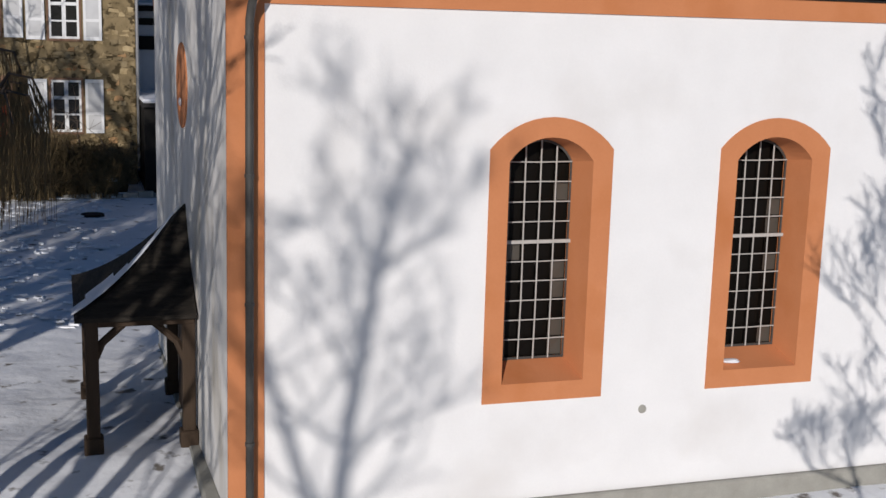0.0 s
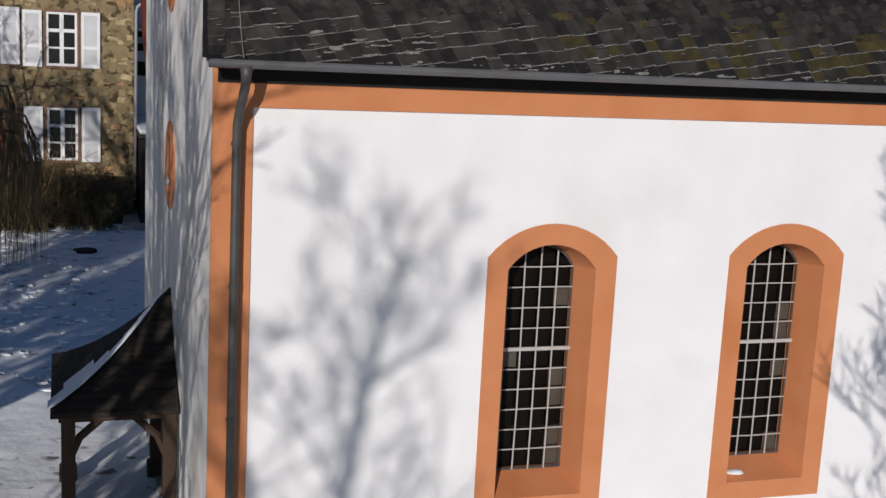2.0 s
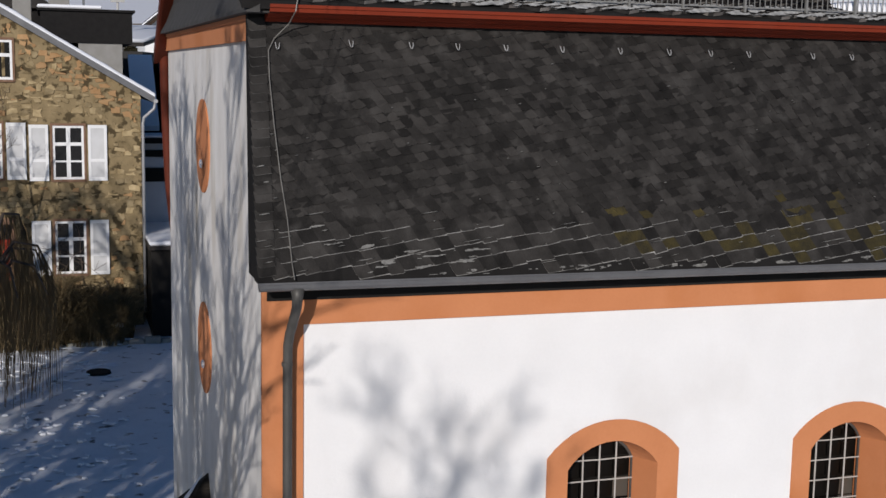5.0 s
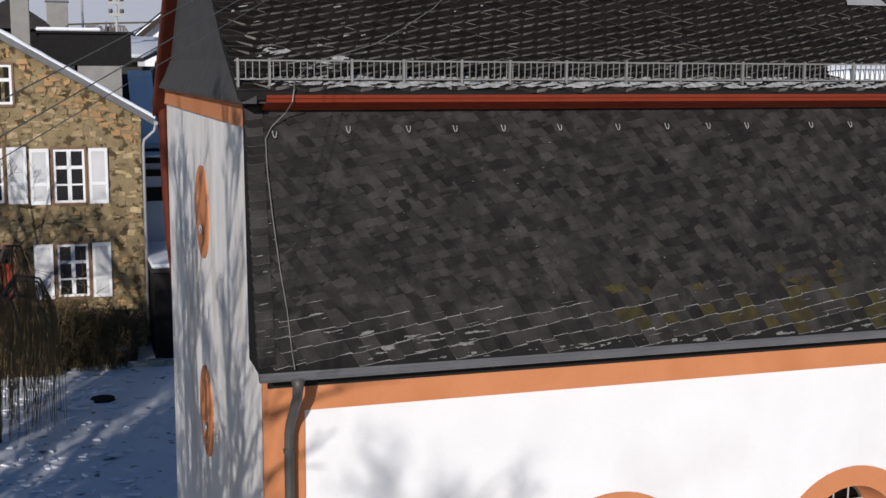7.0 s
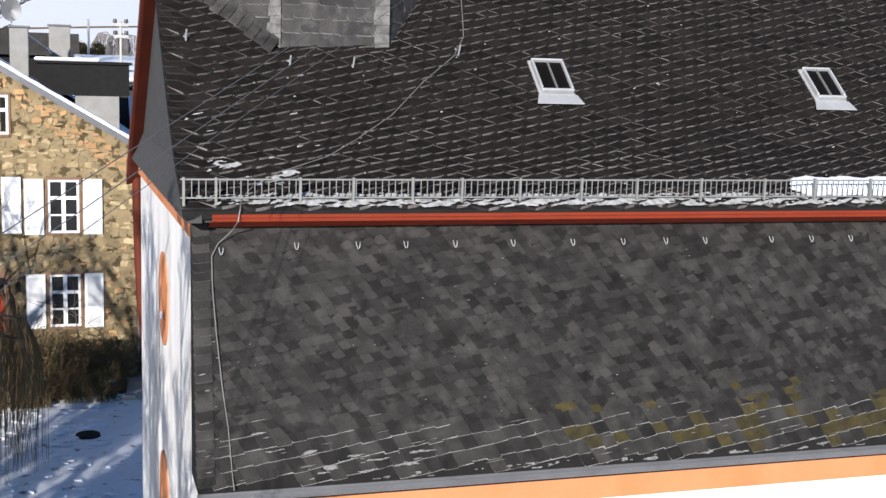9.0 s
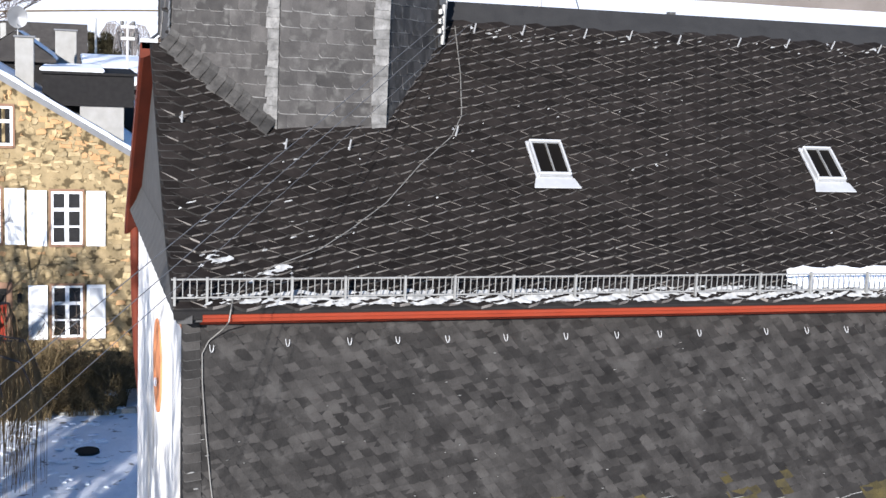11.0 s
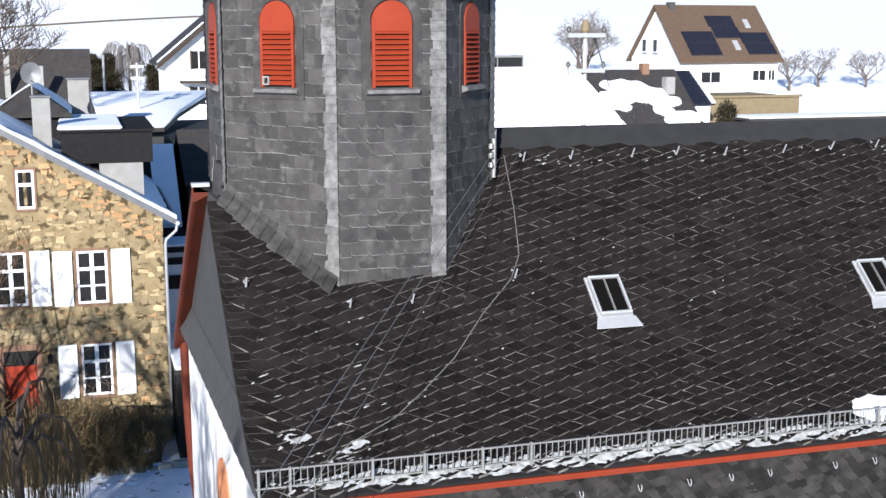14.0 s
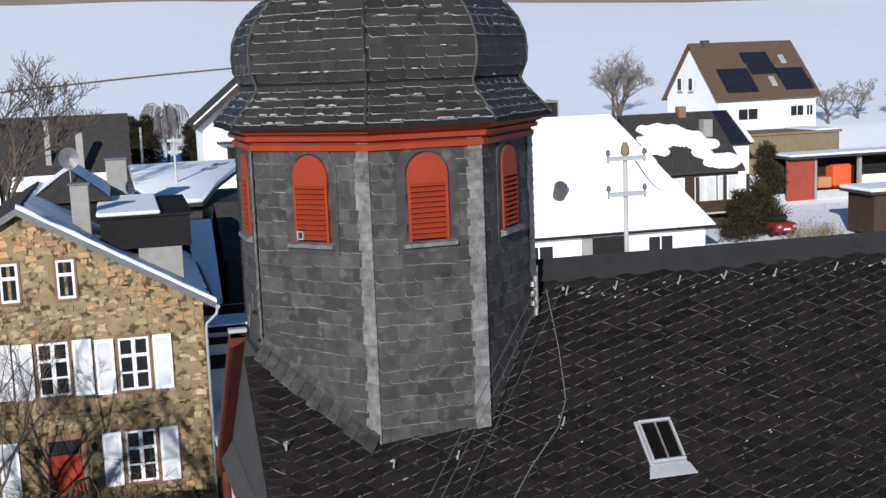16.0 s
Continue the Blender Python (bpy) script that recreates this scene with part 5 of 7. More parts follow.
def house_window(xc, z0, z1, w, shutters, bars, deep=0.10):
    """A stone-framed window with a white casement; bars = rows of panes."""
    win = new("window")
    win.parent = house
    win.location = Vector((xc, HY, z0)) - house.location
    tagged(win, "white casement window" + (" with open white shutters" if shutters else " in a sandstone frame"))
    xa, xb = xc - w / 2, xc + w / 2
    h_open.append((xa - 0.14 - (0.62 if shutters else 0) * 0, xb + 0.14, z0 - 0.14, z1 + 0.16))
    part("frame", boxes((xa - 0.07, xa, HY - 0.035, HY + 0.02, z0 - 0.07, z1 + 0.08), (xb, xb + 0.07, HY - 0.035, HY + 0.02, z0 - 0.07, z1 + 0.08), (xa, xb, HY - 0.035, HY + 0.02, z1, z1 + 0.08), (xa - 0.02, xb + 0.02, HY - 0.07, HY + 0.02, z0 - 0.08, z0)), SANDSTONE, win, "red sandstone window frame")
    y0, y1 = HY - 0.012, HY + 0.02
    mid = z0 + (z1 - z0) * (0.66 if bars == 3 else 0.62)
    part("casement", boxes((xa, xa + 0.075, y0, y1, z0, z1), (xb - 0.075, xb, y0, y1, z0, z1), (xa + 0.075, xb - 0.075, y0, y1, z1 - 0.075, z1), (xa + 0.075, xb - 0.075, y0, y1, z0, z0 + 0.08)), WHITE, win)
    if bars == 3:
        part("mullion", boxes((xc - 0.065, xc + 0.065, y0 - 0.006, y1, z0 + 0.08, z1 - 0.075)), WHITE, win)
    part("transom", boxes((xa + 0.075, xb - 0.075, y0 - 0.003, y1 - 0.004, mid - 0.055, mid + 0.055)), WHITE, win)
    if bars == 3:
        zl = (z0 + 0.08 + mid - 0.05) / 2
        part("glazing_bar", boxes((xa + 0.075, xb - 0.075, y0, y1 - 0.005, zl - 0.03, zl + 0.03)), WHITE, win)
    for a, b in ((xa + 0.07, xc - 0.05), (xc + 0.05, xb - 0.07)):
        for c, d in ((z0 + 0.07, mid), (mid, z1 - 0.07)):
            part("pane", boxes((a, b, HY - 0.002, HY + 0.015, c, d)), GLASS, win)
    if shutters:
        for sg, sx in ((-1, xa - 0.13), (1, xb + 0.13)):
            sh = new("shutter")
            sh.parent = house
            sh.location = Vector((sx, HY, z0)) - house.location
            tagged(sh, "open white panelled shutter")
            e0, e1 = sorted((sx, sx + sg * 0.60))
            ya, yb = HY - 0.085, HY - 0.045
            part("frame", boxes((e0, e0 + 0.09, ya, yb, z0 - 0.04, z1 + 0.03), (e1 - 0.09, e1, ya, yb, z0 - 0.04, z1 + 0.03), (e0 + 0.09, e1 - 0.09, ya, yb, z0 - 0.04, z0 + 0.08), (e0 + 0.09, e1 - 0.09, ya, yb, z1 - 0.08, z1 + 0.03), (e0 + 0.09, e1 - 0.09, ya, yb, z0 + 0.58, z0 + 0.68)), SHUTTER, sh)
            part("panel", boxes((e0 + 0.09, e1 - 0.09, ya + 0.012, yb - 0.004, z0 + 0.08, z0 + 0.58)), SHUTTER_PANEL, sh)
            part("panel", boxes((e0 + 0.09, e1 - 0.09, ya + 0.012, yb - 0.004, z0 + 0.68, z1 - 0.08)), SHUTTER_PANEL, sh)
            h_open.append((e0, e1, z0, z1))


house_window(-1.57, 5.50, 7.26, 0.98, True, 3)
house_window(-4.10, 5.55, 7.32, 0.98, True, 3)
house_window(-6.60, 5.60, 7.36, 0.98, True, 3)
house_window(-1.56, 2.36, 4.12, 0.98, True, 3)
house_window(-6.62, 2.36, 4.12, 0.98, True, 3)
house_window(-3.50, 8.72, 9.98, 0.56, False, 2)
house_window(-5.22, 8.72, 9.98, 0.56, False, 2)
# red door with a dark overlight, sandstone jambs and wall lanterns
door = new("door")
door.parent = house
door.location = Vector((-3.95, HY, 1.2)) - house.location
tagged(door, "red panelled front door in a dark recess")
part("jamb", boxes((-4.66, -4.48, HY - 0.04, HY + 0.02, 1.0, 4.05), (-3.46, -3.28, HY - 0.04, HY + 0.02, 1.0, 4.05), (-4.66, -3.28, HY - 0.04, HY + 0.02, 4.05, 4.25)), SANDSTONE, door, "sandstone door surround")
part("overlight", boxes((-4.48, -3.46, HY - 0.01, HY + 0.015, 3.55, 4.05)), DARK, door)
part("leaf", boxes((-4.48, -3.46, HY - 0.018, HY + 0.015, 1.05, 3.55)), DOORRED, door)
for a, b in ((-4.36, -4.02), (-3.92, -3.58)):
    for c, d in ((1.25, 2.1), (2.25, 3.35)):
        part("panel", boxes((a, b, HY - 0.032, HY - 0.016, c, d), bevel=0.006), DOORRED, door)
part("handle", boxes((-3.60, -3.56, HY - 0.06, HY - 0.016, 2.1, 2.25)), IRON, door)
h_open.append((-4.70, -3.24, 0.9, 4.28))
for x in (-4.86, -3.05):
    ln = new("wall_lantern")
    ln.parent = house
    ln.location = Vector((x, HY, 3.7)) - house.location
    tagged(ln, "small black wall lantern")
    part("body", boxes((x - 0.07, x + 0.07, HY - 0.22, HY - 0.08, 3.6, 3.88), (x - 0.02, x + 0.02, HY - 0.1, HY, 3.86, 3.92), bevel=0.01), DARK, ln)
# roof, verge board, gutter and downpipe
pit = (HZR - HZE) / (HX1 - HR)
bm = bmesh.new()
for sg in (1, -1):
    xe = HR + sg * (HX1 - HR + 0.42)
    ze = HZR - pit * (HX1 - HR + 0.42)
    loft(bm, [[(HR, y, HZR + 0.16), (xe, y, ze + 0.16), (xe, y, ze + 0.04), (HR, y, HZR + 0.04)] for y in (HY - 0.3, HY + 11.2)], True, True)
part("roof", bm, DARKROOF, house, "dark roof under snow")
bm = bmesh.new()
n = 30
rr = random.Random(3)
rows = []
for k in range(n + 1):
    y = HY - 0.22 + 11.3 * k / n
    row = []
    for q in range(13):
        f = q / 12
        x = HR + 0.1 + f * (HX1 - HR + 0.22)
        row.append((x, y, HZR + 0.17 - pit * (x - HR) + 0.05 + 0.05 * noise.noise((x, y, 2)) - (0.05 if q in (0, 12) else 0)))
    rows.append(row)
loft(bm, rows, False)
tagged(part("roof_snow", bm, SNOW, None, smooth=True), "sheet of snow on the shaded roof slope", "snow", kind="stuff")
for sg in (1, -1):
    xe = HR + sg * (HX1 - HR + 0.45)
    ze = HZR - pit * (HX1 - HR + 0.45)
    bm = bmesh.new()
    loft(bm, [[(HR, y, HZR + 0.20), (xe, y, ze + 0.20), (xe, y, ze - 0.02), (HR, y, HZR - 0.02)] for y in (HY - 0.34, HY - 0.30)], True, True)
    part("verge_board", bm, ZINC, house, "grey verge board")
    if sg > 0:
        bm = bmesh.new()
        n = 24
        loft(bm, [[(HR + f * (xe - HR), y, HZR + f * (ze - HZR) + 0.20 + dz * (1 + 0.6 * noise.noise((f * 9, 1, 0)))) for y, dz in ((HY - 0.335, 0.0), (HY - 0.31, 0.10), (HY - 0.12, 0.13), (HY + 0.15, 0.06))] for f in [k / n for k in range(n + 1)]], False)
        part("verge_snow", bm, SNOW, house, "snow along the verge", True)
bm = bmesh.new()
xe, ze = HX1 + 0.47, HZE - pit * 0.45 + 0.06
tube(bm, [(xe, HY - 0.35, ze), (xe, HY + 11, ze)], 0.075, 8)
part("gutter", bm, GALV_LIGHT, house)
bm = bmesh.new()
tube(bm, [(xe, HY - 0.25, ze), (xe - 0.05, HY - 0.25, ze - 0.25), (xe - 0.38, HY - 0.2, ze - 0.55), (HX1 + 0.06, HY - 0.12, ze - 0.75), (HX1 + 0.05, HY - 0.1, 1.0)], 0.05, 8)
part("downpipe", bm, GALV_LIGHT, house, "pale downpipe", True)
# roof dormer, chimneys and dish
dorm = new("dormer")
dorm.parent = house
dorm.location = Vector((-0.9, 36, 10)) - house.location
tagged(dorm, "dark flat-roofed dormer")
part("body", boxes((-2.35, 0.62, 31.0, 37.5, 9.97, 11.02)), UNDER, dorm, "black slate-hung cheek")
part("roof", boxes((-2.45, 0.72, 30.9, 37.6, 11.02, 11.10)), UNDER, dorm)
part("wall", boxes((-1.15, 0.28, 31.05, 37.0, 8.2, 9.97)), LIGHTSTONE, dorm, "pale rendered wall under the dormer")
for x, y, zt, w, d in ((-2.93, 31.9, 12.16, 0.60, 0.5), (-1.70, 40.0, 12.45, 0.82, 0.6)):
    ch = new("chimney")
    ch.parent = house
    ch.location = Vector((x, y, 10)) - house.location
    tagged(ch, "pale rendered chimney")
    part("shaft", boxes((x - w / 2, x + w / 2, y - d / 2, y + d / 2, 8.5, zt), bevel=0.02), LIGHTSTONE, ch)
    part("cap", boxes((x - w / 2 - 0.05, x + w / 2 + 0.05, y - d / 2 - 0.05, y + d / 2 + 0.05, zt, zt + 0.07), bevel=0.012), ZINC, ch, "dark metal cap")
part("roof_snow", boxes((-2.44, -0.35, 30.95, 37.5, 11.104, 11.22), bevel=0.04), SNOW, dorm, "snow on the dormer")
bm = bmesh.new()
prism(bm, [(-4.55, 35.4, 10.4), (-2.25, 35.4, 10.4), (-2.25, 35.4, 11.3), (-4.55, 35.4, 11.3)], (0, 5.2, 0))
part("rear_wall", bm, UNDER, house, "black slate-hung rear wall")
hip = lambda y, f: y + (1.2 * (1 - f) if y < 35.3 else 0)
for sg in (1, -1):
    bm = bmesh.new()
    loft(bm, [[(-3.4, hip(y, 0), 12.25), (-3.4 + sg * 1.4, y, 11.26), (-3.4 + sg * 1.4, y, 11.34), (-3.4, hip(y, 0), 12.33)] for y in (35.15, 40.9)], True, True)
    part("rear_roof", bm, DARKROOF, house)
    bm = bmesh.new()
    loft(bm, [[(-3.4 + sg * 1.42 * f, hip(y, f), 12.335 - 1.0 * f + h * (0.8 + 0.5 * noise.noise((3 * f, y, 5)))) for f, h in ((0.0, 0.06), (0.15, 0.11), (0.5, 0.13), (0.9, 0.11), (1.0, 0.02))] for y in [35.1] + [36.4 + 0.3 * k for k in range(16)]], False)
    part("rear_roof_snow", bm, SNOW, house, "snow on the rear roof", True)
bm = bmesh.new()
loft(bm, [[(-3.4 + x * f, 35.1 + 1.2 * (1 - f) - 0.02, 12.335 - 1.0 * f + 0.05 + 0.05 * noise.noise((2 * x * f, f, 8))) for x in (-1.42, -0.8, 0.0, 0.8, 1.42)] for f in (0.02, 0.25, 0.5, 0.75, 1.0)] + [[(-3.4 + x, 35.1, 11.27) for x in (-1.42, -0.8, 0.0, 0.8, 1.42)]], False)
part("hip_end", bm, DARKROOF, house, "dark hipped end of the rear roof")
dish = thing("satellite_dish", "grey satellite dish on a roof mast", "satellite dish", at=(-3.32, 35.6, 11.2))
bm = bmesh.new()
loops = []
for k in range(5):
    rad = 0.36 * k / 4 + 0.005
    loops.append([(-3.32 + rad * math.cos(2 * math.pi * q / 20), 35.4 + 0.5 * (0.36 - rad) * 0.5, 12.86 + rad * 1.1 * math.sin(2 * math.pi * q / 20)) for q in range(20)])
loft(bm, loops, True, False)
part("reflector", bm, ZINC, dish, "", True)
bm = bmesh.new()
tube(bm, [(-3.32, 35.6, 10.6), (-3.32, 35.6, 12.9)], 0.025, 6)
tube(bm, [(-3.32, 35.5, 12.6), (-3.32, 34.95, 12.55)], 0.015, 6)
part("mast", bm, GALV, dish)

# leafless creeper on the front of the house
rr = random.Random(77)
bm = bmesh.new()
for k in range(16):
    x, z = rr.uniform(-6.4, -0.2), 0.6
    pts = [(x, HY - 0.06, z)]
    a = rr.uniform(-0.3, 0.3)
    for q in range(rr.randint(5, 10)):
        a += rr.uniform(-0.5, 0.5)
        x, z = x + 0.42 * math.sin(a), z + 0.42 * abs(math.cos(a))
        pts.append((max(-7.0, min(0.55, x)), HY - 0.07 - rr.uniform(0, 0.02), z))
        if rr.random() < 0.6:
            sx = rr.choice((-1, 1)) * rr.uniform(0.2, 0.7)
            tube(bm, [pts[-1], (max(-7.0, min(0.6, x + sx * 0.6)), HY - 0.075, z + rr.uniform(0.0, 0.25)), (max(-7.0, min(0.62, x + sx)), HY - 0.07, z + rr.uniform(0.1, 0.6))], [0.010, 0.007, 0.004], 4, False)
    tube(bm, pts, [0.02 - 0.014 * i / len(pts) for i in range(len(pts))], 5, False)
tagged(part("creeper", bm, BARK, None), "leafless creeper climbing the stone front", "creeper")

# rubble stones of the gable wall
stones = []
rr = random.Random(21)
z = 0.3
while z < 11.5:
    h = rr.uniform(0.09, 0.20)
    x = -10.3 + rr.uniform(0, 0.3)
    while x < HX1 - 0.05:
        w = rr.uniform(0.10, 0.42)
        xe = min(x + w, HX1)
        cx, cz = (x + xe) / 2, z + h / 2
        top = HZR - 0.08 - pit * max(abs(x - HR), abs(xe - HR))
        hit = any(xe - 0.02 > a and x + 0.02 < b and z + h - 0.02 > c and z + 0.02 < d for a, b, c, d in h_open)
        if xe - x > 0.08 and z + h < top and not hit and x > -8.2 and rr.random() < 0.66:
            dz = rr.uniform(-0.07, 0.07)
            stones.append((x, xe, z + dz, z + dz + h * rr.uniform(0.7, 1.5)))
        x = xe + 0.02
    z += h + 0.018


def stone_block(x0, x1, z0, z1, rr):
    """A worn rubble stone proud of its mortar bed."""
    o = rr.uniform(0.008, 0.042)
    j = lambda: rr.uniform(-0.05, 0.05)
    q = [(x0 + j() + 0.01, z0 + j() + 0.01), (x1 + j() - 0.01, z0 + j() + 0.01), (x1 + j() - 0.01, (z0 + z1) / 2 + j()), (x1 + j() - 0.02, z1 + j() - 0.01), ((x0 + x1) / 2 + j(), z1 + j()), (x0 + j() + 0.01, z1 + j() - 0.01)]
    cx, cz = (x0 + x1) / 2, (z0 + z1) / 2
    back = [(a, HY + 0.01, b) for a, b in q]
    front = [(cx + (a - cx) * 0.86, HY - o, cz + (b - cz) * 0.82) for a, b in q]
    k = len(q)
    return back + front, [tuple(range(k, 2 * k))] + [(i, (i + 1) % k, (i + 1) % k + k, i + k) for i in range(k)]


def warm(s, rr):
    """Orange stones are set along the verges of the gable and here and there below."""
    under = HZR - pit * abs((s[0] + s[1]) / 2 - HR) - s[3]
    return rr.random() < (0.75 if under < 0.9 else 0.10)


vs, fs, ms, made = [], [], [], 0
for s in stones:
    v, f = stone_block(*s, rr)
    if made < 300 and s[0] > -5.4 and s[2] > 4.4 and s[3] < 9.4:
        me = bpy.data.meshes.new("stone")
        me.from_pydata(v, [], f)
        me.materials.append(STONE_ORANGE if warm(s, rr) else STONE_P)
        ob = new("stone", me)
        ob.parent = stone_wall
        ob.location = Vector((0, 0, 0))
        made += 1
    else:
        o = len(vs)
        vs += v
        fs += [tuple(i + o for i in g) for g in f]
        ms += [int(warm(s, rr))] * len(f)
me = bpy.data.meshes.new("rubble_facing")
me.from_pydata(vs, [], fs)
me.materials.append(STONE)
me.materials.append(STONE_ORANGE)
me.polygons.foreach_set("material_index", ms)
ob = new("rubble_facing", me)
ob.parent = stone_wall
tagged(ob, "rubble stones of the gable wall", kind="stuff")


# ---- plants ----
def grow(bm_limb, bm_twig, start, way, length, radius, depth, rr, droop=0.0, spread=0.55, keep=0.75, thin=0.012, lean=None):
    """One branch and, from it, its side branches."""
    pts, p, d = [start], start.copy(), way.copy()
    steps = 5 if depth > 1 else 4
    for k in range(steps):
        d = (d + Vector((rr.uniform(-1, 1), rr.uniform(-1, 1), rr.uniform(-0.6, 0.8) - droop * (1 + k))) * 0.16).normalized()
        p = p + d * (length / steps)
        pts.append(p.copy())
    radii = [max(thin * 0.5, radius * (1 - 0.62 * k / steps)) for k in range(steps + 1)]
    tube(bm_limb if radius > 0.035 else bm_twig, pts, radii, 7 if radius > 0.08 else (5 if radius > 0.03 else 3), False)
    if depth <= 0:
        return
    n = rr.randint(3, 5) if depth > 1 else rr.randint(4, 6)
    for k in range(n):
        f = rr.uniform(0.35, 1.0) if k else 1.0
        i = min(len(pts) - 2, int(f * (len(pts) - 1)))
        q = pts[i].lerp(pts[i + 1], f * (len(pts) - 1) - i)
        side = Vector((rr.uniform(-1, 1), rr.uniform(-1, 1), rr.uniform(-0.5, 0.6) - droop)).normalized()
        nd = (d * (1 - spread) + side * spread + Vector((0, 0, 0.15 * (1 - 4 * droop)))).normalized()
        grow(bm_limb, bm_twig, q, nd, length * rr.uniform(0.48, keep * 0.9), max(thin * 0.6, radius * rr.uniform(0.42, 0.6)), depth - 1, rr, droop, spread, keep, thin)


def bare_tree(at, height, radius, seed, label, depth=4, fork=0.45, limbs=4, droop=0.0, spread=0.5, thin=0.012, group="", twig=None, tilt=(0, 0)):
    rr = random.Random(seed)
    t = thing("tree", label, "tree", group, at=at)
    b1, b2 = bmesh.new(), bmesh.new()
    base = Vector(at)
    pts, p, d = [], base - Vector((0, 0, 0.2)), Vector((tilt[0], tilt[1], 1)).normalized()
    for k in range(6):
        pts.append(p.copy())
        d = (d + Vector((rr.uniform(-1, 1), rr.uniform(-1, 1), 0)) * 0.05).normalized()
        p = p + d * (height * fork / 5)
    tube(b1, pts, [radius * (1.25 if k == 0 else 1 - 0.07 * k) for k in range(6)], 9, False)
    top = pts[-1]
    for k in range(limbs):
        a = 2 * math.pi * (k + rr.uniform(-0.25, 0.25)) / limbs
        way = Vector((math.cos(a) * spread, math.sin(a) * spread, 1.0 - droop)).normalized()
        grow(b1, b2, top - d * 0.15 * k, way, height * (1 - fork) * rr.uniform(0.36, 0.48), radius * rr.uniform(0.45, 0.62), depth - 1, rr, droop, 0.5, 0.72, thin)
    part("trunk", b1, BARK, t, "", True)
    part("crown", b2, twig or TWIG, t, "bare twigs")
    return t


# trees whose bare branches cast the shadows on the walls and on the snow
def shadow_point(x, z, far):
    """The place on the way to the sun from a spot on the south wall."""
    return Vector((x, 0, z)) + SUN_DIR * far


def leader_tree(stems, far, seed, label, reach, count, radius, thin=0.014, dense=3, west=1.0, deep=0.8, flat=1.0):
    """A tall tree with slender upright leaders carrying side branches."""
    rr = random.Random(seed)
    b1, b2 = bmesh.new(), bmesh.new()
    first = shadow_point(*stems[0][0], far)
    t = thing("tree", label, "tree", at=(first.x, first.y, -0.1))
    for n, line in enumerate(stems):
        pts = [shadow_point(x, z, far) + Vector((0.0, 0.5 * n * k / len(line), 0)) for k, (x, z) in enumerate(line)]
        pts = [Vector((first.x, first.y, -0.3)), Vector((first.x, first.y, 3.0))] + pts
        tube(b1, pts, [radius * (1.3, 1.1)[k] if k < 2 else max(0.02, radius * (1.0 - 0.14 * n) * (1 - 0.8 * (k - 2) / (len(pts) - 2))) for k in range(len(pts))], 9, False)
        for k in range(count):
            f = rr.uniform(0.05, 1.0)
            g = 2 + f * (len(pts) - 3.01)
            i = int(g)
            q = pts[i].lerp(pts[i + 1], g - i)
            a = rr.uniform(0, 2 * math.pi)
            way = Vector((1.1 * math.cos(a), deep * math.sin(a), 0.75)).normalized()
            grow(b1, b2, q, way, reach * (1.15 - 0.75 * f) * rr.uniform(0.6, 1.0) * (west if way.x < -0.15 else 1.0), radius * 0.34 * (1.1 - 0.7 * f), 3 if k % dense == 0 else 2, rr, 0.0, 0.42, 0.72, thin)
    for v in list(b1.verts) + list(b2.verts):
        v.co.y = first.y + (v.co.y - first.y) * flat
    part("trunk", b1, BARK, t, "", True)
    part("crown", b2, TWIG, t, "bare twigs")


leader_tree([[(1.30, 0.3), (1.42, 1.4), (1.62, 2.6), (1.78, 3.5), (1.98, 4.3), (2.22, 5.0)], [(1.28, 0.0), (0.98, 0.6), (0.66, 1.8), (0.42, 2.8), (0.40, 3.7)]], 22.0, 12, "tall bare deciduous tree with slender leaders", 2.2, 17, 0.11)
leader_tree([[(9.5, 0.2), (9.55, 1.5), (9.4, 3.0), (9.3, 4.5), (9.2, 6.2)]], 8.5, 9, "slim bare tree with long fine branches", 2.2, 26, 0.06, 0.012, 1, 0.8, 0.4, 0.25)
leader_tree([[(8.9, 0.0), (8.7, 0.5), (8.6, 0.9)], [(8.9, 0.0), (8.2, 0.3), (7.9, 0.8)]], 9.5, 15, "low bare bush with arching twigs", 0.8, 14, 0.03, 0.006, 1)


def upright_tree(at, height, radius, seed, reach, count, label, lean=(0, 0)):
    """A narrow tree: one straight stem with short steep side branches."""
    rr = random.Random(seed)
    b1, b2 = bmesh.new(), bmesh.new()
    t = thing("tree", label, "tree", "slim trees beside the church", at=at)
    pts = [Vector(at) + Vector((lean[0] * k / 9 + rr.uniform(-0.05, 0.05), lean[1] * k / 9 + rr.uniform(-0.05, 0.05), -0.2 + height * k / 9)) for k in range(10)]
    tube(b1, pts, [radius * (1 - 0.085 * k) for k in range(10)], 8, False)
    for k in range(count):
        f = rr.uniform(0.2, 0.98)
        i = int(f * 8.99)
        a = rr.uniform(0, 2 * math.pi)
        grow(b1, b2, pts[i].lerp(pts[i + 1], f * 8.99 - i), Vector((0.55 * math.cos(a), 0.55 * math.sin(a), 1)).normalized(), reach * (1.2 - 0.6 * f) * rr.uniform(0.6, 1.0), radius * 0.42 * (1.15 - 0.6 * f), 3 if k % 2 else 2, rr, 0.0, 0.32, 0.72, 0.022)
    part("trunk", b1, BARK, t, "", True)
    part("crown", b2, TWIG, t, "bare twigs")


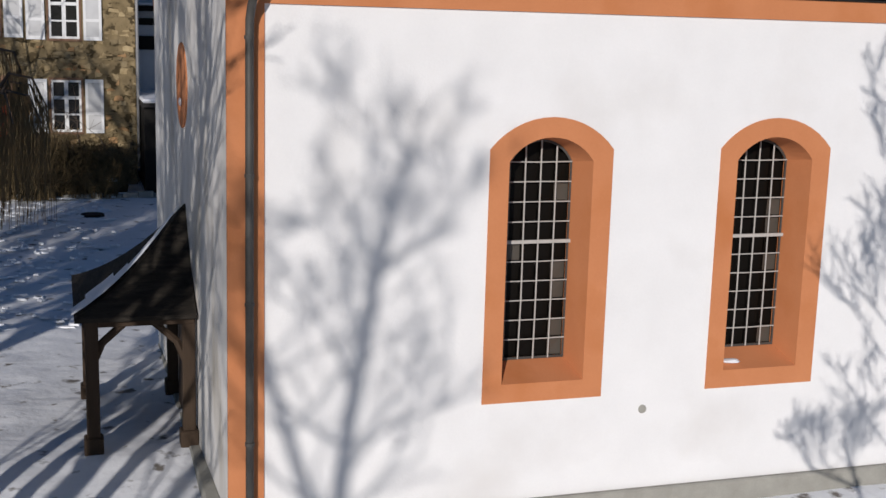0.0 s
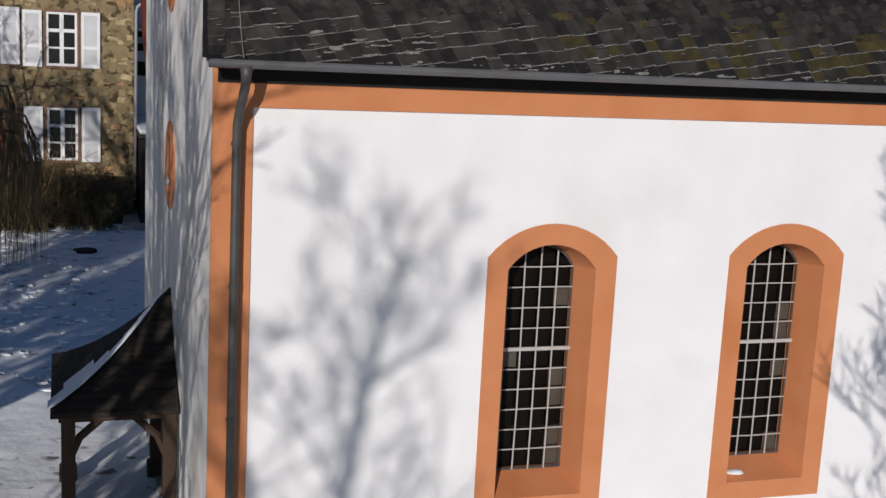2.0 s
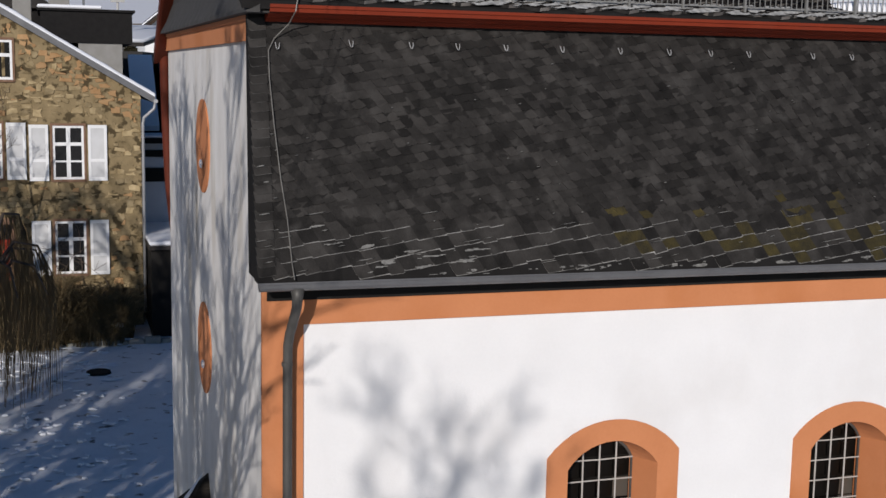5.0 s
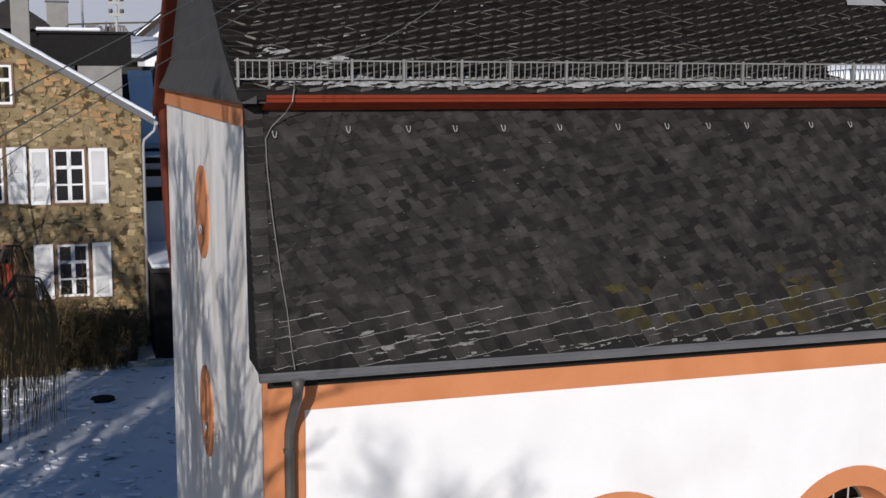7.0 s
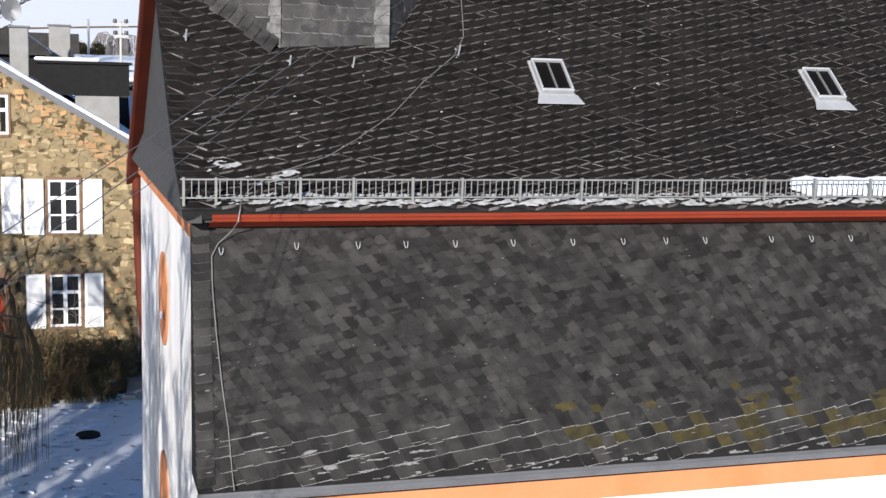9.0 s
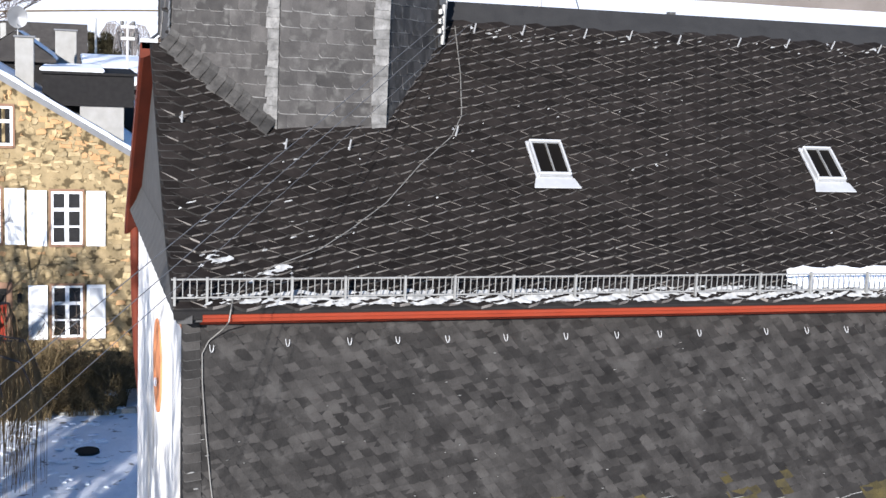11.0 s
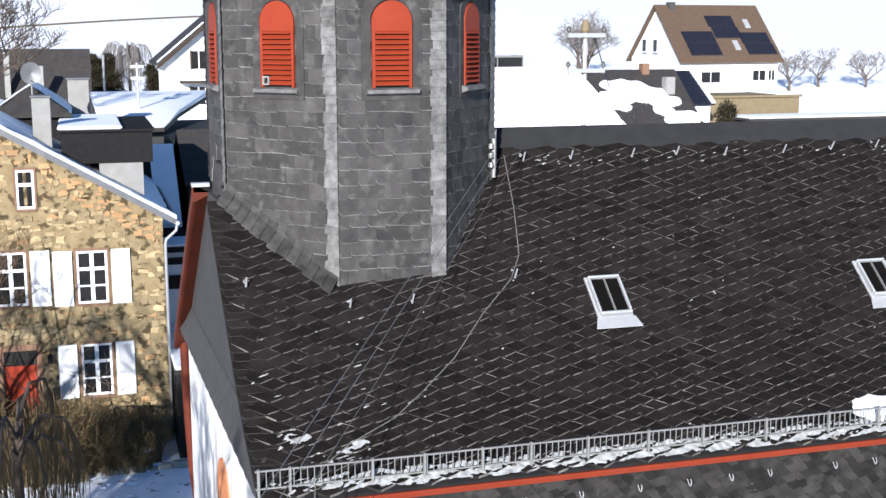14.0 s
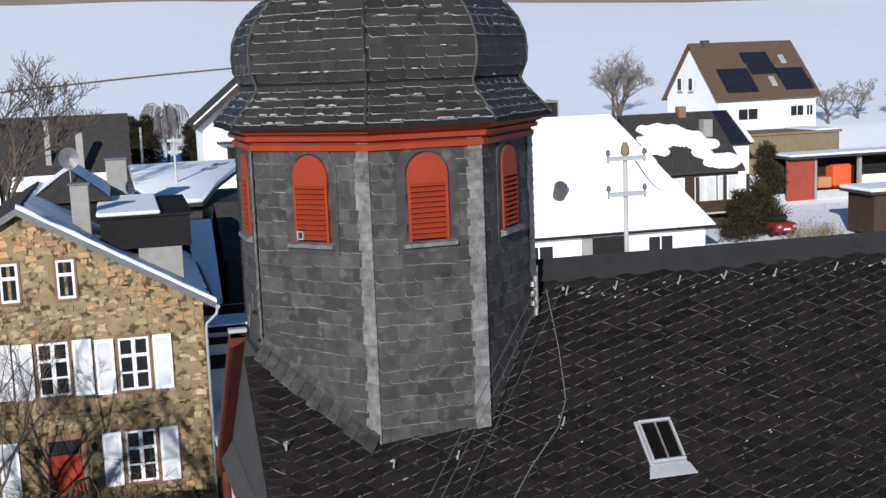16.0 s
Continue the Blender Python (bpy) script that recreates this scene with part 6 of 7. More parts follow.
for at, hh, seed, lean in (((-5.3, -5.0, 0), 12.4, 1, (-0.4, 0)), ((-5.9, -8.6, 0), 12.8, 2, (0.1, 0)), ((-6.9, -6.0, 0), 13.2, 5, (0, 0)), ((-4.9, -3.2, 0), 12.0, 21, (-0.3, 0)), ((-4.4, -4.3, 0), 10.6, 28, (-0.3, 0)), ((-4.3, -1.2, 0), 11.0, 26, (-0.2, 0))):
    upright_tree(at, hh, 0.13, seed, 2.0, 13, "narrow bare tree beside the church", lean)
bare_tree((-6.4, -7.2, -0.1), 14.0, 0.24, 14, "tall bare tree with upright limbs", 4, 0.40, 5, spread=0.45, thin=0.022)
bare_tree((-9.8, 2.2, 0.3), 12.5, 0.34, 52, "stout bare tree in the snowy yard", 5, 0.30, 6, spread=0.7, thin=0.03)
bare_tree((-17.5, -10.0, 0.0), 18.0, 0.38, 94, "broad bare tree in the snowy yard", 5, 0.30, 6, spread=0.7, thin=0.03)
bare_tree((-8.6, -1.5, 0.2), 13.0, 0.26, 17, "bare tree in the snowy yard", 5, 0.36, 5, spread=0.6, thin=0.02)
bare_tree((-12.0, -5.5, 0.0), 14.0, 0.26, 18, "bare tree in the snowy yard", 5, 0.36, 5, spread=0.6, thin=0.02)
bare_tree((-7.8, 3.4, 0.3), 12.0, 0.24, 19, "bare tree in the snowy yard", 5, 0.36, 5, spread=0.5, thin=0.02)
bare_tree((-10.5, 7.5, 0.4), 14.0, 0.28, 23, "bare tree in the snowy yard", 5, 0.36, 5, spread=0.6, thin=0.02)
bare_tree((-13.0, 13.0, 0.4), 15.0, 0.28, 29, "bare tree in the snowy yard", 5, 0.36, 5, spread=0.6, thin=0.02)
def weeping_tree(at, seed, wide=1.0, tall=1.0, twig=None):
    """A small tree with arching limbs and curtains of hanging twigs."""
    rr = random.Random(seed)
    t = thing("tree", "weeping tree with long hanging brown twigs", "tree", at=at)
    b1, b2 = bmesh.new(), bmesh.new()
    x, y, z = at
    tube(b1, [(x, y, z - 0.2), (x + 0.1, y, z + 1.8 * tall), (x + 0.05, y + 0.1, z + 3.8 * tall), (x + 0.2, y, z + 5.2 * tall)], [0.17, 0.14, 0.12, 0.09], 9, False)
    for k in range(12):
        a = 2 * math.pi * (k + rr.uniform(-0.3, 0.3)) / 12
        out = rr.uniform(1.3, 2.3) * wide if twig is None else rr.uniform(0.4, 2.2) * wide
        h0 = rr.uniform(3.6, 5.2) * tall
        pts = [Vector((x + 0.1, y, z + h0)), Vector((x + 0.45 * out * math.cos(a), y + 0.45 * out * math.sin(a), z + h0 + 0.9)), Vector((x + 0.8 * out * math.cos(a), y + 0.8 * out * math.sin(a), z + h0 + 0.8)), Vector((x + out * math.cos(a), y + out * math.sin(a), z + h0 + 0.1))]
        tube(b1, pts, [0.06, 0.045, 0.03, 0.018] if twig is None else [0.05, 0.03, 0.02, 0.012], 5, False)
        for q in range(38 if twig is None else 42):
            g = rr.uniform(0.5, 2.99)
            i = int(g)
            p = pts[i].lerp(pts[i + 1], g - i)
            ln = rr.uniform(1.2, 4.2) if twig is None else rr.uniform(0.6, 3.4)
            e = p + Vector((rr.uniform(-0.35, 0.35), rr.uniform(-0.35, 0.35), -min(ln, p.z - z - 0.5)))
            m = p.lerp(e, 0.35) + Vector((0.16 * math.cos(a), 0.16 * math.sin(a), 0.12))
            tube(b2, [p, m, e], [0.012, 0.010, 0.006] if twig is None else [0.022, 0.02, 0.012], 3, False)
    part("trunk", b1, BARK, t, "", True)
    part("crown", b2, twig or WEEP, t, "hanging brown twigs")


# weeping tree in front of the stone house, and a bare tree behind it
weeping_tree((-3.75, 20.0, 0.4), 31, 1.15, 0.82)
bare_tree((-6.1, 26.6, 0.4), 10.4, 0.10, 37, "slender bare tree in front of the stone house", 5, 0.35, 5, spread=0.8, thin=0.009)
bare_tree((-9.9, 43.5, 1.2), 18.6, 0.20, 41, "bare tree behind the stone house", 5, 0.54, 6, spread=0.55, thin=0.022, twig=BARK, tilt=(0.41, 0))


def shrub(at, w, d, h, count, seed, label, material, stiff=1.0):
    """A twiggy bush of many bent shoots."""
    rr = random.Random(seed)
    bm = bmesh.new()
    for k in range(count):
        x, y = at[0] + rr.uniform(-w, w), at[1] + rr.uniform(-d, d)
        hh = h * rr.uniform(0.4, 1.0) * (1 - 0.35 * (abs(x - at[0]) / w) ** 2)
        dx, dy = rr.uniform(-0.5, 0.5) * hh, rr.uniform(-0.5, 0.3) * hh
        z0 = at[2]
        tube(bm, [(x, y, z0), (x + dx * 0.3, y + dy * 0.3, z0 + hh * 0.55), (x + dx * 0.75, y + dy * 0.75, z0 + hh * 0.9), (x + dx * 1.25, y + dy * 1.25, z0 + hh * rr.uniform(0.75, 1.05))], [0.016, 0.012, 0.008, 0.004], 3, False)
        for q in range(3):
            f = rr.uniform(0.4, 0.95)
            p = Vector((x + dx * f, y + dy * f, z0 + hh * f))
            e = p + Vector((rr.uniform(-0.35, 0.35), rr.uniform(-0.35, 0.35), rr.uniform(-0.1, 0.35)))
            tube(bm, [p, p.lerp(e, 0.5) + Vector((0, 0, 0.03)), e], [0.008, 0.006, 0.003], 3, False)
    tagged(part("bush", bm, material, None), label, "bush", "bushes before the stone house")


for k, (x, y, w, d, h, n) in enumerate(((-4.9, 27.9, 1.3, 0.8, 2.7, 800), (-2.6, 28.2, 1.3, 0.8, 2.4, 900), (-0.7, 28.2, 1.0, 0.7, 2.0, 600), (-7.4, 27.6, 1.4, 0.9, 2.6, 500), (-3.6, 26.9, 1.6, 0.5, 1.4, 600), (-1.2, 27.2, 1.2, 0.4, 1.0, 350))):
    shrub((x, y, 0.45), w, d, h, n, 50 + k, "dense leafless brown garden bush", BUSH)
# low garden wall, flower tubs and a drain cover
bm = bmesh.new()
rr = random.Random(6)
x = -9.0
gw = thing("garden_wall", "low dry-stone garden edging before the house", "garden wall", at=(-3, 26.5, 0.3))
while x < 1.2:
    w = rr.uniform(0.3, 0.6)
    y = 26.9 + 0.075 * (x + 1.3)
    part("stone", boxes((x, x + w - 0.02, y, y + 0.3, 0.2, 0.52 + rr.uniform(-0.05, 0.08)), bevel=0.03), GREYSTONE, gw)
    x += w
for k, (x, y, s) in enumerate(((-1.9, 27.35, 0.16), (-0.2, 27.6, 0.24))):
    tub = thing("flower_tub", "round stone flower tub with a cap of snow", "planter", "flower tubs", at=(x, y, 0.4))
    bm = bmesh.new()
    tube(bm, [(x, y, 0.36), (x, y, 0.50), (x, y, 0.9)], [s * 0.75, s * 0.9, s], 14)
    part("bowl", bm, PIPE, tub)
    bm = bmesh.new()
    tube(bm, [(x, y, 0.895), (x, y, 0.96), (x, y, 1.0)], [s * 0.95, s * 0.8, s * 0.3], 14)
    part("snow_cap", bm, SNOW, tub, "snow cap", True)
rr = random.Random(19)
lumps = [(rr.uniform(-6.5, 0.6), rr.uniform(-0.35, 0.5), rr.uniform(0.10, 0.38), rr.uniform(0.07, 0.16)) for k in range(26)]
snow_scraps("bed_snow", lumps, lambda x, dy: Matrix.Translation((x, 26.95 + 0.075 * (x + 1.3) + dy, 0.53 if 0 < dy < 0.3 else 0.44)), "scraps of snow lying along the garden edging", SNOW)
clods = [(rr.uniform(-6.0, -0.4), rr.uniform(-1.0, 26.2), rr.uniform(0.05, 0.24), rr.uniform(0.05, 0.16)) for k in range(620)]
clods = [c for c in clods if c[1] > 9.5]
snow_scraps("yard_clods", clods, lambda x, y: Matrix.Translation((x, y, ground_height(x, y) - 0.02)) @ Matrix.Rotation(0.6 * math.sin(7 * x + 3 * y), 4, "Z") @ Matrix.Diagonal((1, 1, 2.2, 1)), "trodden clods and ridges of snow in the yard", SNOW)
cover = thing("manhole_cover", "dark round drain cover in the snow", "manhole cover", at=(-0.95, 23.4, 0.42))
bm = bmesh.new()
tube(bm, [(-0.95, 23.4, 0.40), (-0.95, 23.4, 0.475)], [0.36, 0.34], 20)
part("lid", bm, DARK, cover)

# annex beyond the stone house: pale wall, dark openings, snowy lean-to roof
annex = thing("annex", "shaded outbuilding with a snowy lean-to roof", "outbuilding", at=(2.4, 33, 0.4))
part("wall", boxes((0.95, 6.0, 33.0, 38.0, 0.4, 6.5)), BLUESHADE, annex, "pale rendered wall in shade")
part("roof", boxes((0.85, 6.2, 32.6, 36.8, 6.5, 6.7)), UNDER, annex, "black flat roof")
part("lean_to", boxes((0.9, 2.6, 27.8, 33.0, 0.4, 3.35)), DARK, annex, "dark timber lean-to")
part("lean_to_roof", boxes((0.82, 2.7, 27.6, 33.0, 3.35, 3.48)), DARKROOF, annex)
part("lean_to_snow", boxes((0.84, 2.68, 27.65, 33.0, 3.48, 3.62), bevel=0.04), SNOW, annex)
bm = bmesh.new()
prism(bm, [(0.98, 36.9, 6.95), (0.98, 40.3, 9.75), (0.98, 40.3, 9.55), (0.98, 36.9, 6.75)], (0.97, 0, 0))
part("wing_snow", bm, SNOW, annex, "shaded snow on the wing roof")
part("roof_snow", boxes((0.87, 6.1, 32.62, 34.4, 6.704, 6.80), bevel=0.03), SNOW, annex, "shaded snow on the flat roof")
part("window_band", boxes((0.97, 5.8, 32.93, 33.0, 6.0, 6.25)), DARK, annex)
part("window_band", boxes((0.97, 5.8, 32.93, 33.0, 5.1, 5.6)), DARK, annex)


# ---- village beyond ----
def gable_house(name, label, x0, x1, y0, y1, zg, ze, zr, wall_mat, roof_mat, axis_x=True, over=0.4, turn=0.0):
    """A plain house: walls with gables and an overhanging roof, turned about its middle."""
    cx, cy = (x0 + x1) / 2, (y0 + y1) / 2
    h = thing(name, label, "house", at=(cx, cy, zg))
    h.rotation_euler = (0, 0, math.radians(turn))
    a, b, c, d = x0 - cx, x1 - cx, y0 - cy, y1 - cy
    ze, zr = ze - zg, zr - zg
    bm = bmesh.new()
    if axis_x:
        prism(bm, [(a, c, -1), (a, d, -1), (a, d, ze), (a, 0, zr), (a, c, ze)], (b - a, 0, 0))
    else:
        prism(bm, [(a, c, -1), (b, c, -1), (b, c, ze), (0, c, zr), (a, c, ze)], (0, d - c, 0))
    put_local("wall", bm, wall_mat, h)
    bm = bmesh.new()
    half = (d - c) / 2 if axis_x else (b - a) / 2
    k = (zr - ze) / half
    for sg in (1, -1):
        e, z = sg * (half + over), ze - k * over
        if axis_x:
            loft(bm, [[(x, 0, zr + 0.05), (x, e, z + 0.05), (x, e, z + 0.22), (x, 0, zr + 0.24)] for x in (a - over, b + over)], True, True)
        else:
            loft(bm, [[(0, y, zr + 0.05), (e, y, z + 0.05), (e, y, z + 0.22), (0, y, zr + 0.24)] for y in (c - over, d + over)], True, True)
    put_local("roof", bm, roof_mat, h)
    return h


def put_local(name, bm, material, parent, label=""):
    ob = new(name, finish(bm, name, material))
    ob.parent = parent
    return tagged(ob, label)


def far_window(h, x0, x1, y, z0, z1, frame_mat=None, pane=None):
    w = new("window")
    w.parent = h
    w.location = ((x0 + x1) / 2, y, z0)
    hx, hz = (x1 - x0) / 2, z1 - z0
    put_local("pane", boxes((-hx, hx, -0.02, 0.05, 0, hz)), pane or GLASS, w)
    put_local("frame", boxes((-hx - 0.08, -hx, -0.05, 0.03, -0.08, hz + 0.08), (hx, hx + 0.08, -0.05, 0.03, -0.08, hz + 0.08), (-hx, hx, -0.05, 0.03, hz, hz + 0.08), (-hx, hx, -0.05, 0.03, -0.08, 0), (-0.04, 0.04, -0.04, 0.02, 0, hz)), frame_mat or WHITE, w)
    return w


# white barn with a snow-covered hipped roof
barn = thing("barn", "long white barn under a snow-covered roof", "barn", at=(24, 65, 2.0))
put_local("wall", boxes((-14, 11.7, -3, 9, -1, 2.75)), RENDER_WHITE, barn, "white rendered wall")
bm = bmesh.new()
e = [(-14.6, -3.5, 2.62), (12.3, -3.5, 2.62), (12.3, 9.5, 2.62), (-14.6, 9.5, 2.62)]
rd = [(-14.6, 4.0, 9.95), (8.0, 4.0, 9.95)]
v = [bm.verts.new(p) for p in e + rd]
for f in ((0, 1, 5, 4), (1, 2, 5), (2, 3, 4, 5), (3, 0, 4), (3, 2, 1, 0)):
    bm.faces.new([v[i] for i in f])
put_local("roof", bm, SNOW, barn, "unbroken snow on the roof")
put_local("eaves_board", boxes((-14.6, 12.35, -3.58, -3.5, 2.48, 2.66)), DARK, barn)
far_window(barn, 7.6, 9.3, -3.02, 0.9, 2.1)
far_window(barn, -1.0, 0.9, -3.02, 0.8, 2.0)
far_window(barn, -7.0, -5.2, -3.02, 0.8, 2.0)
put_local("gateway", boxes((3.6, 6.0, -3.1, -2.9, -1, 2.3)), DARK, barn, "dark barn gateway")
put_local("gate_post", boxes((2.9, 3.6, -3.14, -2.9, -1, 2.45)), LIGHTSTONE, barn)
put_local("porch_roof", boxes((4.4, 6.8, -4.4, -3.1, 0.6, 0.75)), DARKROOF, barn)
bm = bmesh.new()
tube(bm, [(2.1, -1.1, 4.9), (2.1, -1.6, 5.75), (2.1, -1.62, 5.76)], [0.42, 0.42, 0.30], 14)
put_local("roof_vent", bm, PIPE, barn, "round dark roof vent")

# utility poles with cross-arms
def utility_pole(x, y, z0, z1, arms, label, wide=0.85, rad=0.13):
    p = thing("utility_pole", label, "utility pole", "utility poles", at=(x, y, z0))
    bm = bmesh.new()
    tube(bm, [(x, y, z0 - 0.3), (x, y, z1)], [rad, rad * 0.75], 8)
    part("shaft", bm, CONCRETE, p)
    for z in arms:
        part("cross_arm", boxes((x - wide, x + wide, y - 0.1, y - 0.02, z - 0.07, z + 0.07)), CONCRETE, p)
        for dx in (-wide + 0.06, wide - 0.06):
            bm = bmesh.new()
            tube(bm, [(x + dx, y, z + 0.04), (x + dx, y, z + 0.12), (x + dx, y, z + 0.26)], [0.04, 0.10, 0.08], 8)
            part("insulator", bm, PIPE, p)


# roof mast behind the ridge of the church
mast2 = thing("roof_mast", "galvanised roof mast with two cross-arms and dark insulators", "roof mast", at=(5.1, 4.6, 12.3))
bm = bmesh.new()
tube(bm, [(5.1, 4.6, 12.2), (5.1, 4.6, 14.30)], [0.031, 0.030], 10)
part("shaft", bm, CONCRETE, mast2)
bm = bmesh.new()
tube(bm, [(5.1, 4.6, 14.28), (5.1, 4.6, 14.31), (5.1, 4.6, 14.40), (5.1, 4.6, 14.46)], [0.045, 0.062, 0.052, 0.028], 10)
part("cap", bm, GARAGEWALL, mast2, "weathered tapered cap")
for z in (14.24, 13.755):
    arm = part("cross_arm", boxes((4.82, 5.38, 4.53, 4.56, z - 0.025, z + 0.025), (4.82, 5.38, 4.53, 4.59, z + 0.025, z + 0.031)), GALV_LIGHT, mast2)
    for x in (4.835, 5.365):
        bm = bmesh.new()
        tube(bm, [(x, 4.56, z - 0.05), (x, 4.56, z + 0.05), (x, 4.56, z + 0.06), (x, 4.56, z + 0.10), (x, 4.56, z + 0.13)], [0.012, 0.012, 0.034, 0.030, 0.016], 8)
        part("insulator", bm, PIPE, mast2, "dark insulator on a bent pin")
bm = bmesh.new()
tube(bm, [Vector((5.25, 4.6, 14.2)).lerp(Vector((38.0, 71.5, 8.2)), f / 20) - Vector((0, 0, 4.5 * (f / 20) * (1 - f / 20))) for f in range(21)], 0.010, 4)
tagged(part("overhead_cable", bm, CABLE, None), "thin dark cable running down to the village", "cable", "cables over the village")
utility_pole(0.92, 46.5, 1.5, 12.95, (12.78, 12.25), "slim pale utility pole with short cross-arms", 0.31, 0.075)
utility_pole(-0.42, 53.4, 1.5, 13.2, (), "slim pale utility pole behind the snowy roof", 0.3, 0.075)
utility_pole(1.22, 100.0, 7.4, 11.85, (), "plain wooden utility pole", 0.8, 0.10)

# mid house with a balcony and snow patches on a brown-grey roof
midh = gable_house("village_house", "brown house with a timber balcony and snow patches", 36.5, 43.6, 72, 82, 2.6, 7.3, 11.2, WOOD, DARKROOF)
def roof_snow_patch(h, cells, zr, slope_run, k, seed):
    """Ragged patches of snow on a south roof slope: a height field over cells of (x, f) that are covered."""
    rr = random.Random(seed)
    bm = bmesh.new()
    nx, nf = 150, 80
    inside = lambda x, f: max(1 - ((x - cx) / rx) ** 2 - ((f - cf) / rf) ** 2 for cx, cf, rx, rf in cells) + 0.55 * noise.noise((x * 1.4, f * 7.0, seed))
    pt = {}
    def vert(i, j):
        if (i, j) not in pt:
            x, f = -3.95 + 7.9 * i / nx, 0.02 + 0.96 * j / nf
            t = max(0.0, min(1.0, inside(x, f) * 3))
            pt[(i, j)] = bm.verts.new((x, -f * slope_run, zr - f * slope_run * k + 0.245 + 0.10 * t))
        return pt[(i, j)]
    for i in range(nx):
        for j in range(nf):
            if inside(-3.95 + 7.9 * (i + 0.5) / nx, 0.02 + 0.96 * (j + 0.5) / nf) > 0:
                bm.faces.new((vert(i, j), vert(i + 1, j), vert(i + 1, j + 1), vert(i, j + 1)))
    put_local("snow_patch", bm, SNOW, h, "ragged snow patch")


roof_snow_patch(midh, [(-1.2, 0.30, 2.1, 0.12), (-2.1, 0.47, 1.5, 0.15), (0.3, 0.44, 1.9, 0.15), (1.6, 0.56, 1.5, 0.10), (-3.4, 0.80, 0.6, 0.12), (2.6, 0.86, 1.7, 0.13), (1.2, 0.72, 0.9, 0.10), (-2.2, 0.64, 0.9, 0.08)], 8.6, 5.4, 0.78, 3)
put_local("balcony_floor", boxes((-3.6, 3.75, -6.4, -5.0, 1.5, 1.65)), CONCRETE, midh)
put_local("balcony_parapet", boxes((-3.6, 3.75, -6.45, -6.35, 1.65, 2.5)), WOOD, midh, "brown timber parapet")
for xa, xb in ((-2.1, -1.0), (0.0, 1.6), (1.9, 3.4)):
    far_window(midh, xa, xb, -5.02, 2.3, 4.1, None, SHUTTER_PANEL)
for x in (-3.5, -0.5, 1.75, 3.65):
    put_local("balcony_post", boxes((x - 0.1, x + 0.1, -6.4, -6.2, 1.65, 4.3)), WOOD, midh)
put_local("chimney", boxes((0.9, 1.5, -0.5, 0.2, 8.1, 9.3)), SANDSTONE, midh)
put_local("chimney", boxes((2.05, 2.8, -2.4, -1.6, 6.0, 8.3)), LIGHTSTONE, midh)
# annex roof with dark panels
annex2 = gable_house("village_house", "low annex with a dark panelled roof and snowy verge", 45.2, 51.2, 84, 92, 4.0, 8.2, 10.7, RENDER_WHITE, PANEL, True, 0.3)
bm = boxes((2.95, 3.32, -4.3, 0.0, 6.93, 7.06))
for v in bm.verts:
    v.co.z += 0.625 * v.co.y
put_local("snow_strip", bm, SNOW, annex2)

# large white house with a brown roof and solar panels
far_house = gable_house("village_house", "white house with a brown tiled roof and solar panels", 55.6, 67.0, 99, 109, 7.8, 11.7, 16.9, RENDER_WHITE, BROWNROOF, True, 0.45, 4)
kz = (16.9 - 11.7) / 5.0
for xa, xb, fa, fb in ((-4.5, -0.9, 0.50, 0.69), (-4.5, -0.9, 0.71, 0.90), (-0.9, 2.3, 0.22, 0.40), (-0.7, 2.4, 0.42, 0.60), (2.2, 5.6, 0.52, 0.70), (2.3, 5.7, 0.72, 0.89), (3.5, 4.1, 0.28, 0.42), (1.0, 1.6, 0.66, 0.81)):
    small = xb - xa < 1
    bm = bmesh.new()
    ya, yb = -fa * 5.45, -fb * 5.45
    za, zb = 9.1 + 0.26 + ya * kz, 9.1 + 0.26 + yb * kz
    loft(bm, [[(xa, ya, za), (xb, ya, za), (xb, yb, zb), (xa, yb, zb)], [(xa, ya, za + 0.12), (xb, ya, za + 0.12), (xb, yb, zb + 0.12), (xa, yb, zb + 0.12)]], True, True)
    put_local("roof_window" if small else "solar_panel", bm, GALV_LIGHT if small else PANEL, far_house, "small roof window" if small else "black solar panel")
put_local("chimney", boxes((-4.6, -3.9, -0.5, 0.2, 8.2, 9.6)), PIPE, far_house)
for xa, xb, za, zb in ((-3.4, -1.2, 1.55, 2.6), (2.7, 4.2, 1.7, 2.7), (4.6, 5.3, 1.7, 2.7)):
    far_window(far_house, xa, xb, -5.02, za, zb)
for ya in (-0.9, 1.3):
    w = new("window")
    w.parent = far_house
    w.location = (-6.12, ya, 4.6)
    put_local("pane", boxes((-0.03, 0.05, 0, 0.8, 0, 1.2)), GLASS, w)
    put_local("frame", boxes((-0.05, 0.03, -0.08, 0, -0.08, 1.28), (-0.05, 0.03, 0.8, 0.88, -0.08, 1.28), (-0.05, 0.03, 0, 0.8, 1.2, 1.28), (-0.05, 0.03, 0, 0.8, -0.08, 0)), WHITE, w)

# open red shed with machinery, flat-roofed garage, small dark shed
shed = thing("open_shed", "open-fronted red shed with a snowy flat roof", "shed", at=(58, 82, 3.2))
put_local("end_wall", boxes((-5.6, -3.0, -2.2, -2.0, 0, 3.9)), REDSHED, shed, "red boarded wall")
# back wall coloured near-black for the shade inside the shed
put_local("back_wall", boxes((-5.6, 14, 0.0, 0.2, 0, 3.9)), DARK, shed)
put_local("roof", boxes((-5.8, 14.2, -3.0, 0.3, 3.75, 3.95)), DARKROOF, shed)
put_local("roof_snow", boxes((-5.8, 14.2, -3.0, 0.3, 3.95, 4.12), bevel=0.05), SNOW, shed)
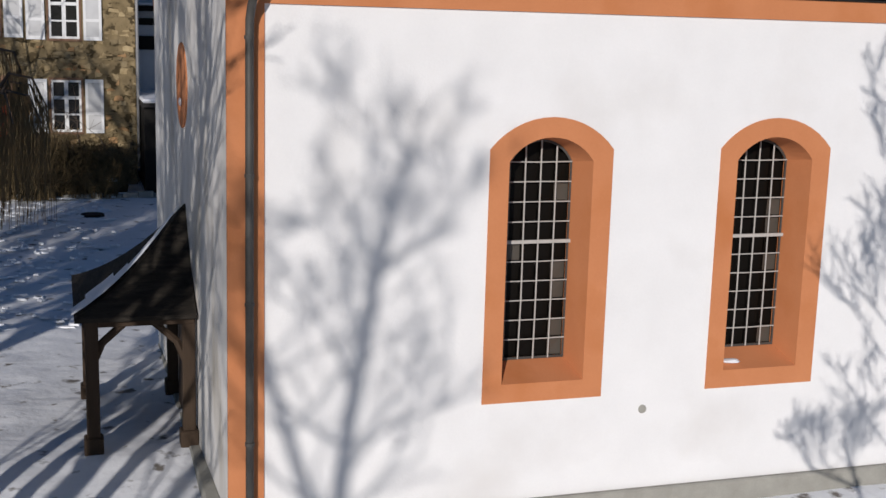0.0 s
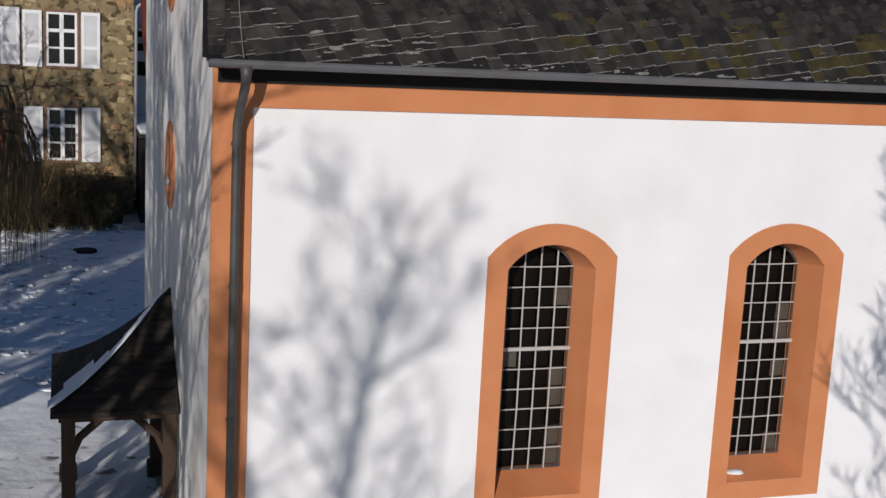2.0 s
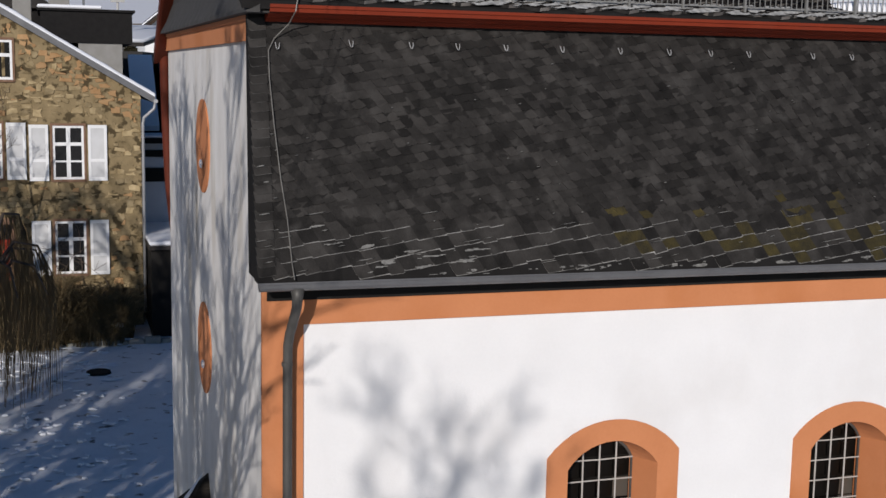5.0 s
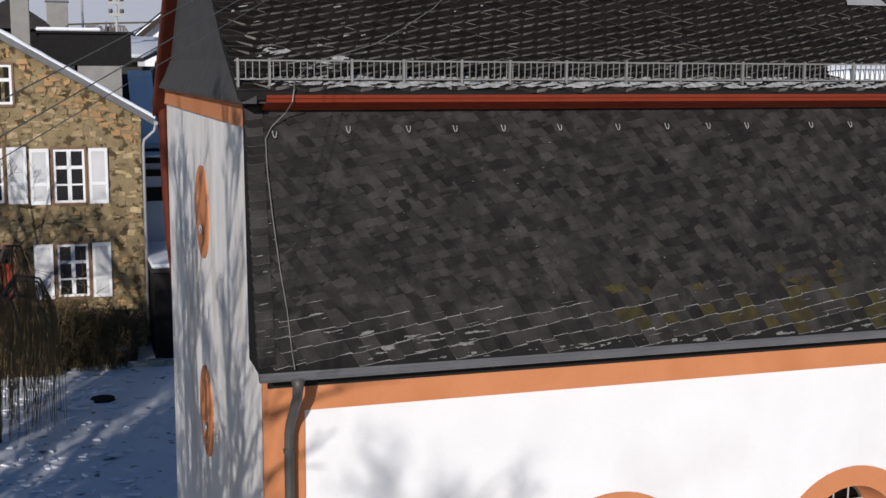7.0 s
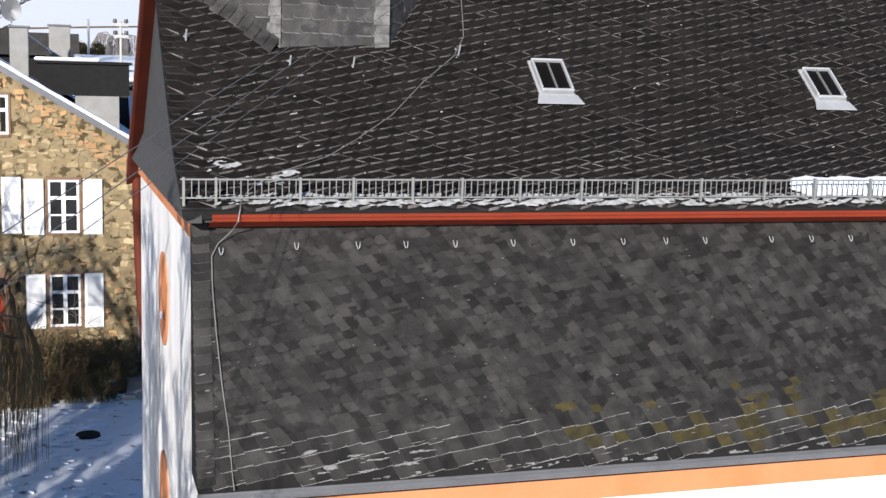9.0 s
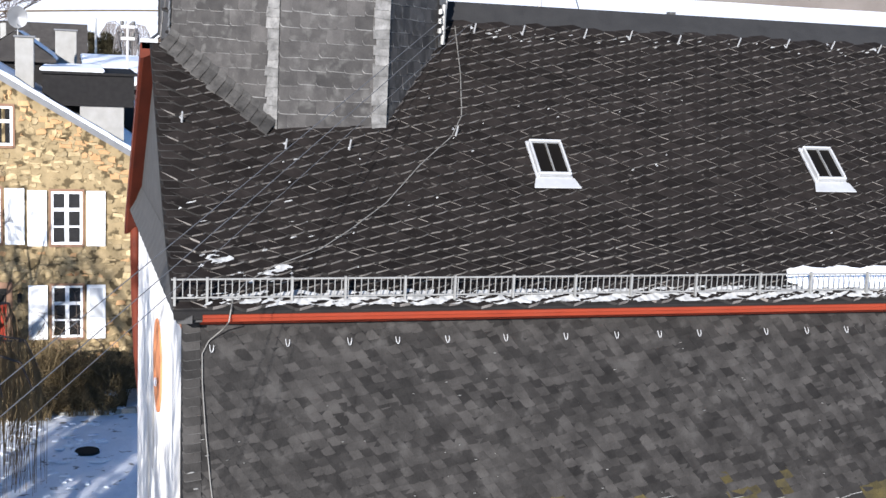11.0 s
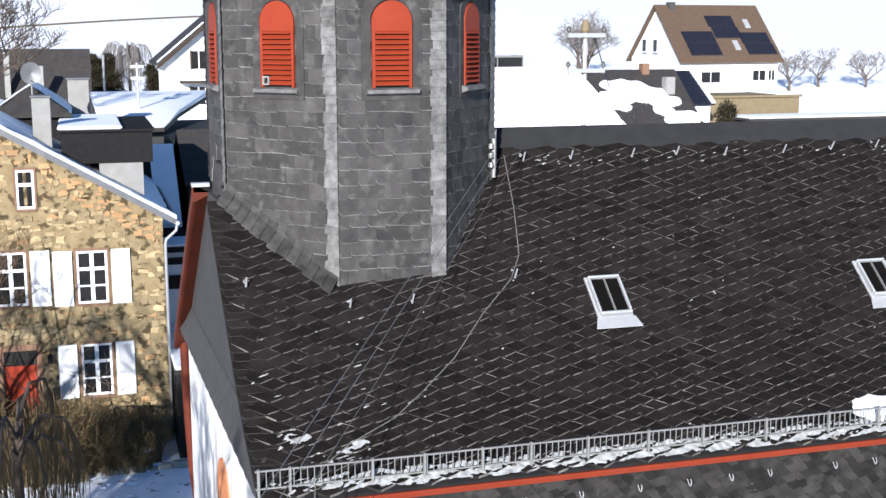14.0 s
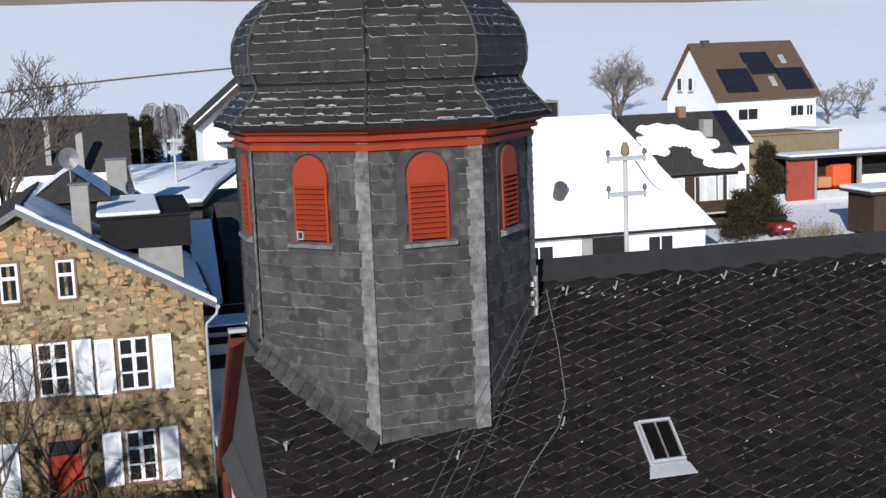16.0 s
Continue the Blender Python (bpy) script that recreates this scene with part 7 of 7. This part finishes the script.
for x in (-2.9, 1.4, 5.2, 9.0, 12.8):
    put_local("post", boxes((x - 0.15, x + 0.15, -2.2, -1.9, 0, 3.9)), LIGHTSTONE, shed)
for xa, xb in ((1.7, 5.0), (5.4, 8.8), (9.2, 12.6)):
    put_local("parapet", boxes((xa, xb, -2.1, -1.95, 0, 2.0)), WHITE, shed, "white boarded parapet")
put_local("plinth_wall", boxes((-2.7, 1.2, -2.1, -1.95, 0, 0.9)), CONCRETE, shed)
mach = thing("orange_machine", "orange machine standing in the open shed", "machine", at=(58.4, 81.4, 3.2))
put_local("hood", boxes((-0.9, 0.9, -0.6, 0.8, 1.0, 2.9), bevel=0.15), ORANGEGEAR, mach)
put_local("chute", boxes((-2.2, -0.9, -0.4, 0.6, 0.9, 1.9), bevel=0.1), TERRACOTTA, mach)
put_local("chassis", boxes((-2.3, 0.9, -0.5, 0.7, 0.0, 1.0)), DARK, mach)
garage = thing("garage", "flat-roofed brown garage edged with snow", "garage", at=(57, 91, 5.0))
put_local("wall", boxes((-5.5, 6.0, -2.5, 3.0, -1.5, 3.4)), GARAGEWALL, garage)
put_local("roof", boxes((-5.7, 6.2, -2.7, 3.2, 3.4, 3.6)), GARAGEWALL, garage)
put_local("roof_snow", boxes((3.6, 6.0, -2.4, 3.1, 3.6, 3.74), bevel=0.05), SNOW, garage)
hut = thing("garden_hut", "small dark wooden hut with snow on its roof", "hut", at=(52.6, 66, 2.6))
put_local("wall", boxes((-2.4, 4.0, -1.6, 1.6, 0, 2.9)), WOOD, hut)
put_local("roof", boxes((-2.9, 4.4, -2.0, 2.0, 2.9, 3.1)), DARKROOF, hut)
put_local("roof_snow", boxes((-2.9, 4.4, -2.0, 2.0, 3.1, 3.35), bevel=0.05), SNOW, hut)
car = thing("parked_car", "dark red parked car with snow on it", "car", at=(44.5, 68.5, 2.65))
put_local("body", boxes((-0.85, 0.85, -2.0, 2.0, 0.3, 0.95), bevel=0.12), CARPAINT, car)
put_local("cabin", boxes((-0.72, 0.72, -1.0, 1.5, 0.9, 1.45), bevel=0.18), GLASS, car)
put_local("number_plate", boxes((-0.26, 0.26, -2.03, -1.99, 0.45, 0.57)), WHITE, car)
for sx in (-0.8, 0.8):
    for sy in (-1.25, 1.3):
        bm = bmesh.new()
        tube(bm, [(sx - 0.1, sy, 0.32), (sx + 0.1, sy, 0.32)], 0.32, 14)
        put_local("wheel", bm, DARK, car)
    put_local("headlight", boxes((sx * 0.75 - 0.14, sx * 0.75 + 0.14, -2.02, -1.95, 0.62, 0.78)), GALV_LIGHT, car)


def conifer(at, h, w, seed, label, ragged=1.1):
    """Evergreen: trunk and whorls of drooping needle sprays."""
    rr = random.Random(seed)
    t = thing("conifer", label, "conifer", "garden conifers", at=at)
    bm = bmesh.new()
    tube(bm, [at, (at[0], at[1], at[2] + h * 0.9)], [0.16, 0.03], 7)
    part("trunk", bm, BARK, t)
    bm = bmesh.new()
    lumps = []
    for k in range(16):
        f = (k + rr.random()) / 16
        a = rr.uniform(0, 2 * math.pi)
        o = w * rr.uniform(0.1, 0.75) * (1.05 - 0.8 * f)
        lumps.append((Vector((at[0] + o * math.cos(a), at[1] + o * math.sin(a), at[2] + h * (0.12 + 0.80 * f))), w * rr.uniform(0.35, 0.6) * (1.15 - 0.6 * f)))
    for c, size in lumps:
        for k in range(620):
            d = Vector((rr.gauss(0, 1), rr.gauss(0, 1), rr.gauss(0.15, 0.8))).normalized()
            p = c + d * size * rr.uniform(0.25, 0.85)
            e = p + (d + Vector((rr.uniform(-0.7, 0.7), rr.uniform(-0.7, 0.7), rr.uniform(-0.5, 0.7)))) * rr.uniform(0.14, 0.32)
            s = (e - p).cross(Vector((rr.uniform(-1, 1), rr.uniform(-1, 1), 1))).normalized() * rr.uniform(0.02, 0.05)
            m = p.lerp(e, 0.6)
            for q in ((p, m + s, e), (p, e, m - s)):
                bm.faces.new([bm.verts.new(v) for v in q])
    part("crown", bm, GREEN, t, "dark green needles")


conifer((41.3, 67.5, 2.3), 3.6, 2.0, 3, "dark green garden conifer")
conifer((45.3, 71.0, 2.6), 6.6, 2.3, 5, "dark green garden conifer")
conifer((43.6, 68.5, 2.4), 3.8, 2.1, 7, "low dark green garden conifer")
for k, (x, y, w, d, h, n) in enumerate(((46.5, 66.5, 2.2, 1.2, 1.6, 160), (38.5, 61.5, 2.0, 0.8, 1.3, 160), (41.5, 61.0, 2.2, 1.0, 1.2, 200), (44.5, 63.0, 2.2, 0.8, 1.0, 160))):
    shrub((x, y, 2.2), w, d, h, n, 90 + k, "brown winter bush in the garden", GRASS)

# bare trees among the far houses
bare_tree((47.6, 104.0, 7.6), 10.2, 0.2, 61, "tall bare birch beside the white house", 6, 0.30, 8, spread=0.30, thin=0.014, twig=TWIG_PALE)
bare_tree((53.0, 118.0, 9.4), 9.5, 0.2, 63, "bare tree behind the white house", 4, 0.3, 5, spread=0.5, thin=0.03, twig=TWIG_PALE)
bare_tree((73.0, 106.0, 8.2), 5.5, 0.16, 67, "low bare fruit tree in the snow", 5, 0.25, 5, spread=1.0, thin=0.025, group="fruit trees", twig=TWIG_PALE)
bare_tree((78.0, 108.0, 8.4), 5.5, 0.16, 71, "low bare fruit tree in the snow", 5, 0.25, 5, spread=1.0, thin=0.025, group="fruit trees", twig=TWIG_PALE)
bare_tree((83.5, 107.0, 8.3), 5.5, 0.16, 73, "low bare fruit tree in the snow", 5, 0.25, 5, spread=1.0, thin=0.025, group="fruit trees", twig=TWIG_PALE)
weeping_tree((2.6, 100.0, 7.4), 79, 1.15, 1.12, TWIG_PALE)

# buildings behind the stone house
back = gable_house("village_house", "long low house with a dark roof", -26, -1.1, 84, 94, 4.3, 7.9, 12.85, RENDER_WHITE, DARKROOF)
put_local("chimney", boxes((8.9, 9.4, -4.9, -4.4, 4.0, 7.6)), LIGHTSTONE, back)
put_local("chimney", boxes((6.6, 7.0, -3.6, -3.2, 5.0, 8.6)), LIGHTSTONE, back)
bm = boxes((4.0, 12.4, -5.35, -4.5, 0, 0.16))
for v in bm.verts:
    v.co.z += 8.55 + 0.26 - 0.99 * abs(v.co.y)
put_local("eaves_snow", bm, SNOW, back, "strip of snow along the eaves")
lit = thing("outbuilding", "low outbuilding with a snowy roof half in shade", "outbuilding", at=(1, 47, 1))
plan = [(-0.3, 42.0), (1.75, 42.0), (2.75, 46.0), (4.9, 52.5), (-1.2, 52.5), (-1.0, 46.0)]
bm = bmesh.new()
prism(bm, [(x * 0.94 + 0.06, 0.25 + y * 0.993, 0.6) for x, y in plan], (0, 0, 9.3))
part("wall", bm, SHADEWALL, lit, "wall with its shade put into a dark colour")
bm = bmesh.new()
loft(bm, [[(x, y, 10.12 + 0.09 * (y - 42) + dz) for x, y in plan] for dz in (0.0, 0.16)], True, True)
part("roof", bm, DARKROOF, lit)
bm = bmesh.new()
loft(bm, [[(x * g + (1 - g), y * g + 47 * (1 - g), 10.285 + 0.09 * (y - 42) + dz) for x, y in plan] for g, dz in ((0.99, 0.0), (0.985, 0.12), (0.95, 0.17))], True, True)
part("roof_snow", bm, SNOW, lit, "sheet of snow", True)
midl = gable_house("village_house", "white house with a dark gabled roof and a timber balcony", 4.7, 13.1, 83.5, 92, 3.0, 12.4, 15.9, RENDER_WHITE, DARKROOF, False, 0.7)
put_local("balcony", boxes((-3.2, 3.6, -5.3, -4.25, 7.55, 7.75)), WOOD, midl, "dark timber balcony")
put_local("balcony_parapet", boxes((-3.2, 3.6, -5.34, -5.28, 7.75, 8.35)), BLUESHADE, midl, "pale balcony parapet")
for xa, za in ((-2.3, 5.9), (-0.8, 5.9), (-2.2, 8.6), (-0.7, 8.6)):
    far_window(midl, xa, xa + 1.0, -4.27, za, za + 1.35)
    put_local("shutter", boxes((xa - 0.16 if xa < -1.5 else xa + 1.02, xa if xa < -1.5 else xa + 1.18, -4.34, -4.26, za - 0.05, za + 1.4), bevel=0.01), WOOD, midl, "dark brown timber shutter")
slope = (12.9 - 9.4) / 4.2
for sg in (1, -1):
    bm = bmesh.new()
    loft(bm, [[(sg * x, y, 12.9 - slope * x + dz) for y, dz in ((-4.98, 0.04), (-4.90, 0.04), (-4.90, -0.24), (-4.98, -0.24))] for x in (0.0, 4.9)], True, True)
    put_local("bargeboard", bm, WOOD, midl, "dark timber barge board")
    bm = bmesh.new()
    loft(bm, [[(sg * x, y, 12.9 - slope * x + 0.25 + dz) for y, dz in ((-4.97, 0.0), (-4.93, 0.10), (-4.3, 0.08), (-4.2, 0.0))] for x in (0.3, 2.0, 4.85)], False)
    put_local("verge_snow", bm, SNOW, midl, "snow along the verge")
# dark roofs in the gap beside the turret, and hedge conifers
# shade on this house is put into its dark wall colour
gap = gable_house("village_house", "dark-roofed house, its wall colour darkened for shade", 2.6, 9.0, 39.5, 46, 1.2, 8.2, 9.9, SHADEWALL, DARKROOF, True, 0.3)
tile = gable_house("village_house", "far house with an orange tiled roof", 28.5, 34.5, 96, 104, 7.0, 11.2, 13.4, RENDER_WHITE, TERRACOTTA, True, 0.4)
glassh = thing("greenhouse", "low glass greenhouse in the snow", "greenhouse", at=(36.5, 100, 7.5))
put_local("glazing", boxes((-2.5, 2.5, -1.5, 1.5, 0, 4.6)), GLASS, glassh)
put_local("frame", boxes((-2.6, -2.5, -1.6, 1.6, 0, 4.7), (2.5, 2.6, -1.6, 1.6, 0, 4.7), (-2.5, 2.5, -1.6, -1.5, 4.5, 4.7), (-0.05, 0.05, -1.58, -1.5, 0, 4.5)), GALV, glassh)
conifer((-0.2, 99.0, 7.3), 5.3, 1.9, 14, "dark evergreen beside the houses")
conifer((1.1, 99.5, 7.3), 5.2, 1.9, 13, "dark evergreen beside the houses")
conifer((4.5, 98.0, 7.2), 4.4, 1.6, 15, "dark evergreen beside the houses")

# ---- slates, last ----
for job in SLATE_JOBS:
    lay_slates(*job)
